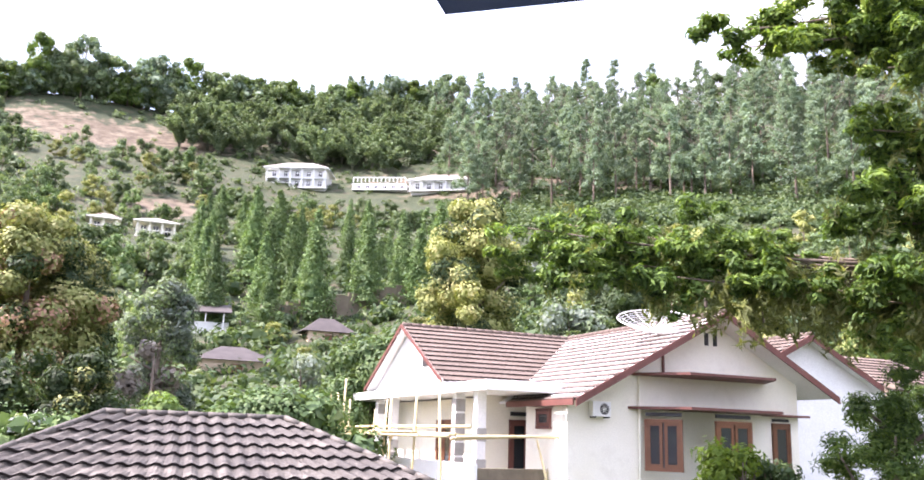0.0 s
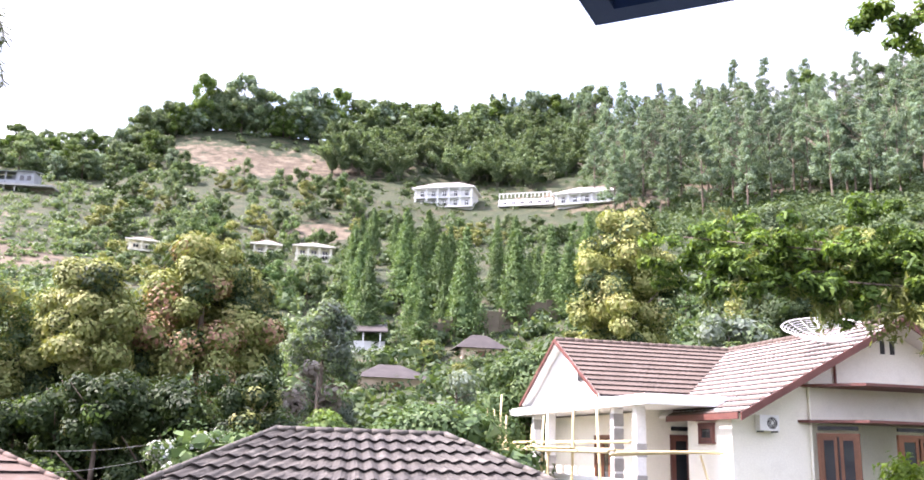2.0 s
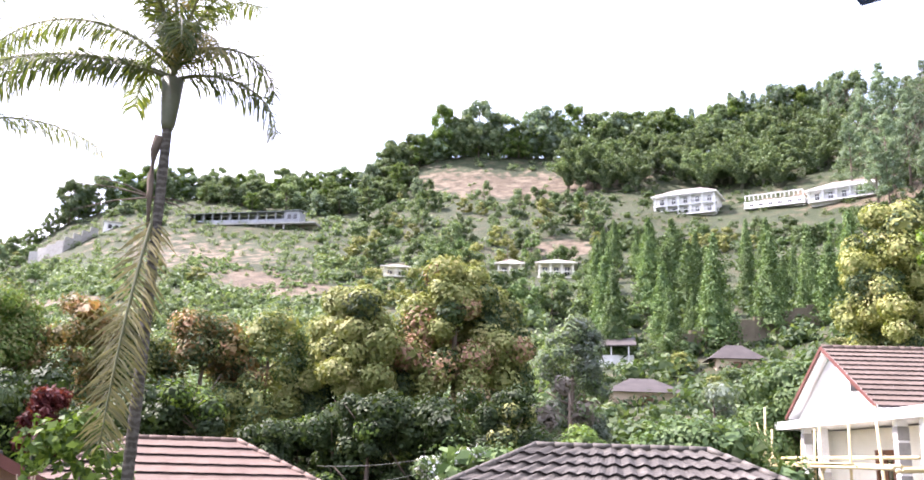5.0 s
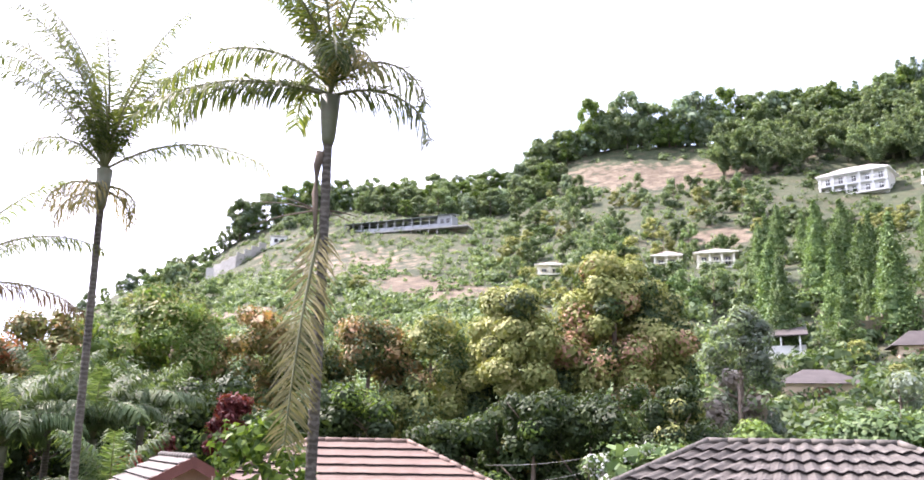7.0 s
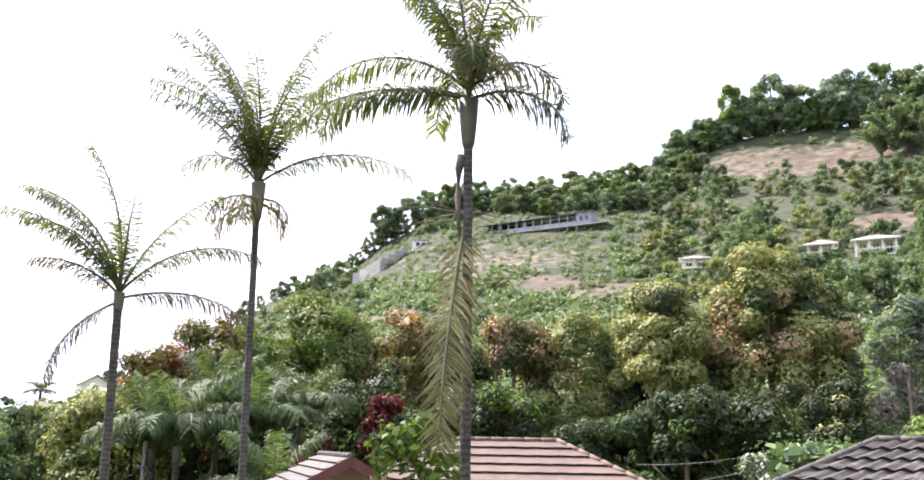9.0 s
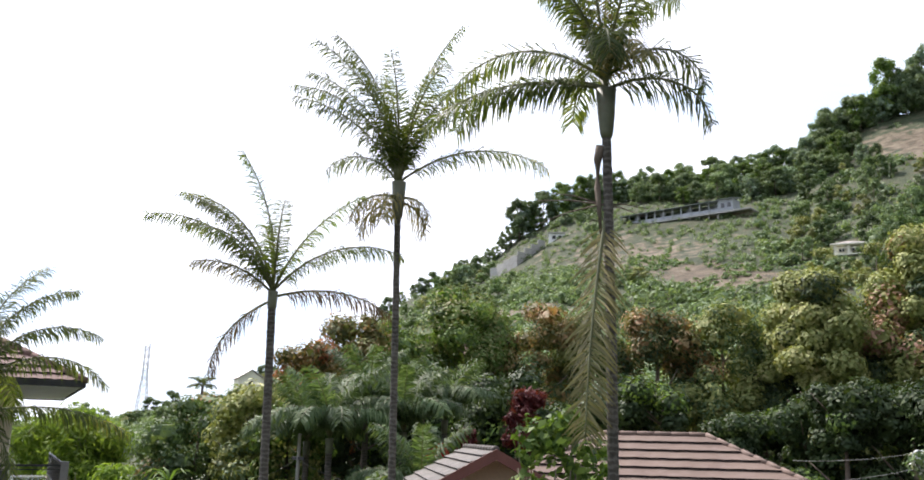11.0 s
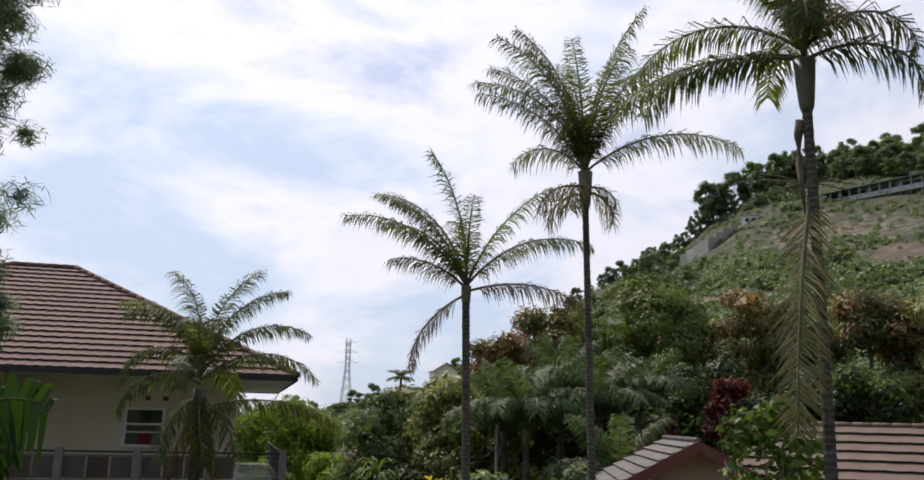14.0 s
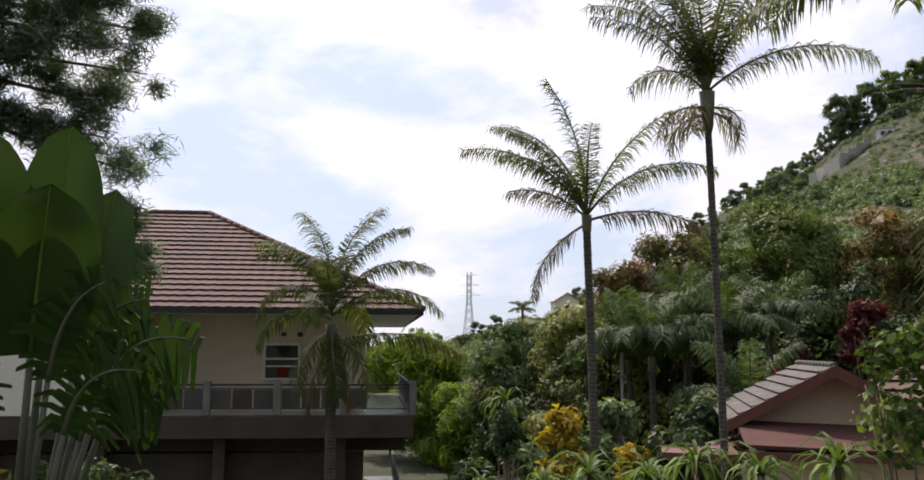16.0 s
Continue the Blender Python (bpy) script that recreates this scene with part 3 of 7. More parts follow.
def trunk_mesh(rng, height, r, material, limbs=5, lean=0.04, start=0.35, reach=9.0):
    pts, rad = [], []
    x = y = 0.0
    for i in range(7):
        pts.append((x, y, height * i / 6 - (0.8 if i == 0 else 0)))
        rad.append(r * (1.25 if i == 0 else 1 - 0.8 * i / 6))
        x += rng.normal(0, lean) * height / 6
        y += rng.normal(0, lean) * height / 6
    verts, faces = tube(pts, rad, 8)
    for k in range(limbs):
        i = 2 + int(rng.integers(0, 4))
        if i / 6 < start:
            i += 1
        a, ln = rng.uniform(0, 6.28), min(reach, height * rng.uniform(0.18, 0.34))
        p0 = Vector(pts[i])
        tip = p0 + Vector((math.cos(a) * ln, math.sin(a) * ln, ln * rng.uniform(0.3, 0.9)))
        v2, f2 = tube([p0, p0.lerp(tip, 0.5) + Vector((0, 0, -0.04 * ln)), tip], [rad[i] * 0.6, rad[i] * 0.4, rad[i] * 0.15], 5)
        o = len(verts)
        verts += v2
        faces += [tuple(q + o for q in f) for f in f2]
    return mesh_of("trunk", verts, faces, material, True)


def broad_tree(seed, height, width, leaf, material, count, crown_from=0.25, blobs=26, extra=None, flat=0.8, deep=None, shell=0.5, spread=0.42, broad=0.45, swell=1.0):
    """Trunk and crown meshes of a round-headed tree; extra: (material, share) of leaves of another colour towards the
    top, deep: darker ones lower down, shade put into the colour.
    """
    rng = np.random.default_rng(seed)
    groups, more, under = [], [], []
    w1, w2 = rng.uniform(0, 6.28, 2)
    lo, ch = height * crown_from, height * (1 - crown_from)
    for b in range(blobs):
        a = rng.uniform(0, 6.28)
        h = rng.uniform(0.05, 1.0)
        prof = math.sin(math.pi * min(0.98, 0.16 + 0.76 * h)) ** 0.7
        rr = width / 2 * prof * rng.uniform(0.3, 1.0) ** 0.6 * (1 + 0.20 * math.sin(2 * a + w1 + 5 * h) + 0.12 * math.sin(5 * a + w2 - 7 * h))
        c = (math.cos(a) * rr * 0.82, math.sin(a) * rr * 0.82, lo + h * ch * 0.9)
        cr = width * rng.uniform(0.11, 0.2) * (26 / blobs) ** 0.16 * swell
        p, o = clump(rng, c, cr, count // blobs, flat, shell)
        g = leaves(rng, p, o, leaf, leaf * broad, spread, 0.4)
        groups.append(core(c, cr * 0.66, flat))
        if extra and rng.uniform() < extra[1] * (0.4 + 1.1 * h):
            pick = np.repeat(rng.uniform(size=g[1]) < 0.6, 4)
            more.append((g[0][pick], int(pick.sum()) // 4))
            groups.append((g[0][~pick], g[1] - int(pick.sum()) // 4))
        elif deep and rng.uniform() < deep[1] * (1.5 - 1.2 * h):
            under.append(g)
        else:
            groups.append(g)
    tr = trunk_mesh(rng, height * 0.85, max(0.12, height * 0.022), M["bark"], 7, reach=width * 0.3)
    out = [("trunk", tr, ""), ("crown", leaf_mesh("crown", groups, material), "")]
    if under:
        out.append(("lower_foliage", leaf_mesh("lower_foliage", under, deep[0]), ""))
    if more:
        out.append(("young_foliage", leaf_mesh("young_foliage", more, extra[0]), ""))
    return out


def cone_tree(seed, height, width, leaf, material, count):
    rng = np.random.default_rng(seed)
    groups = []
    layers = 26
    for i in range(layers):
        f = (i + 0.5) / layers
        z = height * (0.10 + 0.90 * f)
        r = width / 2 * (1 - f) ** 0.95 * (0.82 + 0.3 * (i % 3 == 0)) * rng.uniform(0.85, 1.1) + 0.1
        ring = [np.array([math.cos(q) * r * 0.45, math.sin(q) * r * 0.45, z]) for q in np.linspace(0, 2 * math.pi, 9)]
        rise = np.array([0, 0, height / layers * 1.6])
        for q in range(8):
            groups.append((np.stack([ring[q], ring[q + 1], ring[q + 1] * np.array([0.8, 0.8, 1]) + rise, ring[q] * np.array([0.8, 0.8, 1]) + rise]), 1))
        for k in range(7 if f < 0.7 else 3):
            a = rng.uniform(0, 6.28)
            rk = r * rng.uniform(0.4, 0.9)
            c = (math.cos(a) * rk, math.sin(a) * rk, z - rk * 0.25)
            p, o = clump(rng, c, 0.16 * width * (1.1 - 0.6 * f), max(3, int(count / layers / 6)), 1.5, 0.3)
            groups.append(leaves(rng, p, o + np.array([0, 0, 0.4]), leaf, leaf * 0.42, 0.45, -0.2))
    return [("trunk", trunk_mesh(rng, height * 0.8, height * 0.014, M["bark"], 0, 0.01), ""), ("crown", leaf_mesh("crown", groups, material), "")]


def pine_tree(seed, height, width, leaf, material, count):
    rng = np.random.default_rng(seed)
    groups = []
    n = 40
    for i in range(n):
        f = (i + rng.uniform(0, 1)) / n
        z = height * (0.24 + 0.74 * f)
        a, rk = rng.uniform(0, 6.28), width / 2 * (1.05 - 0.9 * f) * rng.uniform(0.3, 1.0)
        c = (math.cos(a) * rk, math.sin(a) * rk, z + 0.1 * rk)
        cr = width * rng.uniform(0.10, 0.17) * (1.1 - 0.5 * f)
        p, o = clump(rng, c, cr, count // n, 0.8, 0.6)
        groups.append(core(c, cr * 0.5, 0.55))
        groups.append(leaves(rng, p, o, leaf, leaf * 0.34, 0.6, 0.1))
    return [("trunk", trunk_mesh(rng, height * 0.95, height * 0.015, M["bark"], 8, 0.012, 0.5), ""), ("crown", leaf_mesh("crown", groups, material), "")]


def bamboo_clump(seed, height, width, leaf, material, count):
    rng = np.random.default_rng(seed)
    groups, verts, faces = [], [], []
    culms = 22
    for k in range(culms):
        a = rng.uniform(0, 6.28)
        h = height * rng.uniform(0.65, 1.0)
        reach = width / 2 * rng.uniform(0.35, 1.0)
        pts = [Vector((math.cos(a) * (0.25 + reach * f ** 2.2), math.sin(a) * (0.25 + reach * f ** 2.2), h * (f - 0.22 * f ** 3))) for f in np.linspace(0, 1, 7)]
        v, fc = tube(pts, [0.05, 0.05, 0.045, 0.04, 0.03, 0.02, 0.01], 5)
        o = len(verts)
        verts += v
        faces += [tuple(q + o for q in f) for f in fc]
        for f in np.linspace(0.3, 1.0, 8):
            i = min(5, int(f * 6))
            c = pts[i].lerp(pts[i + 1], f * 6 - i)
            p, oo = clump(rng, c, width * 0.09, count // culms // 8, 0.8, 0.1)
            groups.append(core(c, width * 0.05, 0.8))
            groups.append(leaves(rng, p, oo, leaf, leaf * 0.28, 0.55, 0.9))
    return [("cane", mesh_of("cane", verts, faces, M["sheath"], True), ""), ("crown", leaf_mesh("crown", groups, material), "")]


def plant(name, kit, m, label, category, group=""):
    t = thing(name, m, label, category, group)
    for pn, me, lb in kit:
        ob = part(pn, me, None, t, lb)
        if pn in ("young_foliage", "cane"):
            tagged(ob, kind="stuff")
    return t


RNG = np.random.default_rng(7)


def wood(name, kits, places, label, category, group):
    """One plant from each kit in turn at the places (az, d, size, tall)."""
    protos = []
    for i, (az, d, size, tall) in enumerate(places):
        m = stand(az, d, float(RNG.uniform(0, 360)), size, -0.15, tall)
        if i < len(kits):
            protos.append(plant(name, kits[i], m, label, category, group))
        else:
            c = copy_thing(protos[i % len(kits)], Matrix.Identity(4))
            c.matrix_world = m


def scatter(n, az0, az1, el0, el1, size0, size1, tall0=0.9, tall1=1.15, gap=1.0):
    """Random places on the hillside between two bearings and two heights, none closer to another than gap degrees across."""
    out, tries = [], 0
    while len(out) < n and tries < n * 40:
        tries += 1
        az = float(RNG.uniform(az0, az1))
        e0, e1 = (el0(az) if callable(el0) else el0), (el1(az) if callable(el1) else el1)
        el = float(RNG.uniform(min(e0, e1), max(e0, e1)))
        if any(abs(az - o[0]) < gap and abs(el - o[4]) < gap * 0.6 for o in out):
            continue
        out.append((az, on_hill(az, el), float(RNG.uniform(size0, size1)), float(RNG.uniform(tall0, tall1)), el))
    return [o[:4] for o in out]


def top_el(az):
    return float(np.interp(az, HILL_AZ, HILL_EL))


def built_up(az, el):
    """Where the villas, sheds and huts stand on the hillside."""
    return (37.5 < az < 47.5 and 11.0 < el < 14.7) or (49 < az < 55.6 and 10.2 < el < 13.4) or (19.4 < az < 26.4 and 9.6 < el < 12.0) or (31 < az < 33.6 and 9.6 < el < 12) or (0 < az < 15.4 and 14.3 < el < 17.2) or (13 < az < 18 and 1 < el < 4.4) or (8.4 < az < 12 and 4.4 < el < 7) or (16.2 < az < 19.4 and 4.6 < el < 7)


def open_slope(places):
    """Leaves out what would stand on the bare patches or before the buildings on the hill."""
    out = []
    for q in places:
        az, el = q[0], hill_el(q[0], q[1])
        built = built_up(az, el)
        if not built and bare_amount(az, el) < 0.35:
            out.append(q)
    return out


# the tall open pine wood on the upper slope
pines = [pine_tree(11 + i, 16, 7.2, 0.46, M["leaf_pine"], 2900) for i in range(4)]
wood("pine_tree", pines, scatter(225, -34, 4.0, 14.9, lambda a: top_el(a) - 0.1, 0.75, 1.1, 0.9, 1.1, 0.42) + scatter(16, 3, 12.5, lambda a: top_el(a) - 0.1, lambda a: top_el(a), 0.62, 0.95, 1.0, 1.2, 0.4), "tall slender grey-green pine paled with haze in a hillside wood", "tree", "pine wood on the hill")
# bamboo and broad trees along the crest
bam = [bamboo_clump(31 + i, 12, 12, 0.75, M["leaf_green"], 2000) for i in range(3)]
wood("bamboo_clump", bam, scatter(75, 3.6, 21, 16.9, lambda a: top_el(a), 0.7, 1.05, 0.85, 1.05, 0.5), "feathery green bamboo clump on the hill crest", "bamboo", "bamboo on the crest")
# crest crowns reuse the leaf colours that carry haze, and one plain green
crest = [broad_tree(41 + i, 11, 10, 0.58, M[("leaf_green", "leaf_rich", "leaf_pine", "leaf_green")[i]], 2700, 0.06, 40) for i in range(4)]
wood("crest_tree", crest, open_slope(scatter(40, 20, 34, lambda a: top_el(a) - 0.2, lambda a: top_el(a), 0.5, 1.0, 0.9, 1.2, 0.4) + scatter(18, -33, 20, lambda a: top_el(a) - 0.2, lambda a: top_el(a), 0.75, 1.1, 0.9, 1.2, 0.8)
     + scatter(95, 31, 47.5, lambda a: top_el(a) - 1.5, lambda a: top_el(a), 0.4, 0.75, 0.8, 1.05, 0.4) + scatter(26, 47, 58, lambda a: top_el(a) - 1.2, lambda a: top_el(a), 0.28, 0.5, 0.8, 1.0, 0.5)), "dark green broad-leaved tree on the hill crest", "tree", "trees on the crest")
wood("skyline_tree", crest, scatter(20, 29, 47, lambda a: top_el(a) - 0.1, lambda a: top_el(a), 0.4, 0.85, 0.9, 1.2, 0.55) + scatter(14, 47, 53, lambda a: top_el(a) - 0.1, lambda a: top_el(a), 0.5, 0.95, 0.9, 1.2, 0.45) + scatter(14, 53, 62, lambda a: top_el(a) - 0.1, lambda a: top_el(a), 0.25, 0.5, 0.9, 1.2, 0.5) + scatter(30, 2, 30, lambda a: top_el(a) - 0.1, lambda a: top_el(a), 0.8, 1.25, 0.9, 1.25, 0.55), "tall dark tree standing out on the skyline", "tree", "trees on the crest")
def below_villas(places):
    """Keeps the trees whose tops stay under the villas' floors."""
    return [q for q in places if math.degrees(math.atan((ground_z(q[0], q[1]) + 10.0 * q[2] * q[3] - EYE) / q[1])) < 15.4]


# rows of bright conifers below the white villas
cones = [cone_tree(51 + i, 10.0, 5.2, 0.33, M["leaf_cone"], 5600) for i in range(4)]
wood("cypress_tree", cones, below_villas(scatter(50, 0.5, 19.4, lambda a: 8.6 - 0.14 * a, 13.2, 0.5, 1.1, 0.85, 1.2, 1.05)), "bright green cone-shaped conifer on the slope", "tree", "conifers below the villas")
# mixed trees and shrubs on the middle slope
mixed = [broad_tree(61 + i, 6.5, 6.2, 0.48, M[k], 1500, 0.04, 20) for i, k in enumerate(("leaf_green", "leaf_dark", "leaf_green", "leaf_cone", "leaf_flush"))]


wood("slope_tree", mixed, open_slope(scatter(120, 18.5, 35, 8.6, 16.6, 0.4, 0.95, 0.8, 1.2, 0.55) + scatter(60, 34, 58, 7.0, lambda a: min(12.6, top_el(a) - 0.2), 0.25, 0.6, 0.6, 0.9, 0.7)  + scatter(44, -35, 0.5, 7.5, 12.6, 0.4, 0.85, 0.8, 1.2, 1.0))
     + scatter(80, 54, 80, lambda a: top_el(a) * 0.3 - 0.5, lambda a: top_el(a), 0.4, 0.9, 0.8, 1.1, 0.4) + scatter(40, 2, 20, 12.9, 14.3, 0.4, 0.65, 0.8, 1.1, 0.45) + open_slope(scatter(24, 4, 22, 3.2, 6.0, 0.35, 0.6, 0.7, 1.0, 0.7)), "leafy green tree on the hillside", "tree", "hillside trees")


def undergrowth():
    """Shrubs and tall grass over the slope, too many to count."""
    rng = np.random.default_rng(91)
    groups, shaded = [], []
    for k in range(15500):
        wooded = k % 5 == 0
        az = rng.uniform(-35, 3.5) if wooded else (rng.uniform(-35, 82) if rng.uniform() < 0.75 else rng.uniform(36, 62))
        top = top_el(az)
        el = rng.uniform(13.5, 18.5) if wooded else rng.uniform(-1.5, top + 0.1)
        b = bare_amount(az, el)
        if b > 0.35 and rng.uniform() < 0.75:
            continue
        d = on_hill(az, el)
        h = heading(az) * d
        s = rng.uniform(0.4, 1.0) if (b > 0.3 or rng.uniform() < 0.6) and not wooded else rng.uniform(1.0, 2.4)
        if built_up(az, el):
            s = min(s, 0.95)
        n = int(14 + 18 * s)
        # wooded and right-hand shrubs get darker leaves, shade put in as colour
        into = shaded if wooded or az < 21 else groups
        p, o = clump(rng, (h.x, h.y, ground_z(az, d) + 0.35 * s), s, n, 0.7, 0.3)
        if s > 1.0:
            into.append(core((h.x, h.y, ground_z(az, d) + 0.35 * s), s * 0.5, 0.7))
        into.append(leaves(rng, p, o, 0.36 + 0.15 * s, 0.18 + 0.07 * s, 0.5, 0.2))
    tagged(new("undergrowth", leaf_mesh("undergrowth", groups, M["leaf_green"])), "low green shrubs and tall grass covering the slope", "undergrowth", kind="stuff")
    tagged(new("woodland_undergrowth", leaf_mesh("woodland_undergrowth", shaded, M["leaf_dark"])), "shrubs and ferns coloured darker for the shade under the pines", "undergrowth", kind="stuff")


undergrowth()


def slope_grass():
    """Bright tall grass and banana shoots in strips across the open slope."""
    rng = np.random.default_rng(93)
    groups = []
    for k in range(5200):
        az, el = rng.uniform(33, 62), rng.uniform(7.0, 14.0)
        if el > top_el(az) - 0.2 or noise.noise((az * 0.35, el * 1.6, 7)) < 0.1 or built_up(az, el) and el > 11.6:
            continue
        d = on_hill(az, el)
        h = heading(az) * d
        z = ground_z(az, d)
        s = rng.uniform(0.35, 0.9)
        p, o = clump(rng, (h.x, h.y, z + 0.3 * s), s, 14, 0.6, 0.2)
        groups.append(leaves(rng, p, o + np.array([0, 0, 0.6]), 0.7, 0.24, 0.5, -0.4))
    tagged(new("tall_grass", leaf_mesh("tall_grass", groups, M["leaf_cone"])), "bright green tall grass in strips on the open slope", "grass", kind="stuff")


slope_grass()


# broad trees in the valley behind the houses: bearing, distance, height of the top above eye level, width, kit
def valley_tree(az, d, el, width, material, label, leaf=0.3, count=7000, extra=None, seed=1, low=0.12, blobs=46, deep=None):
    base = ground_z(az, d)
    h = EYE + d * math.tan(radians(el)) - base
    kit = broad_tree(seed, h, width, leaf * 0.76, material, int(count * 1.65), low, int(blobs * 1.1), extra, deep=deep, shell=0.72, spread=0.3, broad=0.54, swell=1.02)
    return plant("broadleaf_tree", kit, stand(az, d, seed * 37 % 360), label, "tree", "valley trees")


FL, RU, GR, DK = M["leaf_flush"], M["leaf_rust"], M["leaf_rich"], M["leaf_dark"]
PINK = (M["leaf_pink"], 0.2)
# lower clumps take darker leaves, so shade is coloured into the crowns
SHADE_MIX = (M["leaf_shade"], 0.34)
valley_tree(28.0, 41, 13.8, 6.8, FL, "tall broad-leaved tree flushed with yellow-green and pink shoots", 0.26, 44000, PINK, 3, 0.02, 120, SHADE_MIX)
valley_tree(25.3, 42, 11.2, 4.6, DK, "dense tree with dark leaves and reddish shoots", 0.24, 24000, (M["leaf_flush"], 0.3), 4, 0.02, 80, (M["leaf_shade"], 0.5))
valley_tree(34.7, 40, 11.6, 6.0, FL, "yellow-green broad-leaved tree in the valley", 0.26, 34000, None, 5, 0.02, 90, SHADE_MIX)
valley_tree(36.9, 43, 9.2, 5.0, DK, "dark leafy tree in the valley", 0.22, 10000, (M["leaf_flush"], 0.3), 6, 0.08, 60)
valley_tree(40.3, 42, 9.6, 5.6, FL, "broad-leaved tree with pale tips in the valley", 0.22, 11000, (M["leaf_dark"], 0.6), 7, 0.08, 60, SHADE_MIX)
valley_tree(44.0, 42, 9.0, 6.2, RU, "broad-leaved tree with rusty new leaves", 0.22, 12000, (M["leaf_dark"], 0.4), 8, 0.08, 60, SHADE_MIX)
valley_tree(48.2, 42, 9.0, 5.4, FL, "broad-leaved tree with pale tips in the valley", 0.22, 11000, (M["leaf_dark"], 0.6), 10, 0.08, 60, SHADE_MIX)
valley_tree(51.6, 41, 9.5, 5.2, RU, "broad-leaved tree with rusty new leaves", 0.22, 11000, None, 16, 0.08, 60, SHADE_MIX)
valley_tree(56.4, 40, 10.0, 6.8, GR, "large round-headed green tree in the valley", 0.22, 18000, (M["leaf_flush"], 0.45), 9, 0.08, 90, SHADE_MIX)
valley_tree(60.6, 39, 8.6, 5.0, GR, "green leafy tree in the valley", 0.22, 9000, (M["leaf_dark"], 0.4), 11, 0.08, 50)
valley_tree(63.6, 36, 8.2, 4.8, RU, "leafy tree with rusty orange shoots", 0.22, 9000, (M["leaf_flush"], 0.3), 17, 0.08, 50)
valley_tree(66.6, 34, 6.8, 4.4, RU, "dark leafy tree with rusty shoots at its top", 0.22, 9000, (M["leaf_flame"], 0.4), 12, 0.05, 70)
valley_tree(69.6, 30, 3.6, 4.2, FL, "bushy yellow-green tree beside the palms", 0.2, 10000, (M["leaf_green"], 0.4), 13, 0.05, 60, SHADE_MIX)
valley_tree(72.8, 33, 2.6, 5.4, DK, "dark round tree beside the palms", 0.2, 10000, (M["leaf_rust"], 0.2), 14, 0.05, 60)
valley_tree(67.2, 28, 3.6, 3.4, GR, "leafy green tree beside the palms", 0.2, 8000, (M["leaf_flush"], 0.4), 15, 0.05, 50)
# this row's leaves are coloured darker to put it in shade
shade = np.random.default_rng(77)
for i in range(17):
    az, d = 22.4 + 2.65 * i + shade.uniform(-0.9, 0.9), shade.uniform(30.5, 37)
    valley_tree(az, d, shade.uniform(2.0, 5.6), shade.uniform(3.4, 6.2), M["leaf_shade"], "leafy tree coloured dark for the valley shade", 0.23, 9000, (M[("leaf_cedar", "leaf_flush", "leaf_cedar", "leaf_dark")[i % 4]], 0.2), 20 + i, 0.03, 40)
valley_tree(0.9, 52, 15.9, 7.2, FL, "tall tree with olive and golden leaves behind the white house", 0.27, 34000, (M["leaf_dark"], 0.2), 40, 0.03, 110, SHADE_MIX)
valley_tree(-8.55, 62, 15.7, 5.8, DK, "dome-shaped dark green tree on the slope", 0.28, 13000, (M["leaf_green"], 0.4), 41, 0.15, 70)
valley_tree(-14.2, 64, 13.9, 5.0, FL, "round olive tree on the slope", 0.36, 5000, None, 42, 0.15, 34)
valley_tree(-12.2, 66, 13.1, 3.2, M["leaf_cone"], "small round bright green tree", 0.34, 4000, None, 43, 0.2, 26)
valley_tree(-17.5, 60, 11.4, 5.0, FL, "small olive-green tree behind the houses", 0.26, 7000, SHADE_MIX, 44, 0.1, 40)
valley_tree(-24.5, 50, 9.4, 6.0, GR, "leafy green tree behind the houses", 0.26, 9000, (M["leaf_flush"], 0.3), 45, 0.1, 44)
valley_tree(-5.5, 46, 9.2, 6.0, M["leaf_silver"], "pale green tree behind the roof", 0.34, 4200, (M["leaf_green"], 0.4), 47, 0.1, 36)
valley_tree(7.0, 36, 6.6, 5.0, M["leaf_cone"], "large-leaved bright green tree behind the unfinished porch", 0.28, 8000, None, 48, 0.1, 36)
valley_tree(11.6, 46, 5.6, 3.8, M["leaf_silver"], "shrubby tree with silvery leaves", 0.3, 3000, None, 49, 0.1, 26)
valley_tree(12.4, 29, 2.2, 6.6, M["leaf_cone"], "spreading bright green tree behind the dark roof", 0.26, 11000, None, 50, 0.05, 40)
valley_tree(20.6, 50, 9.6, 5.0, M["leaf_silver"], "grey-green conical tree in the valley", 0.26, 8000, (M["leaf_green"], 0.4), 51, 0.05, 40)
valley_tree(20.8, 41, 6.2, 4.2, M["twig"], "half-bare grey shrub in the valley", 0.36, 1500, (M["leaf_green"], 0.3), 52, 0.05, 30)
valley_tree(19.6, 34, 2.6, 3.6, GR, "leafy green tree behind the dark roof", 0.3, 4500, None, 53, 0.05, 34)


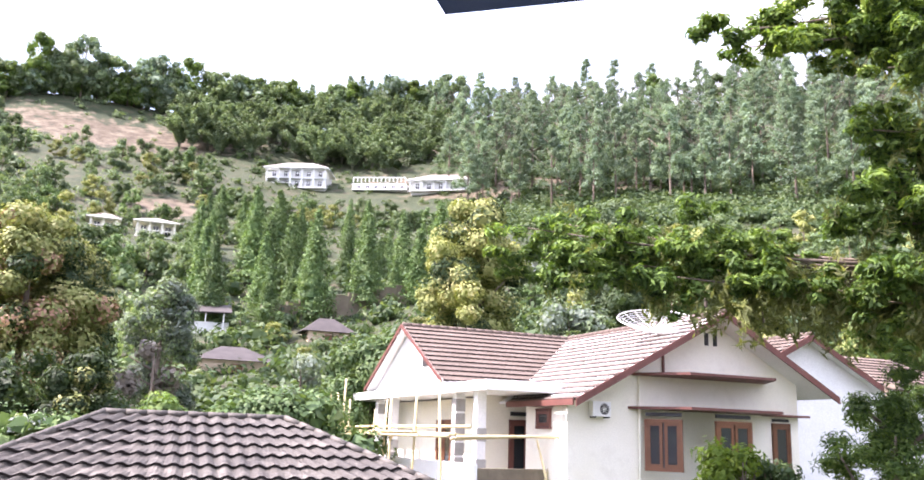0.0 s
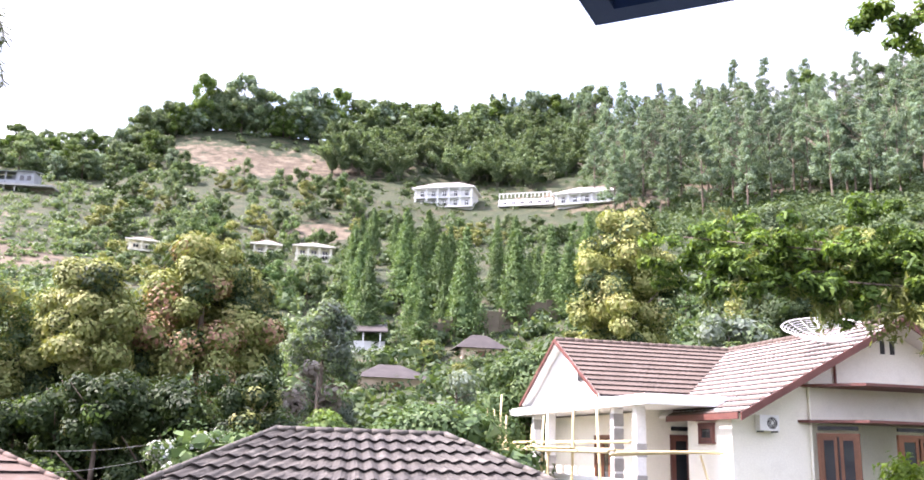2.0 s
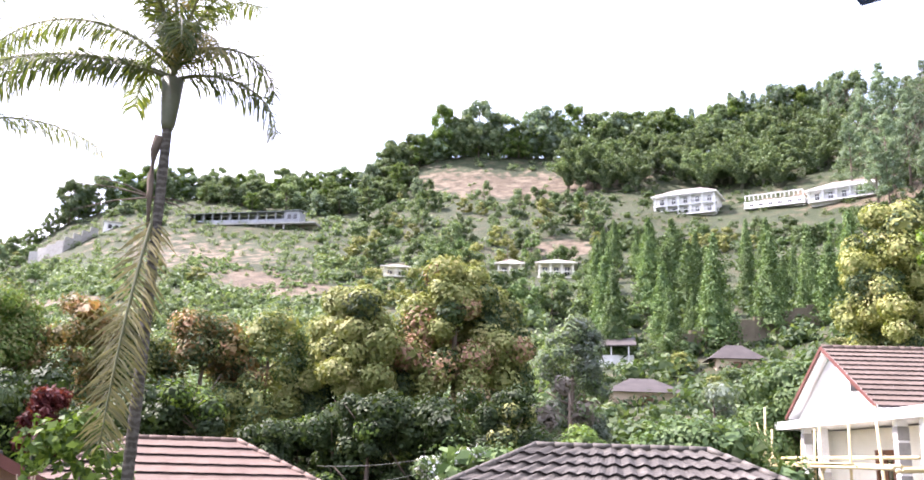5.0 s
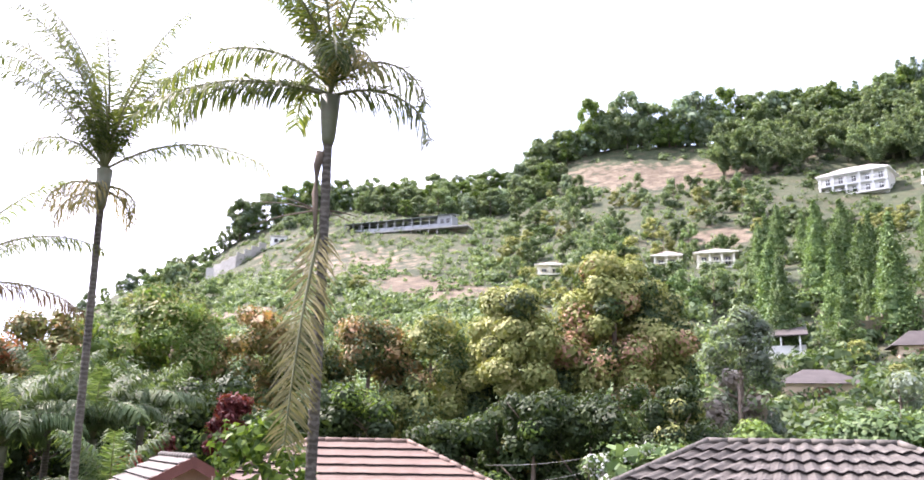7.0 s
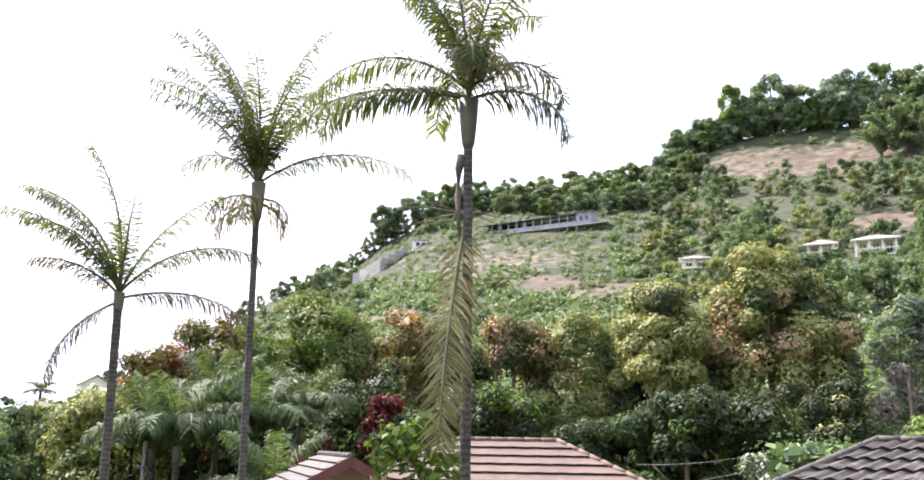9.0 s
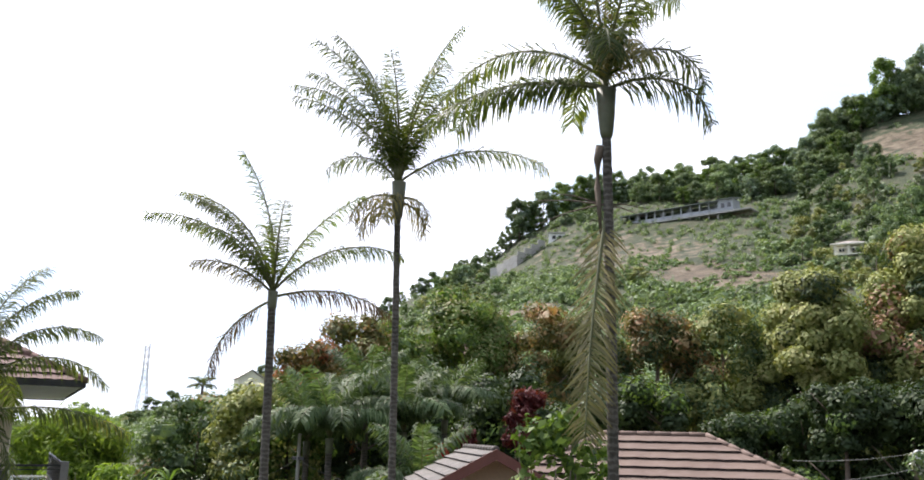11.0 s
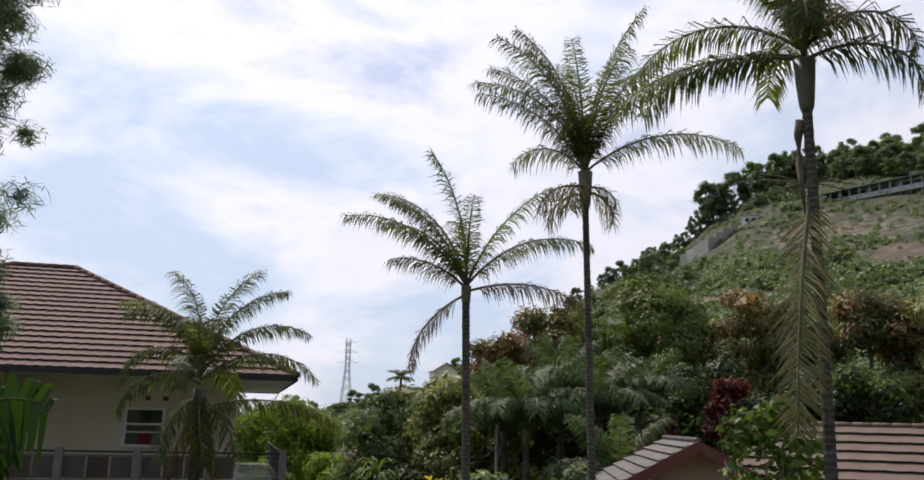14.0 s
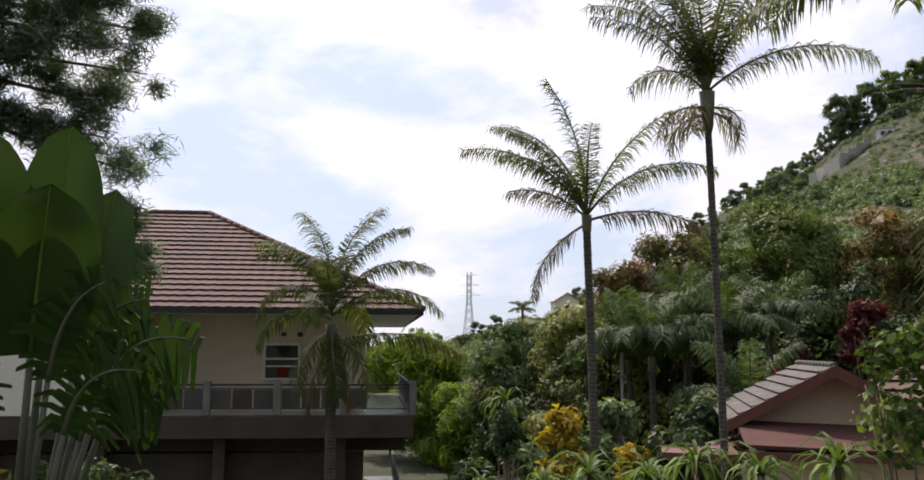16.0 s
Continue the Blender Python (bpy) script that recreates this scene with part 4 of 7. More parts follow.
# ---- houses ----
def door_or_window(parent, name, x0, x1, z0, z1, y, leafs=2, frame=0.09, depth=0.07, mat=None):
    """A framed casement in the plane y, facing -y."""
    mat = mat or M["wood"]
    w = part(name, box(x0, x1, y - 0.01, y + 0.05, z0, z1, bevel=0.004), M["iron"], parent)
    bm = bmesh.new()
    for a in ((x0 - 0.05, x1 + 0.05, z1 - frame / 2, z1 + frame / 2), (x0 - 0.05, x1 + 0.05, z0 - frame / 2, z0 + frame / 2), (x0 - frame / 2, x0 + frame / 2, z0, z1), (x1 - frame / 2, x1 + frame / 2, z0, z1)):
        add_box(bm, a[0], a[1], y - depth, y + 0.02, a[2], a[3], bevel=0.006)
    part("frame", bm, mat, w)
    for i in range(leafs):
        a, b = x0 + (x1 - x0) * i / leafs, x0 + (x1 - x0) * (i + 1) / leafs
        bm = bmesh.new()
        for q in ((a + 0.03, a + 0.11, z0 + 0.04, z1 - 0.04), (b - 0.11, b - 0.03, z0 + 0.04, z1 - 0.04), (a + 0.11, b - 0.11, z0 + 0.04, z0 + 0.14), (a + 0.11, b - 0.11, z1 - 0.13, z1 - 0.04)):
            add_box(bm, q[0], q[1], y - depth * 0.8, y - 0.012, q[2], q[3], bevel=0.004)
        part("casement", bm, mat, w)
        part("pane", box(a + 0.1, b - 0.1, y - 0.035, y - 0.02, z0 + 0.13, z1 - 0.12, bevel=0.0), M["glass"], w)
    return w


def white_house():
    g = thing("house", pose(6.81, 25.09, 0, 0, 0, 25.2), "cream house with faded red tiled gables and an unfinished porch", "house", "houses")
    zr, s = 9.08, 0.54
    k = math.sqrt(1 + s * s)
    # walls: a front gable, a bay, the left flank, the wing
    part("wall", plate([(-4.7, 0.8, 2.6), (3.3, 0.8, 2.6), (3.3, 0.8, 7.26), (0, 0.8, 9.0), (-4.7, 0.8, 6.5)], -0.18), M["cream"], g)
    part("wall", plate([(-4.7, 3.1, 2.6), (-4.7, 0.99, 2.6), (-4.7, 0.99, 6.5), (-4.7, 3.1, 6.5)], -0.18), M["cream"], g)
    part("wall", plate([(3.28, 0.99, 2.6), (3.28, 12.8, 2.6), (3.28, 12.8, 7.2), (3.28, 0.99, 7.2)], -0.18), M["cream"], g)
    part("wall", plate([(-5.3, 4.5, 2.6), (-0.2, 4.5, 2.6), (-0.2, 4.5, 6.7), (-5.3, 4.5, 6.7)], -0.18), M["cream"], g)
    part("wall", plate([(-4.52, 3.1, 2.6), (-3.6, 3.1, 2.6), (-3.6, 3.1, 6.6), (-4.52, 3.1, 6.6)], -0.18), M["cream"], g)
    part("wall", plate([(-5.3, 12.9, 2.6), (-5.3, 4.68, 2.6), (-5.3, 4.68, 6.6), (-5.3, 12.9, 6.6)], -0.18), M["cream"], g)
    part("wall", plate([(3.1, 12.8, 2.6), (-5.1, 12.8, 2.6), (-5.1, 12.8, 7.0), (3.1, 12.8, 7.0)], -0.18), M["cream"], g)
    part("gable_wall", plate([(-6.27, 12.3, 6.97), (-6.27, 5.1, 6.97), (-6.27, 8.7, 8.95)], -0.16), M["white"], g, "white plastered gable over the porch")
    part("gable_vent", box(-6.33, -6.25, 6.95, 7.35, 7.62, 8.02), M["iron"], g)
    # bay with two thin ledges
    bay = [(-2.53, 0.79), (-1.6, -0.4), (1.17, -0.4), (1.95, 0.79)]
    bm = bmesh.new()
    add_poly(bm, [(x, y, 2.6) for x, y in bay], -4.62)
    body = part("bay", bm, M["cream"], g)
    for z, o in ((7.22, 0.14), (6.30, 0.26)):
        bm = bmesh.new()
        add_poly(bm, [(-2.53 - o, 0.79, z), (-1.6 - o * 0.7, -0.4 - o, z), (1.17 + o * 0.7, -0.4 - o, z), (1.95 + o, 0.79, z)], 0.07)
        part("ledge", bm, M["barge"], body, "thin red-brown concrete ledge")
    part("ledge", box(1.9, 3.45, 0.45, 0.79, 6.28, 6.34), M["barge"], g)
    door_or_window(body, "window", -0.78, 0.35, 4.72, 6.0, -0.41)
    part("vent_strip", box(-0.8, 0.37, -0.45, -0.39, 6.12, 6.22), M["iron"], body)
    # window on the slanting face
    a = math.degrees(math.atan2(-1.19, 0.93))
    wl = thing("bay_window", pose(-2.53, 0.79, 0, 0, 0, a), "", "")
    wl.parent = g
    door_or_window(wl, "window", 0.30, 1.24, 4.72, 6.0, -0.012)
    part("vent_strip", box(0.28, 1.26, -0.05, 0.01, 6.12, 6.22), M["iron"], wl)
    door_or_window(g, "window", 2.3, 2.88, 4.72, 6.05, 0.79, leafs=1)
    part("vent_strip", box(2.28, 2.9, 0.75, 0.81, 6.14, 6.22), M["iron"], g)
    for x in (-0.05, 0.26):
        part("vent_slot", box(x - 0.06, x + 0.06, 0.76, 0.82, 8.22, 8.58), M["iron"], g)
    # small window on the flank, with its ledge
    fl = thing("flank_window", pose(-4.71, 2.4, 0, 0, 0, -90), "", "")
    fl.parent = g
    door_or_window(fl, "window", 0.05, 0.75, 5.72, 6.22, -0.01, 1, 0.05, mat=M["barge"])
    part("ledge", box(-0.15, 0.95, -0.25, 0.01, 6.3, 6.36), M["barge"], fl)
    # entrance
    door_or_window(g, "door", -4.5, -3.35, 3.8, 5.92, 4.49, 2, mat=M["barge"])
    part("vent_strip", box(-4.5, -3.35, 4.44, 4.5, 6.08, 6.2), M["iron"], g)
    pw = thing("porch_window", pose(-5.31, 8.2, 0, 0, 0, -90), "", "")
    pw.parent = g
    door_or_window(pw, "window", 0.0, 1.2, 4.4, 5.9, -0.01)
    # roof
    roof = part("roof", plate([(-4.86, 0.02, zr - 4.86 * s - 0.05), (0, 0.02, zr - 0.05), (0, 13, zr - 0.05), (-4.86, 13, zr - 4.86 * s - 0.05)], 0.07), M["white"], g, "faded red tiled gable roof with white soffits")
    part("soffit", plate([(0, 0.02, zr - 0.05), (4.03, 0.02, zr - 4.03 * s - 0.05), (4.03, 13, zr - 4.03 * s - 0.05), (0, 13, zr - 0.05)], 0.07), M["white"], roof)
    part("soffit", plate([(-6.55, 4.95, zr - 3.75 * s - 0.05), (-3.75, 4.95, zr - 3.75 * s - 0.05), (0, 8.7, zr - 0.05), (-6.55, 8.7, zr - 0.05)], 0.06), M["white"], roof)
    part("soffit", plate([(-6.55, 8.7, zr - 0.05), (0, 8.7, zr - 0.05), (-3.75, 12.45, zr - 3.75 * s - 0.05), (-6.55, 12.45, zr - 3.75 * s - 0.05)], 0.06), M["white"], roof)
    tp = M["tile_pink"]
    tiled_slope(roof, (-4.91, 0, zr - 4.91 * s + 0.02), (0, 1, 0), (1, 0, s), 4.91 * k, (0, 0), (3.79, 0.88), tp, amp=0.006)
    tiled_slope(roof, (-4.91, 0, zr - 4.91 * s + 0.02), (0, 1, 0), (1, 0, s), 4.91 * k, (13.0, -0.78), (13.02, 0), tp, amp=0.006)
    tiled_slope(roof, (4.08, 0, zr - 4.08 * s + 0.02), (0, 1, 0), (-1, 0, s), 4.08 * k, (0, 0), (13.02, 0), tp, amp=0.006)
    tiled_slope(roof, (0, 4.9, zr - 3.8 * s + 0.02), (1, 0, 0), (0, 1, s), 3.8 * k, (-6.6, 0), (-3.8, 0.88), tp, amp=0.006)
    tiled_slope(roof, (0, 12.5, zr - 3.8 * s + 0.02), (1, 0, 0), (0, -1, s), 3.8 * k, (-6.6, 0), (-3.8, 0.88), tp, amp=0.006)
    ridge_caps(roof, (0, 0, zr + 0.03), (0, 13, zr + 0.03), tp)
    ridge_caps(roof, (-6.6, 8.7, zr + 0.03), (0, 8.7, zr + 0.03), tp)

    def barge(a, b, drop=0.2, th=0.045, side=(0, -1, 0)):
        a, b, n = Vector(a), Vector(b), Vector(side)
        part("barge_board", plate([a + n * th, b + n * th, b + n * th - Vector((0, 0, drop)), a + n * th - Vector((0, 0, drop))], th), M["barge"], roof, "red-brown painted barge board")

    barge((0, 0, zr + 0.05), (-4.95, 0, zr - 4.95 * s + 0.05))
    barge((4.12, 0, zr - 4.12 * s + 0.05), (0, 0, zr + 0.05))
    barge((-4.93, 0, zr - 4.91 * s + 0.03), (-4.93, 3.8, zr - 4.91 * s + 0.03), 0.16, 0.04, (-1, 0, 0))
    barge((-6.62, 8.7, zr + 0.05), (-6.62, 4.9, zr - 3.8 * s + 0.05), 0.12, 0.04, (-1, 0, 0))
    barge((-6.62, 12.5, zr - 3.8 * s + 0.05), (-6.62, 8.7, zr + 0.05), 0.12, 0.04, (-1, 0, 0))
    # porch slab, columns, parapet
    part("porch_roof", box(-6.62, -4.0, 1.75, 13.9, 6.66, 6.94, bevel=0.02), M["white"], g, "flat white concrete porch roof")
    for y in (3.0, 4.5, 10.2, 11.7):
        c = part("column", box(-6.36, -6.08, y - 0.14, y + 0.14, 3.0, 6.66, bevel=0.02), M["white"], g, "column of bare concrete blocks with white render patches")
        for z in np.arange(3.2, 6.5, 0.42):
            if RNG.uniform() < 0.55:
                part("block", box(-6.375, -6.065, y - 0.155, y + 0.155, z, z + 0.36, bevel=0.01), M["concrete"], c)
    part("parapet", box(-6.95, -6.8, 1.8, 13.6, 2.4, 4.72, bevel=0.03), M["white"], g, "unpainted white parapet of the porch")
    part("parapet", box(-6.8, -4.75, 1.8, 1.98, 2.4, 4.62, bevel=0.02), M["stone"], g, "rough dark stone base of the porch")
    part("porch_floor", box(-6.8, -4.0, 2.0, 13.4, 2.4, 3.75), M["concrete"], g)
    part("drain_pipe", rod((-2.45, 0.73, 2.6), (-2.45, 0.73, 7.6), 0.04), M["cream"], g)
    part("conduit", rod((-1.62, 0.74, 7.3), (-1.62, 0.74, 8.1), 0.035), M["barge"], g)


def ac_unit():
    g = thing("ac_unit", pose(6.81, 25.09, 0, 0, 0, 25.2) @ pose(-3.78, 0.78, 6.05) @ Matrix.Scale(0.74, 4), "white air conditioner outdoor unit on the cream wall", "air conditioner")
    part("casing", box(-0.38, 0.38, -0.33, -0.03, 0, 0.54, bevel=0.03), M["plastic"], g)
    bm = bmesh.new()
    bmesh.ops.create_circle(bm, cap_ends=True, segments=24, radius=0.2, matrix=pose(0.1, -0.336, 0.27, 90))
    part("fan_opening", bm, M["iron"], g)
    bm = bmesh.new()
    for i in range(8):
        a = math.pi * i / 8
        c, s2 = math.cos(a) * 0.2, math.sin(a) * 0.2
        add_rod(bm, (0.1 - c, -0.345, 0.27 - s2), (0.1 + c, -0.345, 0.27 + s2), 0.006, seg=4)
    part("grille", bm, M["plastic"], g)
    for x in (-0.28, 0.28):
        part("bracket", box(x - 0.02, x + 0.02, -0.36, 0.02, -0.05, 0.0, bevel=0.004), M["iron"], g)


def satellite_dish():
    g = thing("satellite_dish", pose(6.81, 25.09, 0, 0, 0, 25.2) @ pose(-1.15, 1.6, 8.08), "large mesh satellite dish on the tiled roof", "satellite dish")
    part("mast", rod((0, 0, -0.15), (0, 0, 0.55), 0.04), M["iron"], g)
    tilt = pose(0, 0, 0.55, 20, -10, 0)
    R, depth = 1.2, 0.34
    for i in range(16):
        a = 2 * math.pi * i / 16
        pts = [tilt @ Vector((math.cos(a) * R * f, math.sin(a) * R * f, depth * f * f)) for f in np.linspace(0.05, 1, 6)]
        v, f = tube(pts, [0.011] * 6, 4)
        part("rib", mesh_of("rib", v, f, M["mesh"]), None, g)
    for q in np.linspace(0.14, 1, 13):
        pts = [tilt @ Vector((math.cos(a) * R * q, math.sin(a) * R * q, depth * q * q)) for a in np.linspace(0, 2 * math.pi, 33)]
        v, f = tube(pts, [0.02 if q > 0.98 else 0.009] * 33, 4)
        part("mesh_ring", mesh_of("mesh_ring", v, f, M["mesh"]), None, g)
    focus = tilt @ Vector((0, 0, 0.62))
    for a in (0.4, 2.5, 4.6):
        part("strut", rod(tilt @ Vector((math.cos(a) * R * 0.95, math.sin(a) * R * 0.95, depth * 0.9)), focus, 0.006, seg=5), M["steel"], g)
    part("feed_horn", rod(focus - Vector((0, 0, 0.08)), focus + Vector((0, 0, 0.05)), 0.04), M["plastic"], g)


def scaffold():
    base = pose(6.81, 25.09, 0, 0, 0, 25.2)
    g = thing("bamboo_scaffold", base, "lashed bamboo pole scaffold round the unfinished porch", "scaffold")
    rng = random.Random(5)

    def pole(a, b, r=0.045):
        v, f = tube([Vector(a), Vector(a).lerp(Vector(b), 0.5) + Vector((rng.uniform(-0.05, 0.05), rng.uniform(-0.05, 0.05), 0.02)), Vector(b)], [r, r * 0.92, r * 0.8], 7)
        part("pole", mesh_of("pole", v, f, M["bamboo_pole"], True), None, g)

    for y, top in ((2.6, 6.9), (5.0, 7.3), (7.6, 6.5), (9.0, 6.2), (12.2, 7.4), (14.3, 7.1)):
        pole((-7.35 - rng.uniform(0, 0.2), y, 2.2), (-7.35 - rng.uniform(0, 0.3), y + rng.uniform(-0.3, 0.3), top))
    for x, y in ((-7.8, 6.2), (-7.8, 10.6), (-7.9, 13.2)):
        pole((x, y, 2.2), (x + 0.1, y + 0.1, 6.3 + rng.uniform(-0.2, 0.3)), 0.04)
    for z, x in ((5.42, -7.4), (5.36, -7.8), (5.62, -7.3)):
        pole((x, 1.2 + rng.uniform(0, 0.8), z + 0.05), (x, 15.2, z))
    pole((-7.6, 1.4, 5.4), (-3.9, 1.2, 5.48))
    pole((-7.4, 2.3, 5.34), (-4.3, 1.6, 5.5))
    pole((-5.2, 1.6, 3.4), (-4.3, 2.0, 5.6), 0.04)
    pole((-4.6, 1.5, 3.4), (-5.0, 1.9, 5.4), 0.04)
    for y in (3.4, 6.8, 10.0, 13.0):
        pole((-7.9, y, 5.46), (-6.2, y + 0.1, 5.44), 0.04)
    pole((-7.45, 11.2, 3.0), (-7.4, 13.4, 6.9), 0.04)
    pole((-7.45, 14.0, 3.6), (-7.35, 12.2, 5.6), 0.04)
    pole((-7.4, 9.2, 3.4), (-7.3, 7.0, 5.5), 0.04)
    part("plank", box(-7.85, -7.35, 4.0, 9.0, 5.49, 5.53), M["bamboo_pole"], g)


def hip_house(m, label, w, dep, ridge, z_eave, rise, wall_z0, wall_mat, tile, inset=0.55, row=0.36, wave=0.22, amp=0.016, wall=True, group="houses"):
    """A hipped roof on four walls: local x along the ridge, eaves at the rectangle w x dep."""
    g = thing("house", m, label, "house", group)
    zr = z_eave + rise
    hx, hy, rx = w / 2, dep / 2, ridge / 2
    roof = part("roof", plate([(-hx, -hy, z_eave - 0.08), (hx, -hy, z_eave - 0.08), (hx, hy, z_eave - 0.08), (-hx, hy, z_eave - 0.08)], 0.05), M["slab_brown"], g)
    kf = math.hypot(hy, rise)
    sl = (hx - rx) / kf
    tiled_slope(roof, (0, -hy, z_eave), (1, 0, 0), (0, hy, rise), kf, (-hx, sl), (hx, -sl), tile, row, wave, amp)
    tiled_slope(roof, (0, hy, z_eave), (1, 0, 0), (0, -hy, rise), kf, (-hx, sl), (hx, -sl), tile, row, wave, amp)
    kb = math.hypot(hx - rx, rise)
    sb = hy / kb
    tiled_slope(roof, (-hx, 0, z_eave), (0, 1, 0), (hx - rx, 0, rise), kb, (-hy, sb), (hy, -sb), tile, row, wave, amp)
    tiled_slope(roof, (hx, 0, z_eave), (0, 1, 0), (rx - hx, 0, rise), kb, (-hy, sb), (hy, -sb), tile, row, wave, amp)
    ridge_caps(roof, (-rx, 0, zr + 0.01), (rx, 0, zr + 0.01), tile, 0.06)
    for x in (-1, 1):
        for y in (-1, 1):
            ridge_caps(roof, (x * rx, 0, zr + 0.01), (x * hx, y * hy, z_eave + 0.02), tile, 0.06)
    for q in ((-hx - 0.03, hx + 0.03, -hy - 0.03, -hy + 0.02), (-hx - 0.03, hx + 0.03, hy - 0.02, hy + 0.03), (-hx - 0.03, -hx + 0.02, -hy + 0.02, hy - 0.02), (hx - 0.02, hx + 0.03, -hy + 0.02, hy - 0.02)):
        part("fascia", box(*q, z_eave - 0.2, z_eave - 0.01, bevel=0.0), M["barge"], roof)
    if wall:
        for q in ((-hx + inset, hx - inset, -hy + inset, -hy + inset + 0.18), (-hx + inset, hx - inset, hy - inset - 0.18, hy - inset), (-hx + inset, -hx + inset + 0.18, -hy + inset + 0.18, hy - inset - 0.18), (hx - inset - 0.18, hx - inset, -hy + inset + 0.18, hy - inset - 0.18)):
            part("wall", box(*q, wall_z0, z_eave - 0.09), wall_mat, g)
    return g


white_house()
ac_unit()
satellite_dish()
scaffold()

# the dark-tiled house below the terrace
c, s = math.cos(radians(23.2)), math.sin(radians(23.2))
hip_house(pose(-6.22 + c * 1.48, 14.74 + s * 1.48, 0, 0, 0, 23.2), "house with a dark weathered hipped roof of wavy tiles", 2.96 + 7.4, 7.4, 2.96, 5.61 - 1.70, 1.70, 0.4, M["cream"], M["tile_dark"], row=0.37, wave=0.25, amp=0.026)


def red_house():
    """A faded red hipped roof with a gabled wing towards the garden and a lean-to below it."""
    th = 44
    g = hip_house(pose(-14.22, 14.48, 0, 0, 0, th), "low house with a faded red tiled roof and peach walls", 9.8, 7.6, 2.2, 3.70, 1.85, 0.4, M["peach"], M["tile_red"], row=0.38, wave=0.5, amp=0.003)
    return g


def red_wing():
    g = thing("house_wing", pose(-13.4, 9.63, 0, 0, 0, 64), "peach gabled wing with red barge boards and grey-red tiles", "house", "houses")
    zr, s, w, L = 5.18, 0.54, 1.78, 4.2
    part("wall", plate([(-w + 0.5, 0.45, 0.4), (w - 0.5, 0.45, 0.4), (w - 0.5, 0.45, zr - 0.1 - (w - 0.5) * s), (0, 0.45, zr - 0.12), (-w + 0.5, 0.45, zr - 0.1 - (w - 0.5) * s)], -0.16), M["peach"], g)
    for x in (-w + 0.5, w - 0.66):
        part("wall", box(x, x + 0.16, 0.62, L, 0.4, zr - 0.15 - (w - 0.5) * s), M["peach"], g)
    k = math.sqrt(1 + s * s)
    roof = part("roof", plate([(-w, 0, zr - w * s - 0.06), (0, 0, zr - 0.06), (0, L, zr - 0.06), (-w, L, zr - w * s - 0.06)], 0.05), M["barge"], g)
    part("soffit", plate([(0, 0, zr - 0.06), (w, 0, zr - w * s - 0.06), (w, L, zr - w * s - 0.06), (0, L, zr - 0.06)], 0.05), M["barge"], roof)
    tiled_slope(roof, (-w, 0, zr - w * s), (0, 1, 0), (1, 0, s), w * k, (0, 0), (L, 0), M["tile_dark"], 0.25, 0.3, 0.01)
    tiled_slope(roof, (w, 0, zr - w * s), (0, 1, 0), (-1, 0, s), w * k, (0, 0), (L, 0), M["tile_red"], 0.38, 0.5, 0.003)
    ridge_caps(roof, (0, 0, zr + 0.02), (0, L, zr + 0.02), M["tile_dark"], 0.06)
    for sx in (-1, 1):
        part("barge_board", plate([(0, -0.03, zr + 0.03), (sx * w, -0.03, zr - w * s + 0.03), (sx * w, -0.03, zr - w * s - 0.17), (0, -0.03, zr - 0.17)], 0.04), M["barge"], roof, "dark red barge board")
    lean = part("lean_to_roof", plate([(-1.6, -1.3, 3.92), (3.4, -1.3, 3.80), (3.4, 0.4, 4.06), (-1.6, 0.4, 4.18)], 0.05), M["red_sheet"], g, "low lean-to roof of red sheet")
    part("gutter", box(-1.62, 3.45, -1.36, -1.28, 3.74, 3.86), M["barge"], lean)
    part("wall", box(-1.4, 3.2, -1.0, -0.85, 0.4, 3.75), M["peach"], g)
    part("wall", box(-1.4, -1.25, -0.85, 0.4, 0.4, 3.85), M["peach"], g)
    part("canopy", box(-2.9, -1.65, -0.6, 1.4, 3.62, 3.74), M["barge"], g, "small flat red canopy over the side door")
    part("side_door", box(-1.46, -1.40, -0.7, 0.1, 0.9, 3.0), M["wood"], g)


red_house()
red_wing()


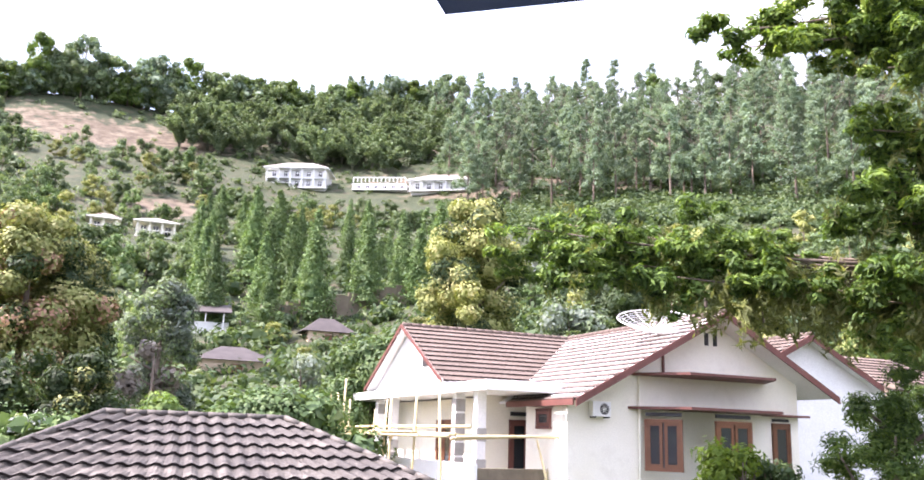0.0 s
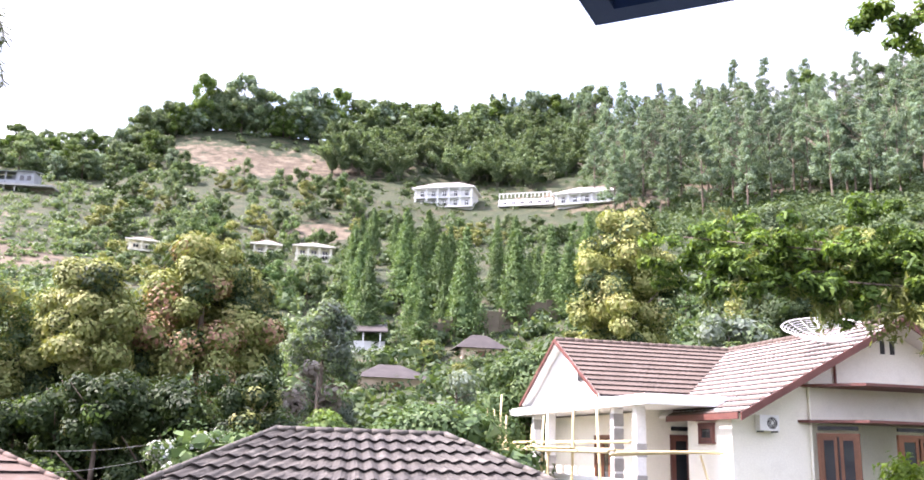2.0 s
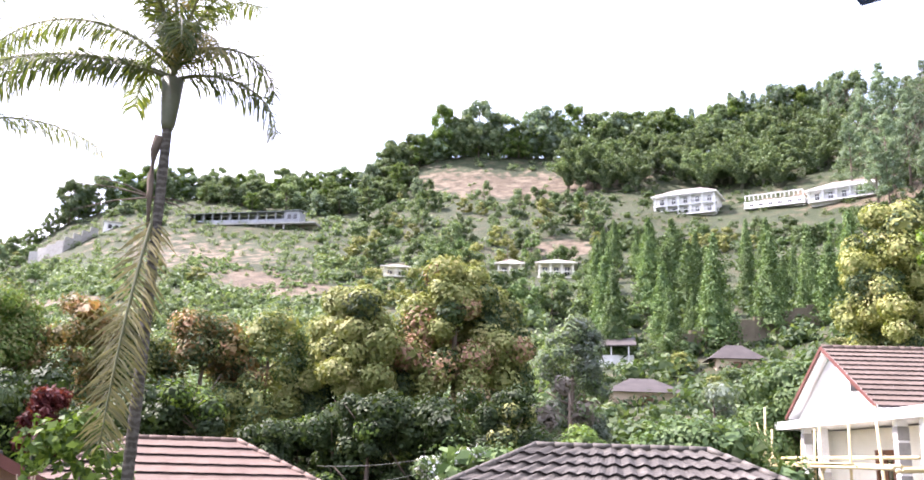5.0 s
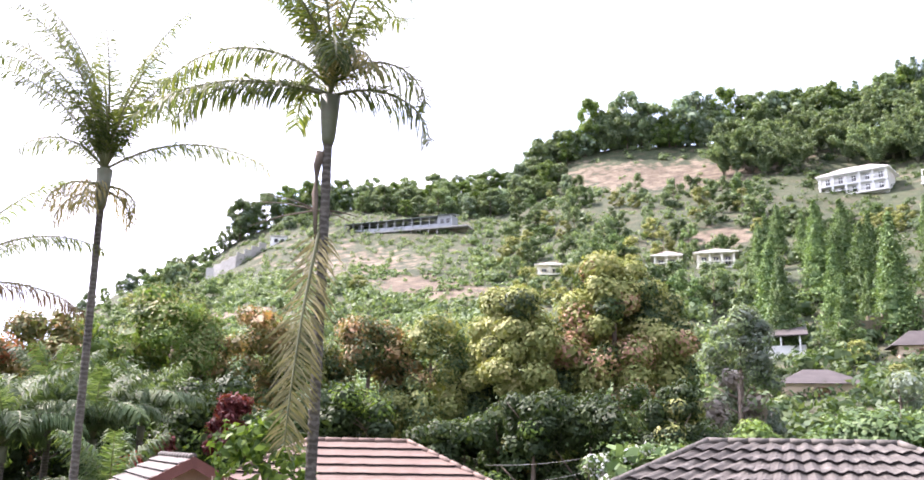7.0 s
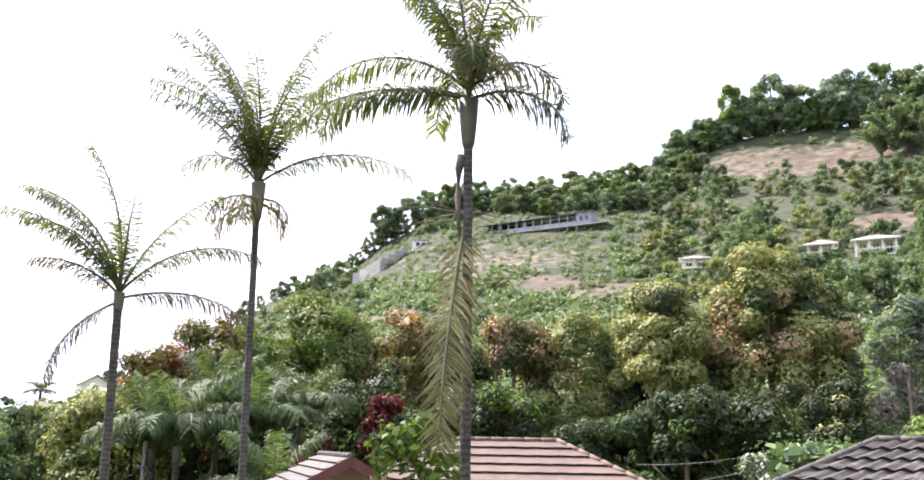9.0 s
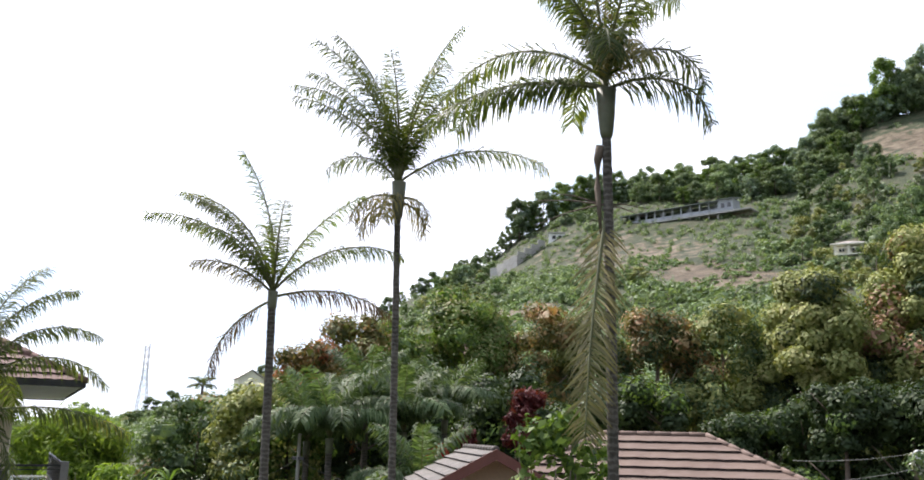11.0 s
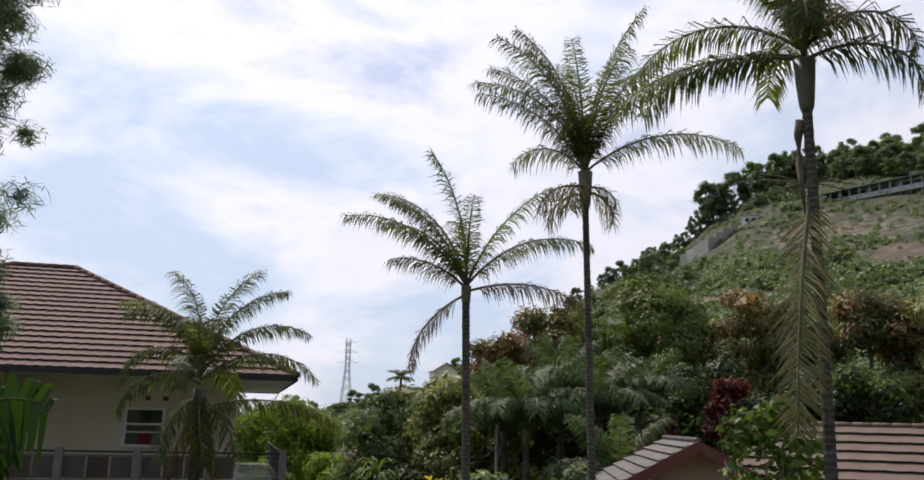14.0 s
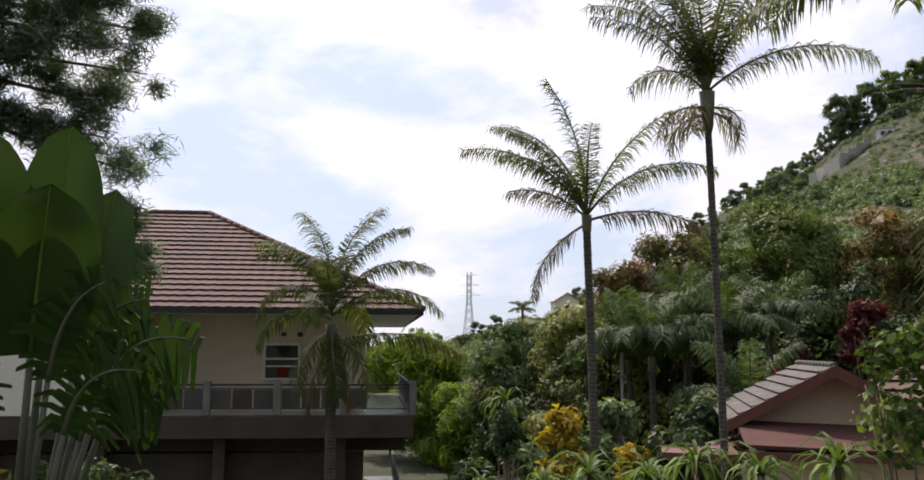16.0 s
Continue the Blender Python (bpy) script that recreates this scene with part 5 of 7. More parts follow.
def balcony_house():
    g = thing("house", pose(-22.95, 6.105, 0, 0, 0, 83), "two-storey beige house with a brown hipped roof and a railed balcony", "house", "houses")
    ground = -0.4
    wl, wr = -19.0, -3.3
    part("wall", box(wl, wr, 1.5, 1.7, 3.75, 6.5), M["beige"], g)
    part("wall", box(wr - 0.2, wr, 1.7, 11.0, 3.75, 6.5), M["beige"], g)
    part("wall", box(wl, wl + 0.2, 1.7, 11.0, 3.75, 6.5), M["beige"], g)
    part("wall", box(wl + 0.2, wr - 0.2, 10.8, 11.0, 3.75, 6.5), M["beige"], g)
    part("wall", box(-19.0, -9.05, -0.05, 0.13, 3.75, 6.45), M["cream"], g, "cream wall of the projecting room")
    part("wall", box(-9.23, -9.05, 0.13, 1.5, 3.75, 6.45), M["cream"], g)
    part("lower_wall", box(wl, wr, 2.6, 2.8, ground, 3.15), M["beige"], g)
    part("lower_wall", box(wr - 0.2, wr, 2.8, 11.0, ground, 3.15), M["beige"], g)
    part("floor_slab", box(wl - 0.3, -2.0, -0.02, 11.5, 3.16, 3.74, bevel=0.02), M["slab_brown"], g, "dark brown edge of the balcony slab")
    part("balcony_floor", box(-9.02, -2.1, 0.12, 1.49, 3.745, 3.77, bevel=0.004), M["deck"], g, "shiny grey tiled balcony floor")
    part("balcony_floor", box(-3.28, -2.1, 1.49, 11.4, 3.745, 3.77, bevel=0.004), M["deck"], g, "shiny grey tiled balcony floor")
    part("lower_deck", box(-9.02, -2.2, 0.3, 11.4, ground, 0.62), M["deck"], g)
    for x in (-15.6, -12.8, -10, -7.0, -3.9):
        part("lower_column", box(x - 0.15, x + 0.15, 0.3, 0.6, ground, 3.16), M["slab_brown"], g)
    part("lower_screen", box(wl, -3.3, 0.7, 0.85, ground, 2.72), M["slab_brown"], g, "brown wall below the balcony")
    part("beam", box(wl, -2.2, 0.9, 1.15, 2.75, 3.15), M["slab_brown"], g)
    part("window", box(-6.05, -5.11, 1.46, 1.52, 4.64, 5.57), M["glass"], g)
    bm = bmesh.new()
    for q in ((-6.09, -6.02, 4.60, 5.61), (-5.14, -5.07, 4.60, 5.61), (-6.09, -5.07, 4.60, 4.66), (-6.09, -5.07, 5.55, 5.61), (-6.09, -5.07, 5.16, 5.21), (-6.09, -5.07, 4.96, 5.0)):
        add_box(bm, q[0], q[1], 1.40, 1.49, q[2], q[3], bevel=0.006)
    part("window_frame", bm, M["plastic"], g, "white louvre window frame")
    part("curtain", box(-5.7, -5.4, 1.44, 1.455, 4.66, 4.95), M["leaf_red"], g)
    for x in (-6.0, -5.55, -5.1):
        part("vent", box(x - 0.07, x + 0.07, 1.47, 1.52, 5.80, 5.92), M["slab_brown"], g)
    # railing
    rail = part("railing", box(-9.0, -2.0, 0.06, 0.12, 4.50, 4.55), M["iron"], g, "dark iron balcony railing with grey panels")
    posts = [-9.0, -7.32, -5.53, -3.82, -2.02]
    for x in posts:
        part("post", box(x - 0.09, x + 0.09, 0.0, 0.18, 3.75, 4.62, bevel=0.012), M["post_grey"], rail)
    for a, b in zip(posts, posts[1:]):
        for z in (3.9, 4.42):
            part("bar", box(a + 0.09, b - 0.09, 0.07, 0.10, z, z + 0.025, bevel=0.0), M["iron"], rail)
        w = (b - a - 0.18) / 3
        for i in ((0,) if b > -3 else (0, 2)):
            part("panel", box(a + 0.11 + w * i, a + 0.07 + w * (i + 1), 0.075, 0.095, 3.93, 4.41, bevel=0.004), M["grey_panel"], rail)
        if b < -3:
            part("panel", box(a + 0.11 + w, a + 0.07 + w * 2, 0.075, 0.095, 3.93, 4.41, bevel=0.004), M["slab_brown"], rail)
    side = part("side_railing", box(-2.05, -1.99, 0.2, 11.3, 4.50, 4.55), M["iron"], g, "dark iron side railing")
    for y in np.arange(0.5, 11.3, 0.42):
        part("slat", box(-2.04, -2.0, y - 0.09, y + 0.09, 3.85, 4.48, bevel=0.0), M["iron"], side)
    part("bottom_bar", box(-2.05, -1.99, 0.2, 11.3, 3.82, 3.86), M["iron"], side)
    low = part("lower_railing", box(-2.25, -2.19, 0.4, 11.3, 1.52, 1.57), M["iron"], g)
    for y in np.arange(0.6, 11.3, 0.42):
        part("slat", box(-2.24, -2.2, y - 0.09, y + 0.09, 0.8, 1.5, bevel=0.0), M["iron"], low)
    # roof
    x0, x1, y0, y1, ze, zr = -19.7, -1.8, -0.15, 12.0, 6.5, 9.88
    rx0, rx1, ym = -10.3, -8.5, 5.9
    roof = part("roof", box(x0, x1, y0, y1, 6.40, 6.46), M["white"], g, "brown tiled hipped roof with white soffits")
    for q in ((x0 - 0.03, x1 + 0.03, y0 - 0.03, y0 + 0.02), (x0 - 0.03, x1 + 0.03, y1 - 0.02, y1 + 0.03), (x0 - 0.03, x0 + 0.02, y0 + 0.02, y1 - 0.02), (x1 - 0.02, x1 + 0.03, y0 + 0.02, y1 - 0.02)):
        part("fascia", box(*q, 6.36, 6.52, bevel=0.0), M["iron"], roof)
    rise = zr - ze
    for yy, dy in ((y0, ym - y0), (y1, ym - y1)):
        kf = math.hypot(dy, rise)
        tiled_slope(roof, (0, yy, ze), (1, 0, 0), (0, dy, rise), kf, (x0, (rx0 - x0) / kf), (x1, (rx1 - x1) / kf), M["tile_brown"], 0.34, 0.3, 0.008)
    for xx, dx in ((x0, rx0 - x0), (x1, rx1 - x1)):
        kb = math.hypot(dx, rise)
        tiled_slope(roof, (xx, 0, ze), (0, 1, 0), (dx, 0, rise), kb, (y0, (ym - y0) / kb), (y1, (ym - y1) / kb), M["tile_brown"], 0.34, 0.3, 0.008)
    ridge_caps(roof, (rx0, ym, zr + 0.02), (rx1, ym, zr + 0.02), M["tile_brown"])
    for xr, xe in ((rx0, x0), (rx1, x1)):
        for ye in (y0, y1):
            ridge_caps(roof, (xr, ym, zr + 0.02), (xe, ye, ze + 0.03), M["tile_brown"])


balcony_house()


def neighbour_house():
    g = thing("house", pose(11.6, 31.5, 0, 0, 0, 25.2), "white house with red tiled gables behind the cream house", "house", "houses")
    zr, s, w, L = 9.35, 0.5, 3.6, 9.0
    k = math.sqrt(1 + s * s)
    part("wall", plate([(-3.2, 0.5, 2.4), (3.2, 0.5, 2.4), (3.2, 0.5, zr - 1.65), (0, 0.5, zr - 0.1), (-3.2, 0.5, zr - 1.65)], -0.18), M["white"], g)
    for x in (-3.2, 3.02):
        part("wall", box(x, x + 0.18, 0.68, L, 2.4, zr - 1.7), M["white"], g)
    roof = part("roof", plate([(-w, 0, zr - w * s - 0.06), (0, 0, zr - 0.06), (0, L, zr - 0.06), (-w, L, zr - w * s - 0.06)], 0.05), M["white"], g)
    part("soffit", plate([(0, 0, zr - 0.06), (w, 0, zr - w * s - 0.06), (w, L, zr - w * s - 0.06), (0, L, zr - 0.06)], 0.05), M["white"], roof)
    for sx in (-1, 1):
        tiled_slope(roof, (sx * w, 0, zr - w * s), (0, 1, 0), (-sx, 0, s), w * k, (0, 0), (L, 0), M["tile_pink"])
        part("barge_board", plate([(0, -0.03, zr + 0.03), (sx * w, -0.03, zr - w * s + 0.03), (sx * w, -0.03, zr - w * s - 0.2), (0, -0.03, zr - 0.2)], 0.04), M["barge"], roof)
    ridge_caps(roof, (0, 0, zr + 0.02), (0, L, zr + 0.02), M["tile_pink"])
    door_or_window(g, "window", -2.2, -1.5, 5.5, 6.7, 0.49, 1)
    part("annex_wall", box(3.2, 9.5, 1.6, 1.8, 2.4, 7.9), M["white"], g)
    tiled_slope(roof, (3.2, 1.2, 7.9), (1, 0, 0), (0, 1, 0.45), 3.4, (0, 0), (6.6, -0.3), M["tile_pink"])


neighbour_house()


def terrace_awning():
    """The corner of the awning over the terrace on which the camera stands."""
    g = thing("awning", pose(-0.25, 4.32, 7.55, 0, 0, -14), "navy canvas awning with a brown timber ceiling", "awning")
    part("border", plate([(0, 0, 0), (5.5, 0, 0), (5.5, -0.13, 0.0), (0.13, -0.13, 0.0)], 0.09), M["navy"], g)
    part("border", plate([(0, 0, 0), (0.13, -0.13, 0), (0.13, -6.3, 0), (0, -6.5, 0)], 0.09), M["navy"], g)
    part("border", plate([(5.5, -0.2, 0), (5.5, -6.3, 0), (5.3, -6.3, 0), (5.3, -0.2, 0)], 0.09), M["navy"], g)
    part("border", plate([(0.2, -6.3, 0), (5.5, -6.3, 0), (5.5, -6.5, 0), (0, -6.5, 0)], 0.09), M["navy"], g)
    part("cover", plate([(0, 0, 0.1), (5.5, 0, 0.1), (5.5, -6.5, 0.1), (0, -6.5, 0.1)], 0.05), M["navy"], g)
    for i in range(14):
        x = 0.14 + i * 0.368
        part("ceiling_board", box(x, x + 0.36, -6.29, -0.14, 0.05, 0.085, bevel=0.006), M["wood"], g)
    part("lip", box(-0.02, 5.52, -0.012, 0.02, -0.035, 0.15, bevel=0.006), M["navy"], g)
    part("lip", box(-0.02, 0.012, -6.5, -0.012, -0.035, 0.15, bevel=0.006), M["navy"], g)
    for x, y in ((5.35, -0.3), (5.35, -6.3), (0.3, -6.3)):
        part("post", box(x - 0.06, x + 0.06, y - 0.06, y + 0.06, -4.2, 0.05), M["iron"], g)


terrace_awning()


# ---- palms ----
def frond_meshes(rng, length, e0, bend, leaf, droop, material, n=44, width=0.034, lift=0.25):
    """Rachis and leaflets of one feather frond that starts at the origin along +x."""
    pts, p, steps = [Vector((0, 0, 0))], Vector((0, 0, 0)), 14
    sway = rng.uniform(-0.4, 0.4) if e0 > -60 else 0.0
    for i in range(steps):
        f = (i + 0.5) / steps
        e = radians(e0 - bend * f ** 1.25)
        p = p + Vector((math.cos(e), sway * f, math.sin(e))) * (length / steps)
        pts.append(p.copy())
    v, fc = tube(pts, [0.024 * (1 - 0.85 * i / steps) + 0.003 for i in range(steps + 1)], 5)
    rachis = mesh_of("rachis", v, fc, M["rib"], True)
    verts, faces = [], []
    for k in range(n):
        f = 0.10 + 0.90 * (k + rng.uniform(-0.3, 0.3)) / n
        i = min(steps - 1, max(0, int(f * steps)))
        base = pts[i].lerp(pts[i + 1], min(1.0, max(0.0, f * steps - i)))
        d = (pts[i + 1] - pts[i]).normalized()
        side = Vector((0, 1, 0))
        up = d.cross(side) * -1
        if up.z < 0:
            up = -up
        ll = leaf * (0.55 + 0.75 * math.sin(math.pi * min(1.0, 0.15 + 0.8 * f))) * rng.uniform(0.8, 1.15)
        for s in (-1, 1):
            if rng.uniform() < 0.08:
                continue
            out = side * s * rng.uniform(0.75, 1.05) + d * rng.uniform(0.45, 0.8) + up * rng.uniform(-0.75, lift + 0.2)
            out.normalize()
            mid = base + out * ll * 0.5 - Vector((0, 0, droop * ll * 0.12))
            tip = mid + (out * (1 - 0.5 * droop) + Vector((0, 0, -droop))).normalized() * ll * 0.5
            w = d.cross(out).cross(out).normalized() * width * 0.5
            q = len(verts)
            verts += [base - w * 0.5, base + w * 0.5, mid + w, mid - w, tip]
            faces += [(q, q + 1, q + 2, q + 3), (q + 3, q + 2, q + 4)]
    return rachis, mesh_of("blade", verts, faces, material)


def palm(name, base, top, radius, sheath, fronds, label, seed, leaf=0.5, width=0.034, ring=0.16, flare=1.2):
    """A ringed trunk from base to top, a green sheath above it, and fronds (heading, rise, bend, length, material, start height, droop)."""
    rng = np.random.default_rng(seed)
    base, top = Vector(base), Vector(top)
    g = thing(name, Matrix.Translation(base), label, "palm", "palms")
    rel = top - base
    n = int(rel.length / (ring / 2))
    pts, rad = [], []
    for i in range(n + 1):
        f = i / n
        bow = math.sin(math.pi * f) * 0.05 * radius * 8
        pts.append(rel * f + Vector((bow, 0, 0)))
        rad.append(radius * (1.12 - 0.16 * f) * (1.0 if i % 2 else 0.93) * float(rng.uniform(0.97, 1.03)))
    v, f = tube(pts, rad, 12)
    part("trunk", mesh_of("trunk", v, f, M["palm_bark"]), None, g, "grey ringed trunk")
    if sheath:
        v, f = tube([rel, rel + Vector((0, 0, sheath * 0.12)), rel + Vector((0, 0, sheath * 0.5)), rel + Vector((0, 0, sheath))], [radius * 1.0, radius * (1 + 0.35 * (flare - 1)), radius * (1 + 0.7 * (flare - 1)), radius * flare], 12)
        part("sheath", mesh_of("sheath", v, f, M["sheath"], True), None, g, "smooth green leaf sheath")
    for h, e0, bend, ln, mat, dz, droop in fronds:
        ra, bl = frond_meshes(rng, ln, e0, bend, leaf, droop, M[mat], int(44 * ln), width * 0.56)
        fr = part("frond", ra, None, g)
        fr.location = rel + Vector((0, 0, sheath + dz))
        fr.rotation_euler = (0, 0, radians(h + 90))
        part("blade", bl, None, fr)
    return g


def ring_fronds(az, n, e0, bend, ln, mat, dz, droop, off=0.0):
    return [(az + off + 360 * i / n, e0, bend, ln, mat, dz, droop) for i in range(n)]


A = 46.8     # the nearest palm: left of it is heading A + 90, right A - 90
palm("tall_palm", (-7.42, 6.86, 3.0), (-7.58, 7.0, 8.92), 0.06, 0.62, [
    (A + 84, 44, 92, 2.45, "frond", 0.12, 0.95), (A + 94, 14, 66, 2.4, "frond", 0.0, 1.0), (A - 84, 62, 150, 1.65, "frond", 0.1, 0.95), (A - 94, 24, 112, 1.6, "frond", 0.0, 0.95), (A + 76, 24, 80, 2.1, "frond", 0.02, 0.95),
    (A + 60, 82, 60, 2.3, "frond", 0.05, 0.8), (A - 50, 80, 70, 2.2, "frond", 0.05, 0.8), (A + 150, 78, 100, 2.1, "frond", 0.05, 0.9), (A - 140, 82, 80, 2.2, "frond", 0.05, 0.8), (A + 10, 84, 40, 2.3, "frond", 0.05, 0.7), (A + 95, 80, 56, 2.3, "frond", 0.05, 0.8), (A - 95, 80, 56, 2.2, "frond", 0.05, 0.8),
    (A + 170, 88, 40, 2.2, "frond_dry", 0.03, 0.8), (A + 20, 55, 110, 2.0, "frond", 0.0, 0.9), (A - 160, 66, 150, 1.3, "frond_dry", 0.0, 0.95), (A + 180, 70, 160, 1.5, "frond", 0.0, 0.95),
    (A + 148, -74, 12, 2.75, "frond_hang", -1.45, 0.35)], "tall palm with arching fronds and one hanging dry frond", 1, 0.37, 0.04, flare=2.1)
old = thing("dry_sheath", Matrix.Translation((-7.62, 6.93, 8.2)), "grey dried leaf base clinging to the palm", "palm debris")
v, f = tube([(0, 0, 0.62), (-0.02, -0.02, 0.45), (-0.02, -0.03, 0.1), (0.02, -0.02, -0.5)], [0.055, 0.05, 0.04, 0.012], 7)
part("husk", mesh_of("husk", v, f, M["bark"], True), None, old)
for a, e, ln in ((A + 95, 8, 0.75), (A + 110, -18, 0.8), (A - 80, 2, 0.55), (A + 80, 24, 0.6), (A - 100, -14, 0.5)):
    h = heading(a)
    v, f = tube([(0, 0, -0.1), h * ln * 0.5 + Vector((0, 0, -0.1 + ln * 0.5 * math.sin(radians(e)))), h * ln + Vector((0, 0, -0.16 + ln * math.sin(radians(e))))], [0.012, 0.008, 0.003], 5)
    part("stalk", mesh_of("stalk", v, f, M["bark"], True), None, old)
A = 61
palm("tall_palm", (-13.3, 7.5, 0.4), (-13.42, 7.42, 9.13), 0.062, 0.7, [
    (A - 90, 40, 80, 2.85, "frond", 0, 0.9), (A + 86, 64, 60, 2.5, "frond", 0, 0.8), (A + 94, 76, 56, 2.9, "frond", 0, 0.7), (A + 88, 60, 124, 1.6, "frond", -0.05, 0.95), (A + 74, 82, 40, 3.2, "frond", 0, 0.7),
    (A + 30, 84, 50, 3.1, "frond", 0, 0.8), (A - 30, 82, 60, 3.0, "frond", 0, 0.8), (A - 78, 80, 60, 2.9, "frond", 0, 0.8), (A - 100, 72, 60, 2.6, "frond", 0, 0.85), (A + 170, 80, 80, 2.7, "frond", 0, 0.8), (A + 125, 80, 66, 3.0, "frond", 0, 0.8), (A - 150, 78, 80, 2.6, "frond", 0, 0.8), (A, 76, 80, 2.6, "frond", 0, 0.8), (A + 92, 86, 44, 3.3, "frond", 0, 0.8), (A + 66, 74, 70, 3.0, "frond", 0, 0.8), (A - 88, 88, 40, 3.1, "frond", 0, 0.8),
    (A + 110, 12, 100, 1.15, "frond_dry", -0.3, 0.9), (A + 80, 0, 90, 1.0, "frond_dry", -0.4, 0.9), (A - 80, -10, 90, 0.85, "frond_dry", -0.35, 0.9), (A - 95, 10, 110, 0.8, "frond_dry", -0.3, 0.9), (A + 150, 5, 100, 1.0, "frond_dry", -0.3, 0.9)], "tall slender palm with a bushy upright crown", 2, 0.40, 0.036, flare=2.1)
A = 69
palm("tall_palm", (-14.2, 5.65, 0.4), (-14.29, 5.54, 7.45), 0.072, 0.3, [
    (A + 90, 58, 62, 2.75, "frond", 0, 0.85), (A + 82, 76, 70, 2.7, "frond", 0, 0.8), (A + 86, 70, 50, 2.4, "frond", 0, 0.8), (A + 70, 90, 34, 2.6, "frond_fresh", 0, 0.5), (A - 86, 70, 44, 2.3, "frond_fresh", 0, 0.6), (A - 94, 52, 76, 2.5, "frond", 0, 0.9), (A + 98, 44, 60, 1.5, "frond_dry", -0.05, 0.9),
    (A - 90, 18, 56, 2.1, "frond_brown", -0.1, 0.95), (A + 95, -28, 58, 1.7, "frond_brown", -0.15, 0.9), (A + 180, 74, 70, 2.0, "frond", 0, 0.8), (A + 110, 64, 76, 2.0, "frond", 0, 0.8), (A + 10, 70, 50, 2.0, "frond", 0, 0.8)], "palm with upswept fronds and a drooping brown frond", 3, 0.36, 0.036, flare=1.25)
A = 85.4
palm("small_palm", (-20.25, 1.75, 0.5), (-20.25, 1.70, 5.55), 0.12, 0.45, [
    (A + 90, 60, 160, 2.4, "frond", 0.3, 0.8), (A + 80, 80, 100, 2.3, "frond", 0.4, 0.7), (A + 40, 86, 60, 2.7, "frond", 0.5, 0.7), (A - 40, 84, 50, 2.7, "frond", 0.5, 0.7), (A + 90, 78, 90, 2.6, "frond", 0.4, 0.8), (A - 88, 78, 70, 2.8, "frond", 0.4, 0.8), (A + 100, 30, 120, 2.2, "frond", 0.1, 0.9), (A + 160, 50, 130, 2.2, "frond", 0.2, 0.9), (A - 20, 40, 130, 2.2, "frond", 0.2, 0.9), (A - 90, 64, 90, 2.8, "frond", 0.3, 0.8), (A - 85, 44, 95, 2.9, "frond", 0.2, 0.9),
    (A - 95, 16, 48, 3.1, "frond", -0.4, 0.95), (A + 170, 70, 90, 2.2, "frond", 0.3, 0.8), (A - 10, 74, 80, 2.4, "frond", 0.3, 0.8), (A + 120, -30, 55, 1.8, "frond", -0.1, 0.9), (A - 120, -35, 50, 1.8, "frond", -0.1, 0.9), (A + 180, -50, 35, 1.7, "frond", -0.1, 0.9), (A + 95, -60, 25, 1.7, "frond_brown", -0.4, 0.9), (A - 90, -62, 22, 1.6, "frond_brown", -0.4, 0.9)],
     "shaggy palm in front of the balcony", 4, 0.42, 0.05)
for i, (az, d, top, n) in enumerate([(57.6, 27, 6.3, 9), (60.2, 25, 5.9, 9), (62.6, 27, 6.6, 9), (64.8, 24, 5.7, 9), (59.0, 22, 4.3, 8), (66.2, 26, 5.6, 8)]):
    p = heading(az) * d
    palm("areca_palm", (p.x, p.y, 0.3), (p.x, p.y, top - 0.8), 0.09, 0.4, ring_fronds(az, n, 74 - 3 * i, 120, 2.3, "leaf_dark", 0, 0.8, 13 * i) + ring_fronds(az, 5, 84, 60, 2.2, "leaf_dark", 0, 0.7, 31 * i), "bushy feather palm among the valley trees", 50 + i, 0.5, 0.06)
p = heading(72.9) * 90
palm("far_palm", (p.x, p.y, 2), (p.x, p.y, 9.6), 0.14, 0.2, ring_fronds(10, 7, 62, 80, 1.7, "frond", 0, 0.5) + ring_fronds(30, 6, 20, 70, 1.6, "frond", 0, 0.5), "distant palm above the treetops", 60, 0.34, 0.06)


# ---- near plants ----
def at_eye(az, el, d):
    p = heading(az) * d
    return Vector((p.x, p.y, EYE + d * math.tan(radians(el))))


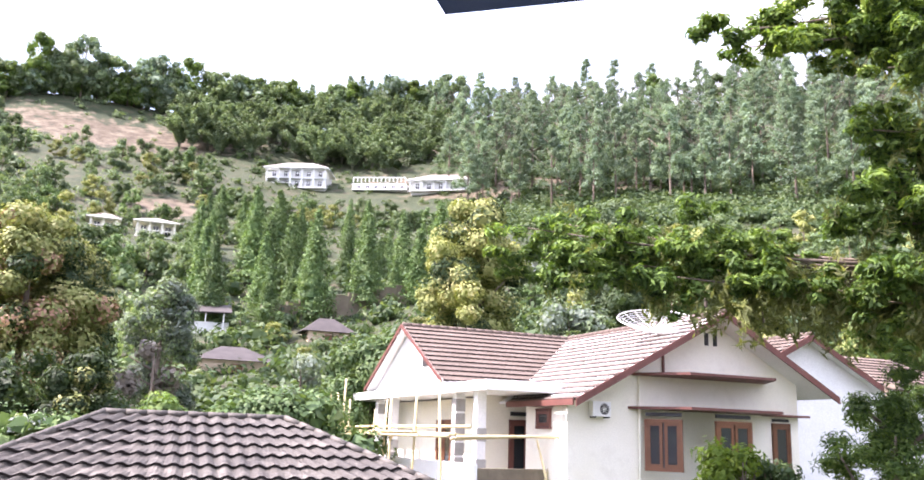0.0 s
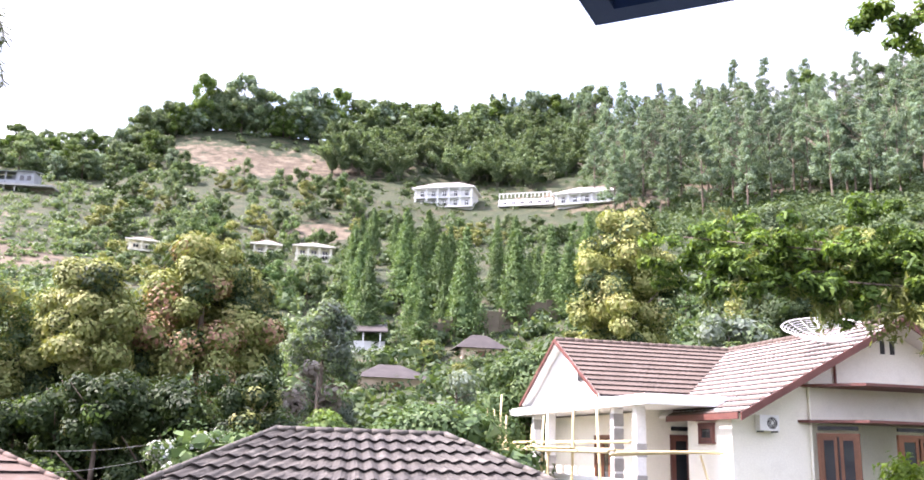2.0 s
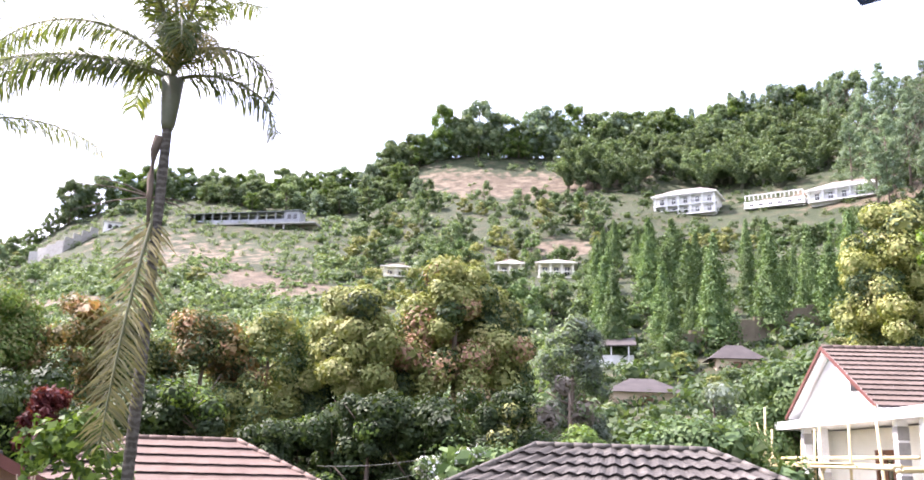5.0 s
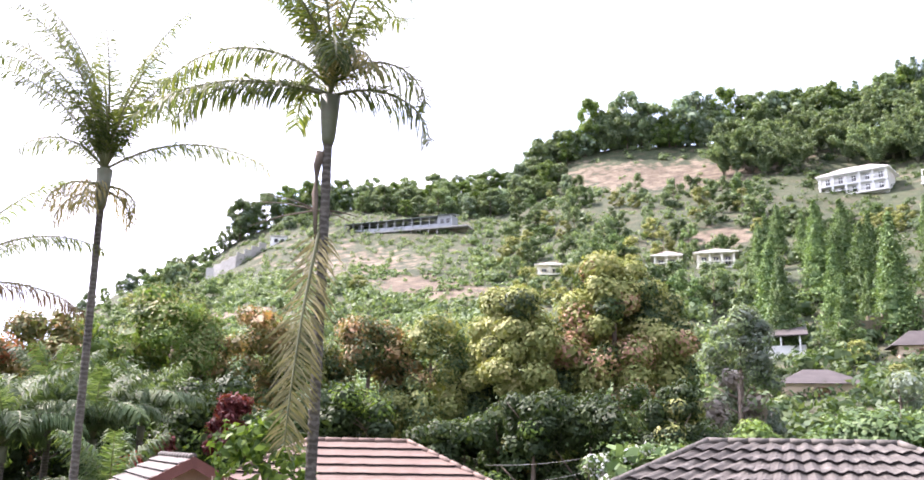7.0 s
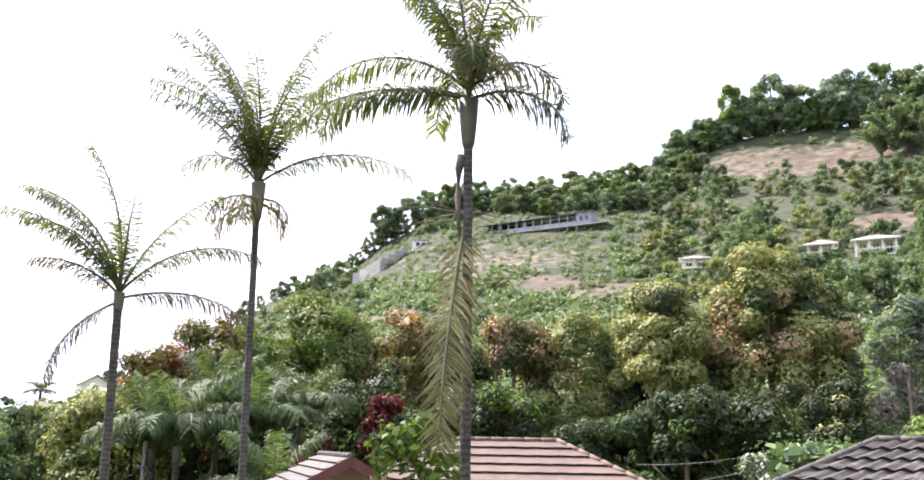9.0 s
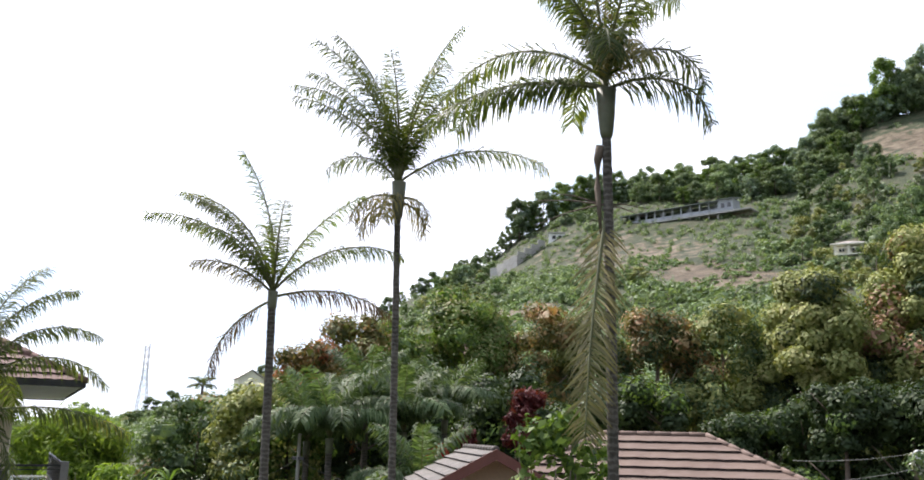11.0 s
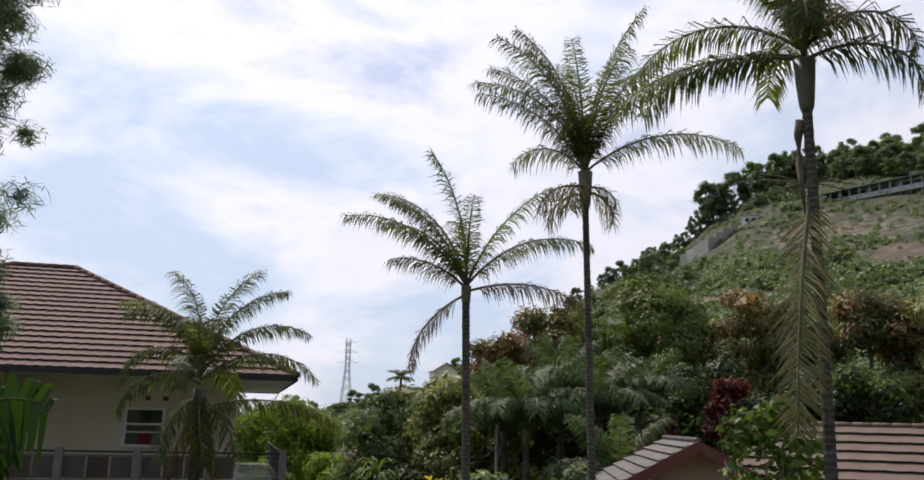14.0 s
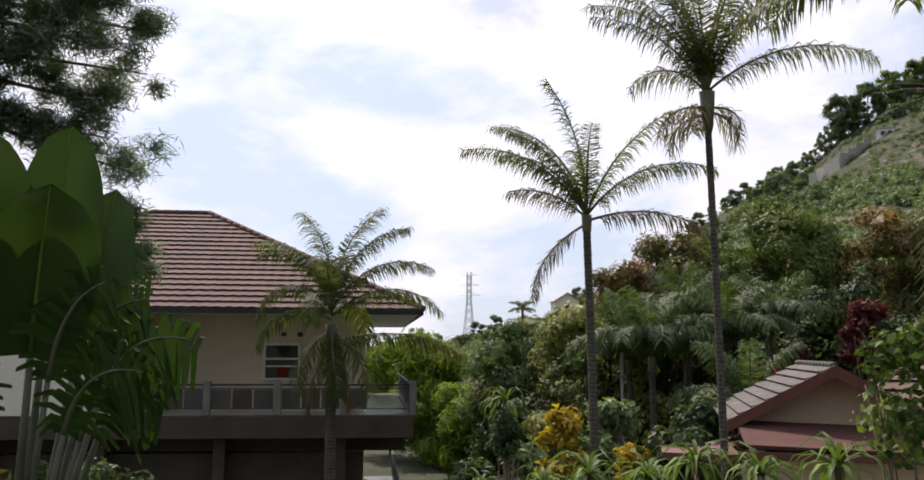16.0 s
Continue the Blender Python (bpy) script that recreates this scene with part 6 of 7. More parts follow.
def needle_tree(name, foot, top_z, branches, material, label, seed, needle=0.15, per=300, r0=0.16, clump_r=0.42, thin=0.28, dense=True):
    """A trunk with long boughs, each hung with sprays: branches are (start z, tip, clump radius, sag)."""
    rng = np.random.default_rng(seed)
    foot = Vector(foot)
    g = thing(name, Matrix.Translation(foot), label, "tree")
    v, f = tube([(0, 0, -0.3), (0.05, 0, (top_z - foot.z) * 0.5), (0, 0.06, top_z - foot.z)], [r0 * 1.2, r0, r0 * 0.3], 10)
    part("trunk", mesh_of("trunk", v, f, M["bark"], True), None, g)
    for z, tip, cr, sag in branches:
        a, b = Vector((0, 0, z - foot.z)), Vector(tip) - foot
        ln = (b - a).length
        pts = [a.lerp(b, t) - Vector((0, 0, sag * math.sin(math.pi * t))) for t in np.linspace(0, 1, 7)]
        v, f = tube(pts, [0.055 * (1 - 0.8 * k / 6) for k in range(7)], 6)
        bough = part("bough", mesh_of("bough", v, f, M["bark"], True), None, g)
        groups = []
        n = max(3, int(ln / (cr * (0.66 if dense else 0.5))))
        for k in range(n):
            t = 0.18 + 0.82 * (k + 0.5) / n
            i = min(5, int(t * 6))
            c = pts[i].lerp(pts[i + 1], t * 6 - i)
            for _ in range(2):
                cc = np.array(c) + rng.normal(0, cr * (0.66 if dense else 0.5), 3) * np.array([1, 1, 0.7])
                q = cr * rng.uniform(0.45, 0.75)
                p, o = clump(rng, cc, q, per, 0.7, 0.5 if dense else 0.15)
                if dense:
                    groups.append(core(cc, q * 0.55, 0.65))
                groups.append(leaves(rng, p, o + np.array([0, 0, 0.8]), needle, needle * thin, 0.5, -0.5))
        part("spray", leaf_mesh("spray", groups, material), None, bough)
    return g


def cedar(name, foot, top_z, boughs, label, seed, r0=0.17):
    """A trunk whose boughs carry flat pads of bright tufts over inner leaves darkened to paint their shade, and hanging
    sprays: boughs are (start z, tip, start of the foliage, pads, pad radius, hanging sprays).
    """
    rng = np.random.default_rng(seed)
    foot = Vector(foot)
    g = thing(name, Matrix.Translation(foot), label, "tree")
    v, f = tube([(0, 0, -0.3), (0.05, 0, (top_z - foot.z) * 0.5), (0, 0.06, top_z - foot.z)], [r0 * 1.2, r0, r0 * 0.3], 10)
    part("trunk", mesh_of("trunk", v, f, M["bark"], True), None, g)
    for z, tip, t0, pads, pr, hang in boughs:
        a, b = Vector((0, 0, z - foot.z)), Vector(tip) - foot
        pts = [a.lerp(b, t) + Vector((0, 0, -0.15 * math.sin(math.pi * t))) for t in np.linspace(0, 1, 7)]
        v, f = tube(pts, [0.034 * (1 - 0.8 * k / 6) for k in range(7)], 6)
        bough = part("bough", mesh_of("bough", v, f, M["bark"], True), None, g)

        def on(t):
            i = min(5, int(t * 6))
            return np.array(pts[i].lerp(pts[i + 1], t * 6 - i))

        tufts, inner, sprays = [], [], []
        for k in range(pads):
            c = on(t0 + (1 - t0) * (k + 1) / pads) + rng.normal(0, 1, 3) * np.array([pr, pr, pr * 0.45]) * (0.2 + 0.8 * (k < pads - 1))
            for _ in range(5):
                q = pr * rng.uniform(0.34, 0.62)
                cc = c + rng.normal(0, 1, 3) * np.array([pr * 0.55, pr * 0.55, pr * 0.26])
                p, o = clump(rng, cc, q, 74, 0.62, 0.55)
                up = p[:, 2] > cc[2] - q * 0.25
                o = o + np.array([0, 0, 0.5])
                tufts.append(leaves(rng, p[up], o[up], 0.105, 0.036, 0.45, -0.6))
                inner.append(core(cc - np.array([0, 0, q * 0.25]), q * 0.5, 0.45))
                tufts.append(leaves(rng, p[~up], o[~up], 0.12, 0.04, 0.7, 0.5))
        for k in range(hang):
            c = on(rng.uniform(t0, 1.0)) + rng.normal(0, 0.16, 3)
            ln = rng.uniform(0.25, 0.6)
            side = rng.normal(0, 0.22, 2)
            t = rng.uniform(0, 1, 42)[:, None]
            line_ = c + np.concatenate([side[0] * t, side[1] * t, -ln * t ** 1.2], 1) + rng.normal(0, 0.03, (42, 3))
            sprays.append(leaves(rng, line_, rng.normal(0, 1, (42, 3)), 0.15, 0.03, 0.3, 1.4))
        if tufts:
            part("tuft", leaf_mesh("tuft", tufts, M["leaf_cedar"]), None, bough)
            # inner leaves coloured near black for the shade under the tufts
            tagged(part("inner_foliage", leaf_mesh("inner_foliage", inner, M["leaf_shade"]), None, bough), kind="stuff")
        if sprays:
            tagged(part("spray", leaf_mesh("spray", sprays, M["leaf_olive"]), None, bough), kind="stuff")
    return g


p = at_eye(-31.5, 0, 12.5)
p.z = ground_z(-31.5, 12.5)
LOBE = [(-2.6, 13.3), (-2.9, 11.5), (-5.0, 13.6), (-5.2, 10.2), (-6.6, 12.2), (-7.7, 10.9), (-8.9, 12.4), (-9.8, 10.4)]
HANG = [(-12.0, 10.2), (-14.5, 10.6), (-17.5, 11.6), (-20.8, 11.2), (-15.8, 10.0), (-18.2, 9.4), (-21.0, 9.8), (-22.0, 8.4)]
MASS = [(-23.9, 18.4), (-22.8, 15.0), (-23.1, 13.2), (-24.6, 16.2), (-23.6, 10.6), (-22.9, 8.6), (-24.6, 7.4), (-25.6, 12.0), (-26.2, 14.4), (-26.3, 18.0), (-26.6, 10.0)]
HIGH = [(-15.4, 25.0), (-16.6, 24.0), (-18.2, 24.7), (-19.6, 23.9), (-21.3, 24.2), (-22.5, 22.8), (-25.0, 21.8), (-26.7, 24.4), (-19.6, 26.6), (-22.6, 27.2), (-25.2, 24.8), (-24.0, 26.0)]
cedar("cedar_tree", p, 15.5,
      [(7.6, at_eye(a, e, 11.9 + 0.25 * (i % 3)), 0.6, 6, 0.30, 5) for i, (a, e) in enumerate(LOBE)]
      + [(7.4, at_eye(a, e, 11.4 + 0.25 * (i % 4)), 0.3, 4, 0.24, 22) for i, (a, e) in enumerate(HANG)]
      + [(5.4 + 12 * math.tan(radians(e + 1)), at_eye(a, e, 11.2 + 0.3 * (i % 4)), 0.1, 6, 0.30, 4) for i, (a, e) in enumerate(MASS)]
      + [(5.4 + 12 * math.tan(radians(e + 2)), at_eye(a, e, 10.8 + 0.3 * (i % 3)), 0.15, 7, 0.28, 2) for i, (a, e) in enumerate(HIGH)],
      "large spreading cedar with bright green tufts over shade-darkened inner leaves", 5)
p = at_eye(-23.8, 0, 13.2)
p.z = ground_z(-23.8, 13.2)
needle_tree("young_cedar", p, 6.3, [(4.0 + 0.32 * i, at_eye(-24.2 + 3.2 * math.cos(i * 2.4) * (1 - i * 0.08), -0.2 + i * 0.5, 13.2 + math.sin(i * 2.4) * 0.8), 0.4, 0.0) for i in range(8)], M["leaf_cedar"], "dense young cedar beside the house", 6, 0.09, 300, 0.07, thin=0.24)


def shrub(name, az, el, d, width, material, label, seed, leaf=0.12, count=2600, foot=None, category="shrub", aspect=0.45, blobs=16, extra=None):
    """A bush whose top lies at that height above eye level."""
    rng = np.random.default_rng(seed)
    z0 = ground_z(az, d) if foot is None else foot
    h = EYE + d * math.tan(radians(el)) - z0
    p0 = heading(az) * d
    g = thing(name, Matrix.Translation((p0.x, p0.y, z0)), label, category)
    verts, faces = [], []
    for k in range(7):
        a = rng.uniform(0, 6.28)
        rr = width * 0.32 * rng.uniform(0.3, 1)
        v, f = tube([(0, 0, -0.2), (math.cos(a) * rr * 0.4, math.sin(a) * rr * 0.4, h * 0.5), (math.cos(a) * rr, math.sin(a) * rr, h * 0.85)], [0.03, 0.022, 0.008], 5)
        o = len(verts)
        verts += v
        faces += [tuple(q + o for q in x) for x in f]
    tagged(part("stem", mesh_of("stem", verts, faces, M["bark"], True), None, g), kind="stuff")
    ga, gb = [], []
    for b in range(blobs):
        a, t = rng.uniform(0, 6.28), rng.uniform(0, 1)
        rr = width * 0.5 * math.sqrt(rng.uniform(0, 1)) * (1 - 0.5 * t)
        c = (math.cos(a) * rr * 0.75, math.sin(a) * rr * 0.75, max(h * 0.2, h - width * 0.16 - (1 - t) ** 1.6 * min(h * 0.7, width * 0.9)))
        flower = extra and rng.uniform() < extra[1]
        p, o = clump(rng, c, width * rng.uniform(0.14, 0.22) * (0.5 if flower else 1.0), count // blobs, 0.85, 0.4)
        if aspect < 0.5 and leaf < 0.25:
            ga.append(core(c, width * 0.09, 0.85))
        (gb if flower else ga).append(leaves(rng, p, o, leaf, leaf * aspect, 0.5, 0.4))
    part("foliage", leaf_mesh("foliage", ga, material), None, g)
    if gb:
        tagged(part("blossom", leaf_mesh("blossom", gb, extra[0]), None, g, extra[2]), kind="stuff")
    return g


shrub("garden_bush", -15.4, 0.55, 13, 1.6, M["leaf_lime"], "clipped bright green bush below the bay window", 70, 0.09, 4200)
shrub("garden_bush", -17.6, -0.4, 13.4, 1.3, M["leaf_dark"], "low green bush below the bay window", 71, 0.09, 2600)
shrub("flowering_shrub", 26.2, 1.5, 18, 3.2, M["leaf_cone"], "green shrub covered with white blossom", 72, 0.10, 5200, blobs=60, extra=(M["petal_white"], 0.72, "clusters of white blossom"))
shrub("flowering_shrub", 28.6, 0.5, 18, 2.0, M["leaf_cone"], "green shrub with some white blossom", 73, 0.10, 3600, blobs=44, extra=(M["petal_white"], 0.6, "clusters of white blossom"))
shrub("broadleaf_shrub", 50.7, 2.3, 10.6, 1.35, M["leaf_cedar"], "small tree with large glossy leaves by the palm", 74, 0.125, 1000, category="small tree", aspect=0.55, blobs=20)
shrub("broadleaf_shrub", 48.6, 0.2, 10.9, 0.9, M["leaf_cedar"], "leafy shrub with large glossy leaves", 75, 0.12, 420, category="small tree", aspect=0.55, blobs=10)
shrub("red_cordyline", 52.4, 3.2, 25, 1.5, M["leaf_maroon"], "maroon-leaved shrub among the palms", 76, 0.2, 2600, aspect=0.3, blobs=30)
shrub("red_cordyline", 57.6, -0.4, 24, 1.2, M["leaf_red"], "red-leaved shrub among the palms", 77, 0.24, 1100, aspect=0.3)
shrub("red_cordyline", 56.2, 0.6, 25, 1.0, M["leaf_maroon"], "maroon-leaved shrub among the palms", 78, 0.24, 1100, aspect=0.3)
shrub("croton_bush", 70.6, -3.4, 19, 1.3, M["leaf_yellow"], "orange-yellow croton bush in the garden", 79, 0.2, 900)
shrub("croton_bush", 66.0, -5.6, 17, 1.1, M["leaf_yellow"], "orange-yellow croton bush in the garden", 80, 0.2, 700)
shrub("croton_bush", 65.2, -6.6, 14, 1.0, M["leaf_lime"], "lime-yellow bush in the garden", 81, 0.16, 900)
for i, (az, el, d, w, k) in enumerate([(72.5, -5.2, 20, 2.4, "leaf_green"), (76.2, -6.6, 21, 1.8, "leaf_dark"), (68.4, -5.0, 20, 2.0, "leaf_dark"), (67.2, -2.6, 21, 2.2, "leaf_green"), (63.2, -4.2, 17, 2.0, "leaf_dark"), (61.6, -2.4, 20, 2.4, "leaf_dark"), (69.4, -7.2, 15, 1.6, "leaf_green"), (71.8, -7.4, 16, 1.5, "leaf_lime")]):
    shrub("garden_bush", az, el, d, w, M[k], "leafy bush in the garden below the palms", 90 + i, 0.2, 1600)
shrub("red_flower_bush", 101.6, -5.9, 9, 0.8, M["leaf_green"], "green shrub with pink-red flowers", 83, 0.1, 900, extra=(M["leaf_red"], 0.55, "pink-red flower heads"))
shrub("garden_bush", 104.6, -5.6, 8.5, 1.2, M["leaf_yellow"], "pale variegated shrub under the fan of leaves", 84, 0.12, 900)
shrub("garden_bush", 98.2, -6.0, 14, 2.0, M["leaf_dark"], "dark green bush below the balcony", 85, 0.14, 1800)


def rosette(az, el, d, spread, n, label, seed, material="leaf_cedar", stem=True, foot=None):
    """A dracaena: sword leaves in a tuft on a stem."""
    rng = np.random.default_rng(seed)
    p0 = at_eye(az, el, d)
    z0 = ground_z(az, d) if foot is None else foot
    g = thing("dracaena", Matrix.Translation((p0.x, p0.y, z0)), label, "plant")
    v, f = tube([(0, 0, -0.1), (0.02, 0.02, (p0.z - z0) * 0.5), (0, 0, p0.z - z0)], [0.05, 0.04, 0.035], 7)
    part("stem", mesh_of("stem", v, f, M["bark"], True), None, g)
    for k in range(n):
        a, e = rng.uniform(0, 6.28), radians(rng.uniform(-10, 80))
        verts, faces = [], []
        ln = spread * rng.uniform(0.7, 1.1)
        w = spread * 0.10
        for i, t in enumerate(np.linspace(0, 1, 5)):
            ee = e - 1.0 * t * t
            r = ln * t
            c = Vector((math.cos(a) * r * math.cos(ee), math.sin(a) * r * math.cos(ee), r * math.sin(ee)))
            s = Vector((-math.sin(a), math.cos(a), 0)) * w * (0.5 + 0.9 * t if t < 0.5 else 1.9 * (1.0 - t) + 0.02)
            verts += [c - s * 0.5, c + Vector((0, 0, -0.12 * w)), c + s * 0.5]
            if i:
                q = (i - 1) * 3
                faces += [(q, q + 1, q + 4, q + 3), (q + 1, q + 2, q + 5, q + 4)]
        lf = part("leaf", mesh_of("leaf", verts, faces, M[material], True), None, g)
        lf.location = (0, 0, p0.z - z0)


for i, (az, el, d, sp) in enumerate([(74.0, -3.2, 15, 0.55), (54.8, -6.4, 8.6, 0.5), (59.0, -7.0, 8.6, 0.45), (62.6, -6.6, 9.2, 0.5), (65.4, -7.6, 10, 0.5), (69.0, -7.4, 10, 0.5), (71.8, -8.2, 10, 0.45), (75.6, -8.4, 11, 0.4)]):
    rosette(az, el, d, sp, 34, "green dracaena tuft in the garden", 100 + i)
# clipped column under the first tuft
shrub("topiary", 74.0, -3.6, 15, 0.75, M["leaf_dark"], "clipped dark green column of foliage", 110, 0.08, 5200, blobs=26)
# weeping bamboo beside the balcony
for i, (az, el, d, w) in enumerate([(79.6, 1.5, 41, 4.8), (78.0, 0.5, 40, 4.6), (81.4, 1.0, 42, 4.4), (79.2, -1.6, 38.5, 4.2), (77.0, -2.0, 38, 3.4), (76.4, -3.0, 36.5, 3.0)]):
    shrub("garden_bamboo", az, el, d, w, M["leaf_lime"], "lime-green weeping bamboo beside the balcony", 120 + i, 0.34, 8000, category="bamboo", aspect=0.2, blobs=34)



def traveller_palm(seed=9):
    """A fan of long stalked paddle leaves."""
    rng = np.random.default_rng(seed)
    p0 = heading(102.4) * 8.0
    z0 = ground_z(102.4, 8.0)
    g = thing("traveller_palm", Matrix.Translation((p0.x, p0.y, z0)), "traveller palm with huge green paddle leaves and split lower ones", "palm", "palms")
    right, away = heading(14.2), heading(104.2)

    def paddle(lean, stalk, ln, wd, toward=0.0, curl=0.5):
        d0 = (right * math.sin(radians(lean)) + away * toward + Vector((0, 0, math.cos(radians(lean))))).normalized()
        pts = [d0 * (stalk * t) for t in np.linspace(0, 1, 5)]
        v, f = tube(pts, [0.06, 0.05, 0.04, 0.032, 0.026], 7)
        st = part("stalk", mesh_of("stalk", v, f, M["sheath"], True), None, g)
        across = d0.cross(away).normalized()
        verts, faces = [], []
        n = 15
        sag = (right * math.copysign(1, lean) * 0.35 + Vector((0, 0, -1))) * curl
        prev = None
        for i in range(n + 1):
            t = i / n
            c = d0 * (stalk + ln * t) + sag * (t * t * ln * 0.45)
            w = wd * 0.5 * (math.sin(math.pi * min(1, 0.06 + 0.94 * t)) ** 0.45) * (1.0 if t < 0.97 else 0.35)
            q = len(verts)
            for s in (-1, 1):
                e = across * s * w + away * (-0.22 * w) + Vector((0, 0, -0.10 * w)) + away * float(rng.normal(0, 0.012))
                verts += [c, c + e * 0.5, c + e - d0 * 0.02 * float(rng.uniform(0, 1))]
            if prev is not None:
                for s in (0, 3):
                    faces += [(prev + s, q + s, q + s + 1, prev + s + 1), (prev + s + 1, q + s + 1, q + s + 2, prev + s + 2)]
            prev = q
        part("paddle", mesh_of("paddle", verts, faces, M["paddle"], True), None, st)
        mid = [d0 * (stalk + ln * t) + sag * (t * t * ln * 0.45) - away * 0.012 for t in np.linspace(0, 0.98, 9)]
        v, f = tube(mid, [0.022 * (1 - 0.8 * k / 8) for k in range(9)], 5)
        st_rib = mesh_of("midrib", v, f, M["leaf_lime"], True)
        part("midrib", st_rib, None, st)

    def torn(lean, stalk, ln, wd, toward=0.0, curl=1.2):
        """A wind-torn leaf: straps hanging off an arching midrib."""
        d0 = (right * math.sin(radians(lean)) + away * toward + Vector((0, 0, math.cos(radians(lean))))).normalized()
        v, f = tube([d0 * (stalk * t) for t in np.linspace(0, 1, 5)], [0.05, 0.042, 0.034, 0.028, 0.022], 7)
        st = part("stalk", mesh_of("stalk", v, f, M["sheath"], True), None, g)
        sag = (right * math.copysign(1, lean) * 0.5 + Vector((0, 0, -1))) * curl
        rib = [d0 * (stalk + ln * t) + sag * (t * t * ln * 0.45) for t in np.linspace(0, 1, 19)]
        v, f = tube(rib, [0.02 * (1 - 0.8 * k / 18) + 0.002 for k in range(19)], 5)
        part("midrib", mesh_of("midrib", v, f, M["sheath"], True), None, st)
        verts, faces = [], []
        for k in range(18):
            a, b2 = rib[k], rib[k + 1]
            d = (b2 - a).normalized()
            side = d.cross(away).normalized()
            for sg in (-1, 1):
                if rng.uniform() < 0.08:
                    continue
                reach = wd * 0.5 * math.sin(math.pi * (0.12 + 0.8 * k / 18)) ** 0.5 * float(rng.uniform(0.75, 1.15))
                out = (side * sg + d * float(rng.uniform(0.1, 0.5)) + away * float(rng.normal(0, 0.22))).normalized()
                m1 = a + out * reach * 0.55
                tip = a + out * reach + Vector((0, 0, -reach * float(rng.uniform(0.15, 0.6))))
                w = d * (b2 - a).length * 0.46
                q = len(verts)
                verts += [a, b2, m1 + w * 1.9, m1, tip + w * 1.1, tip]
                faces += [(q, q + 1, q + 2, q + 3), (q + 3, q + 2, q + 4, q + 5)]
        part("paddle", mesh_of("paddle", verts, faces, M["paddle"]), None, st)

    paddle(-4.5, 3.1, 1.55, 0.72, 0.05, curl=0.1)
    paddle(3, 3.0, 1.8, 0.7, 0.1, curl=0.05)
    paddle(9, 2.85, 1.7, 0.6, 0.24, curl=0.1)
    torn(12, 2.85, 1.35, 0.6, 0.3, 0.2)
    paddle(1, 2.75, 1.4, 0.85, -0.1, curl=0.15)
    paddle(-9, 2.9, 1.6, 0.8, -0.05, curl=0.2)
    paddle(-16, 3.1, 1.7, 0.75, 0.1, curl=0.3)
    paddle(-26, 2.8, 1.6, 0.65, 0.0)
    torn(4, 2.55, 1.3, 0.75, -0.12, 0.9)
    torn(9, 2.6, 1.25, 0.8, -0.02, 1.1)
    torn(13, 2.45, 1.25, 0.8, -0.12, 1.3)
    torn(16, 2.55, 1.1, 0.75, 0.06, 1.5)
    torn(8, 2.2, 1.2, 0.8, -0.2, 1.3)
    torn(12, 2.1, 1.1, 0.75, -0.05, 1.6)
    torn(-8, 2.3, 1.2, 0.7, -0.2, 1.2)


traveller_palm()

# the pine beside the terrace
p = at_eye(113, 0, 14)
p.z = ground_z(113, 14)
needle_tree("pine_by_terrace", p, 16.5, [(9.0, at_eye(97.4, 10.6, 13.6), 0.5, 0.0), (10.2, at_eye(98.4, 17.8, 13.4), 0.6, 0.0), (10.8, at_eye(98.0, 20.4, 13.2), 0.6, 0.0), (11.2, at_eye(98.8, 23.0, 13.4), 0.6, 0.0), (12.6, at_eye(97.2, 25.6, 13.8), 0.6, 0.0), (13.4, at_eye(98.2, 29.4, 13.8), 0.6, 0.0), (7.4, at_eye(97.6, 6.4, 12.8), 0.5, 0.0), (7.2, at_eye(98.4, 4.6, 12.8), 0.5, 0.0), (9.6, at_eye(97.0, 16.6, 14), 0.6, 0.0), (10.6, at_eye(97.4, 21.6, 14), 0.62, 0.0), (11.4, at_eye(99.8, 25, 14.5), 0.62, 0.0), (12.4, at_eye(101.3, 29, 14), 0.6, 0.0), (8.8, at_eye(99.0, 12.6, 13.5), 0.45, 0.0), (13.6, at_eye(103.8, 32, 14), 0.6, 0.0), (10.0, at_eye(103.3, 18.5, 13), 0.6, 0.0), (11.6, at_eye(104.8, 23, 13), 0.65, 0.0), (10.4, at_eye(96.4, 19, 14.2), 0.55, 0.0), (9.4, at_eye(98.2, 14.4, 14), 0.5, 0.0), (11.2, at_eye(96.8, 23.6, 14.2), 0.55, 0.0), (12.0, at_eye(98.4, 27, 14.2), 0.55, 0.0),
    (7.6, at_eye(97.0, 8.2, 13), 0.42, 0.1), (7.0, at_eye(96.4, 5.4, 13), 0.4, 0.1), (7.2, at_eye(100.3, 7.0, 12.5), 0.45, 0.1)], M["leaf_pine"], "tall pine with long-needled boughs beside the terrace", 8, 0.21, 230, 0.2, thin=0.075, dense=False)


# ---- buildings on the hill ----
def hill_place(az, el, dz=0.0, turn=0.0):
    d = on_hill(az, el)
    p = heading(az) * d
    return d, Matrix.Translation((p.x, p.y, EYE + d * math.tan(radians(el)) + dz)) @ pose(0, 0, 0, 0, 0, az + turn)


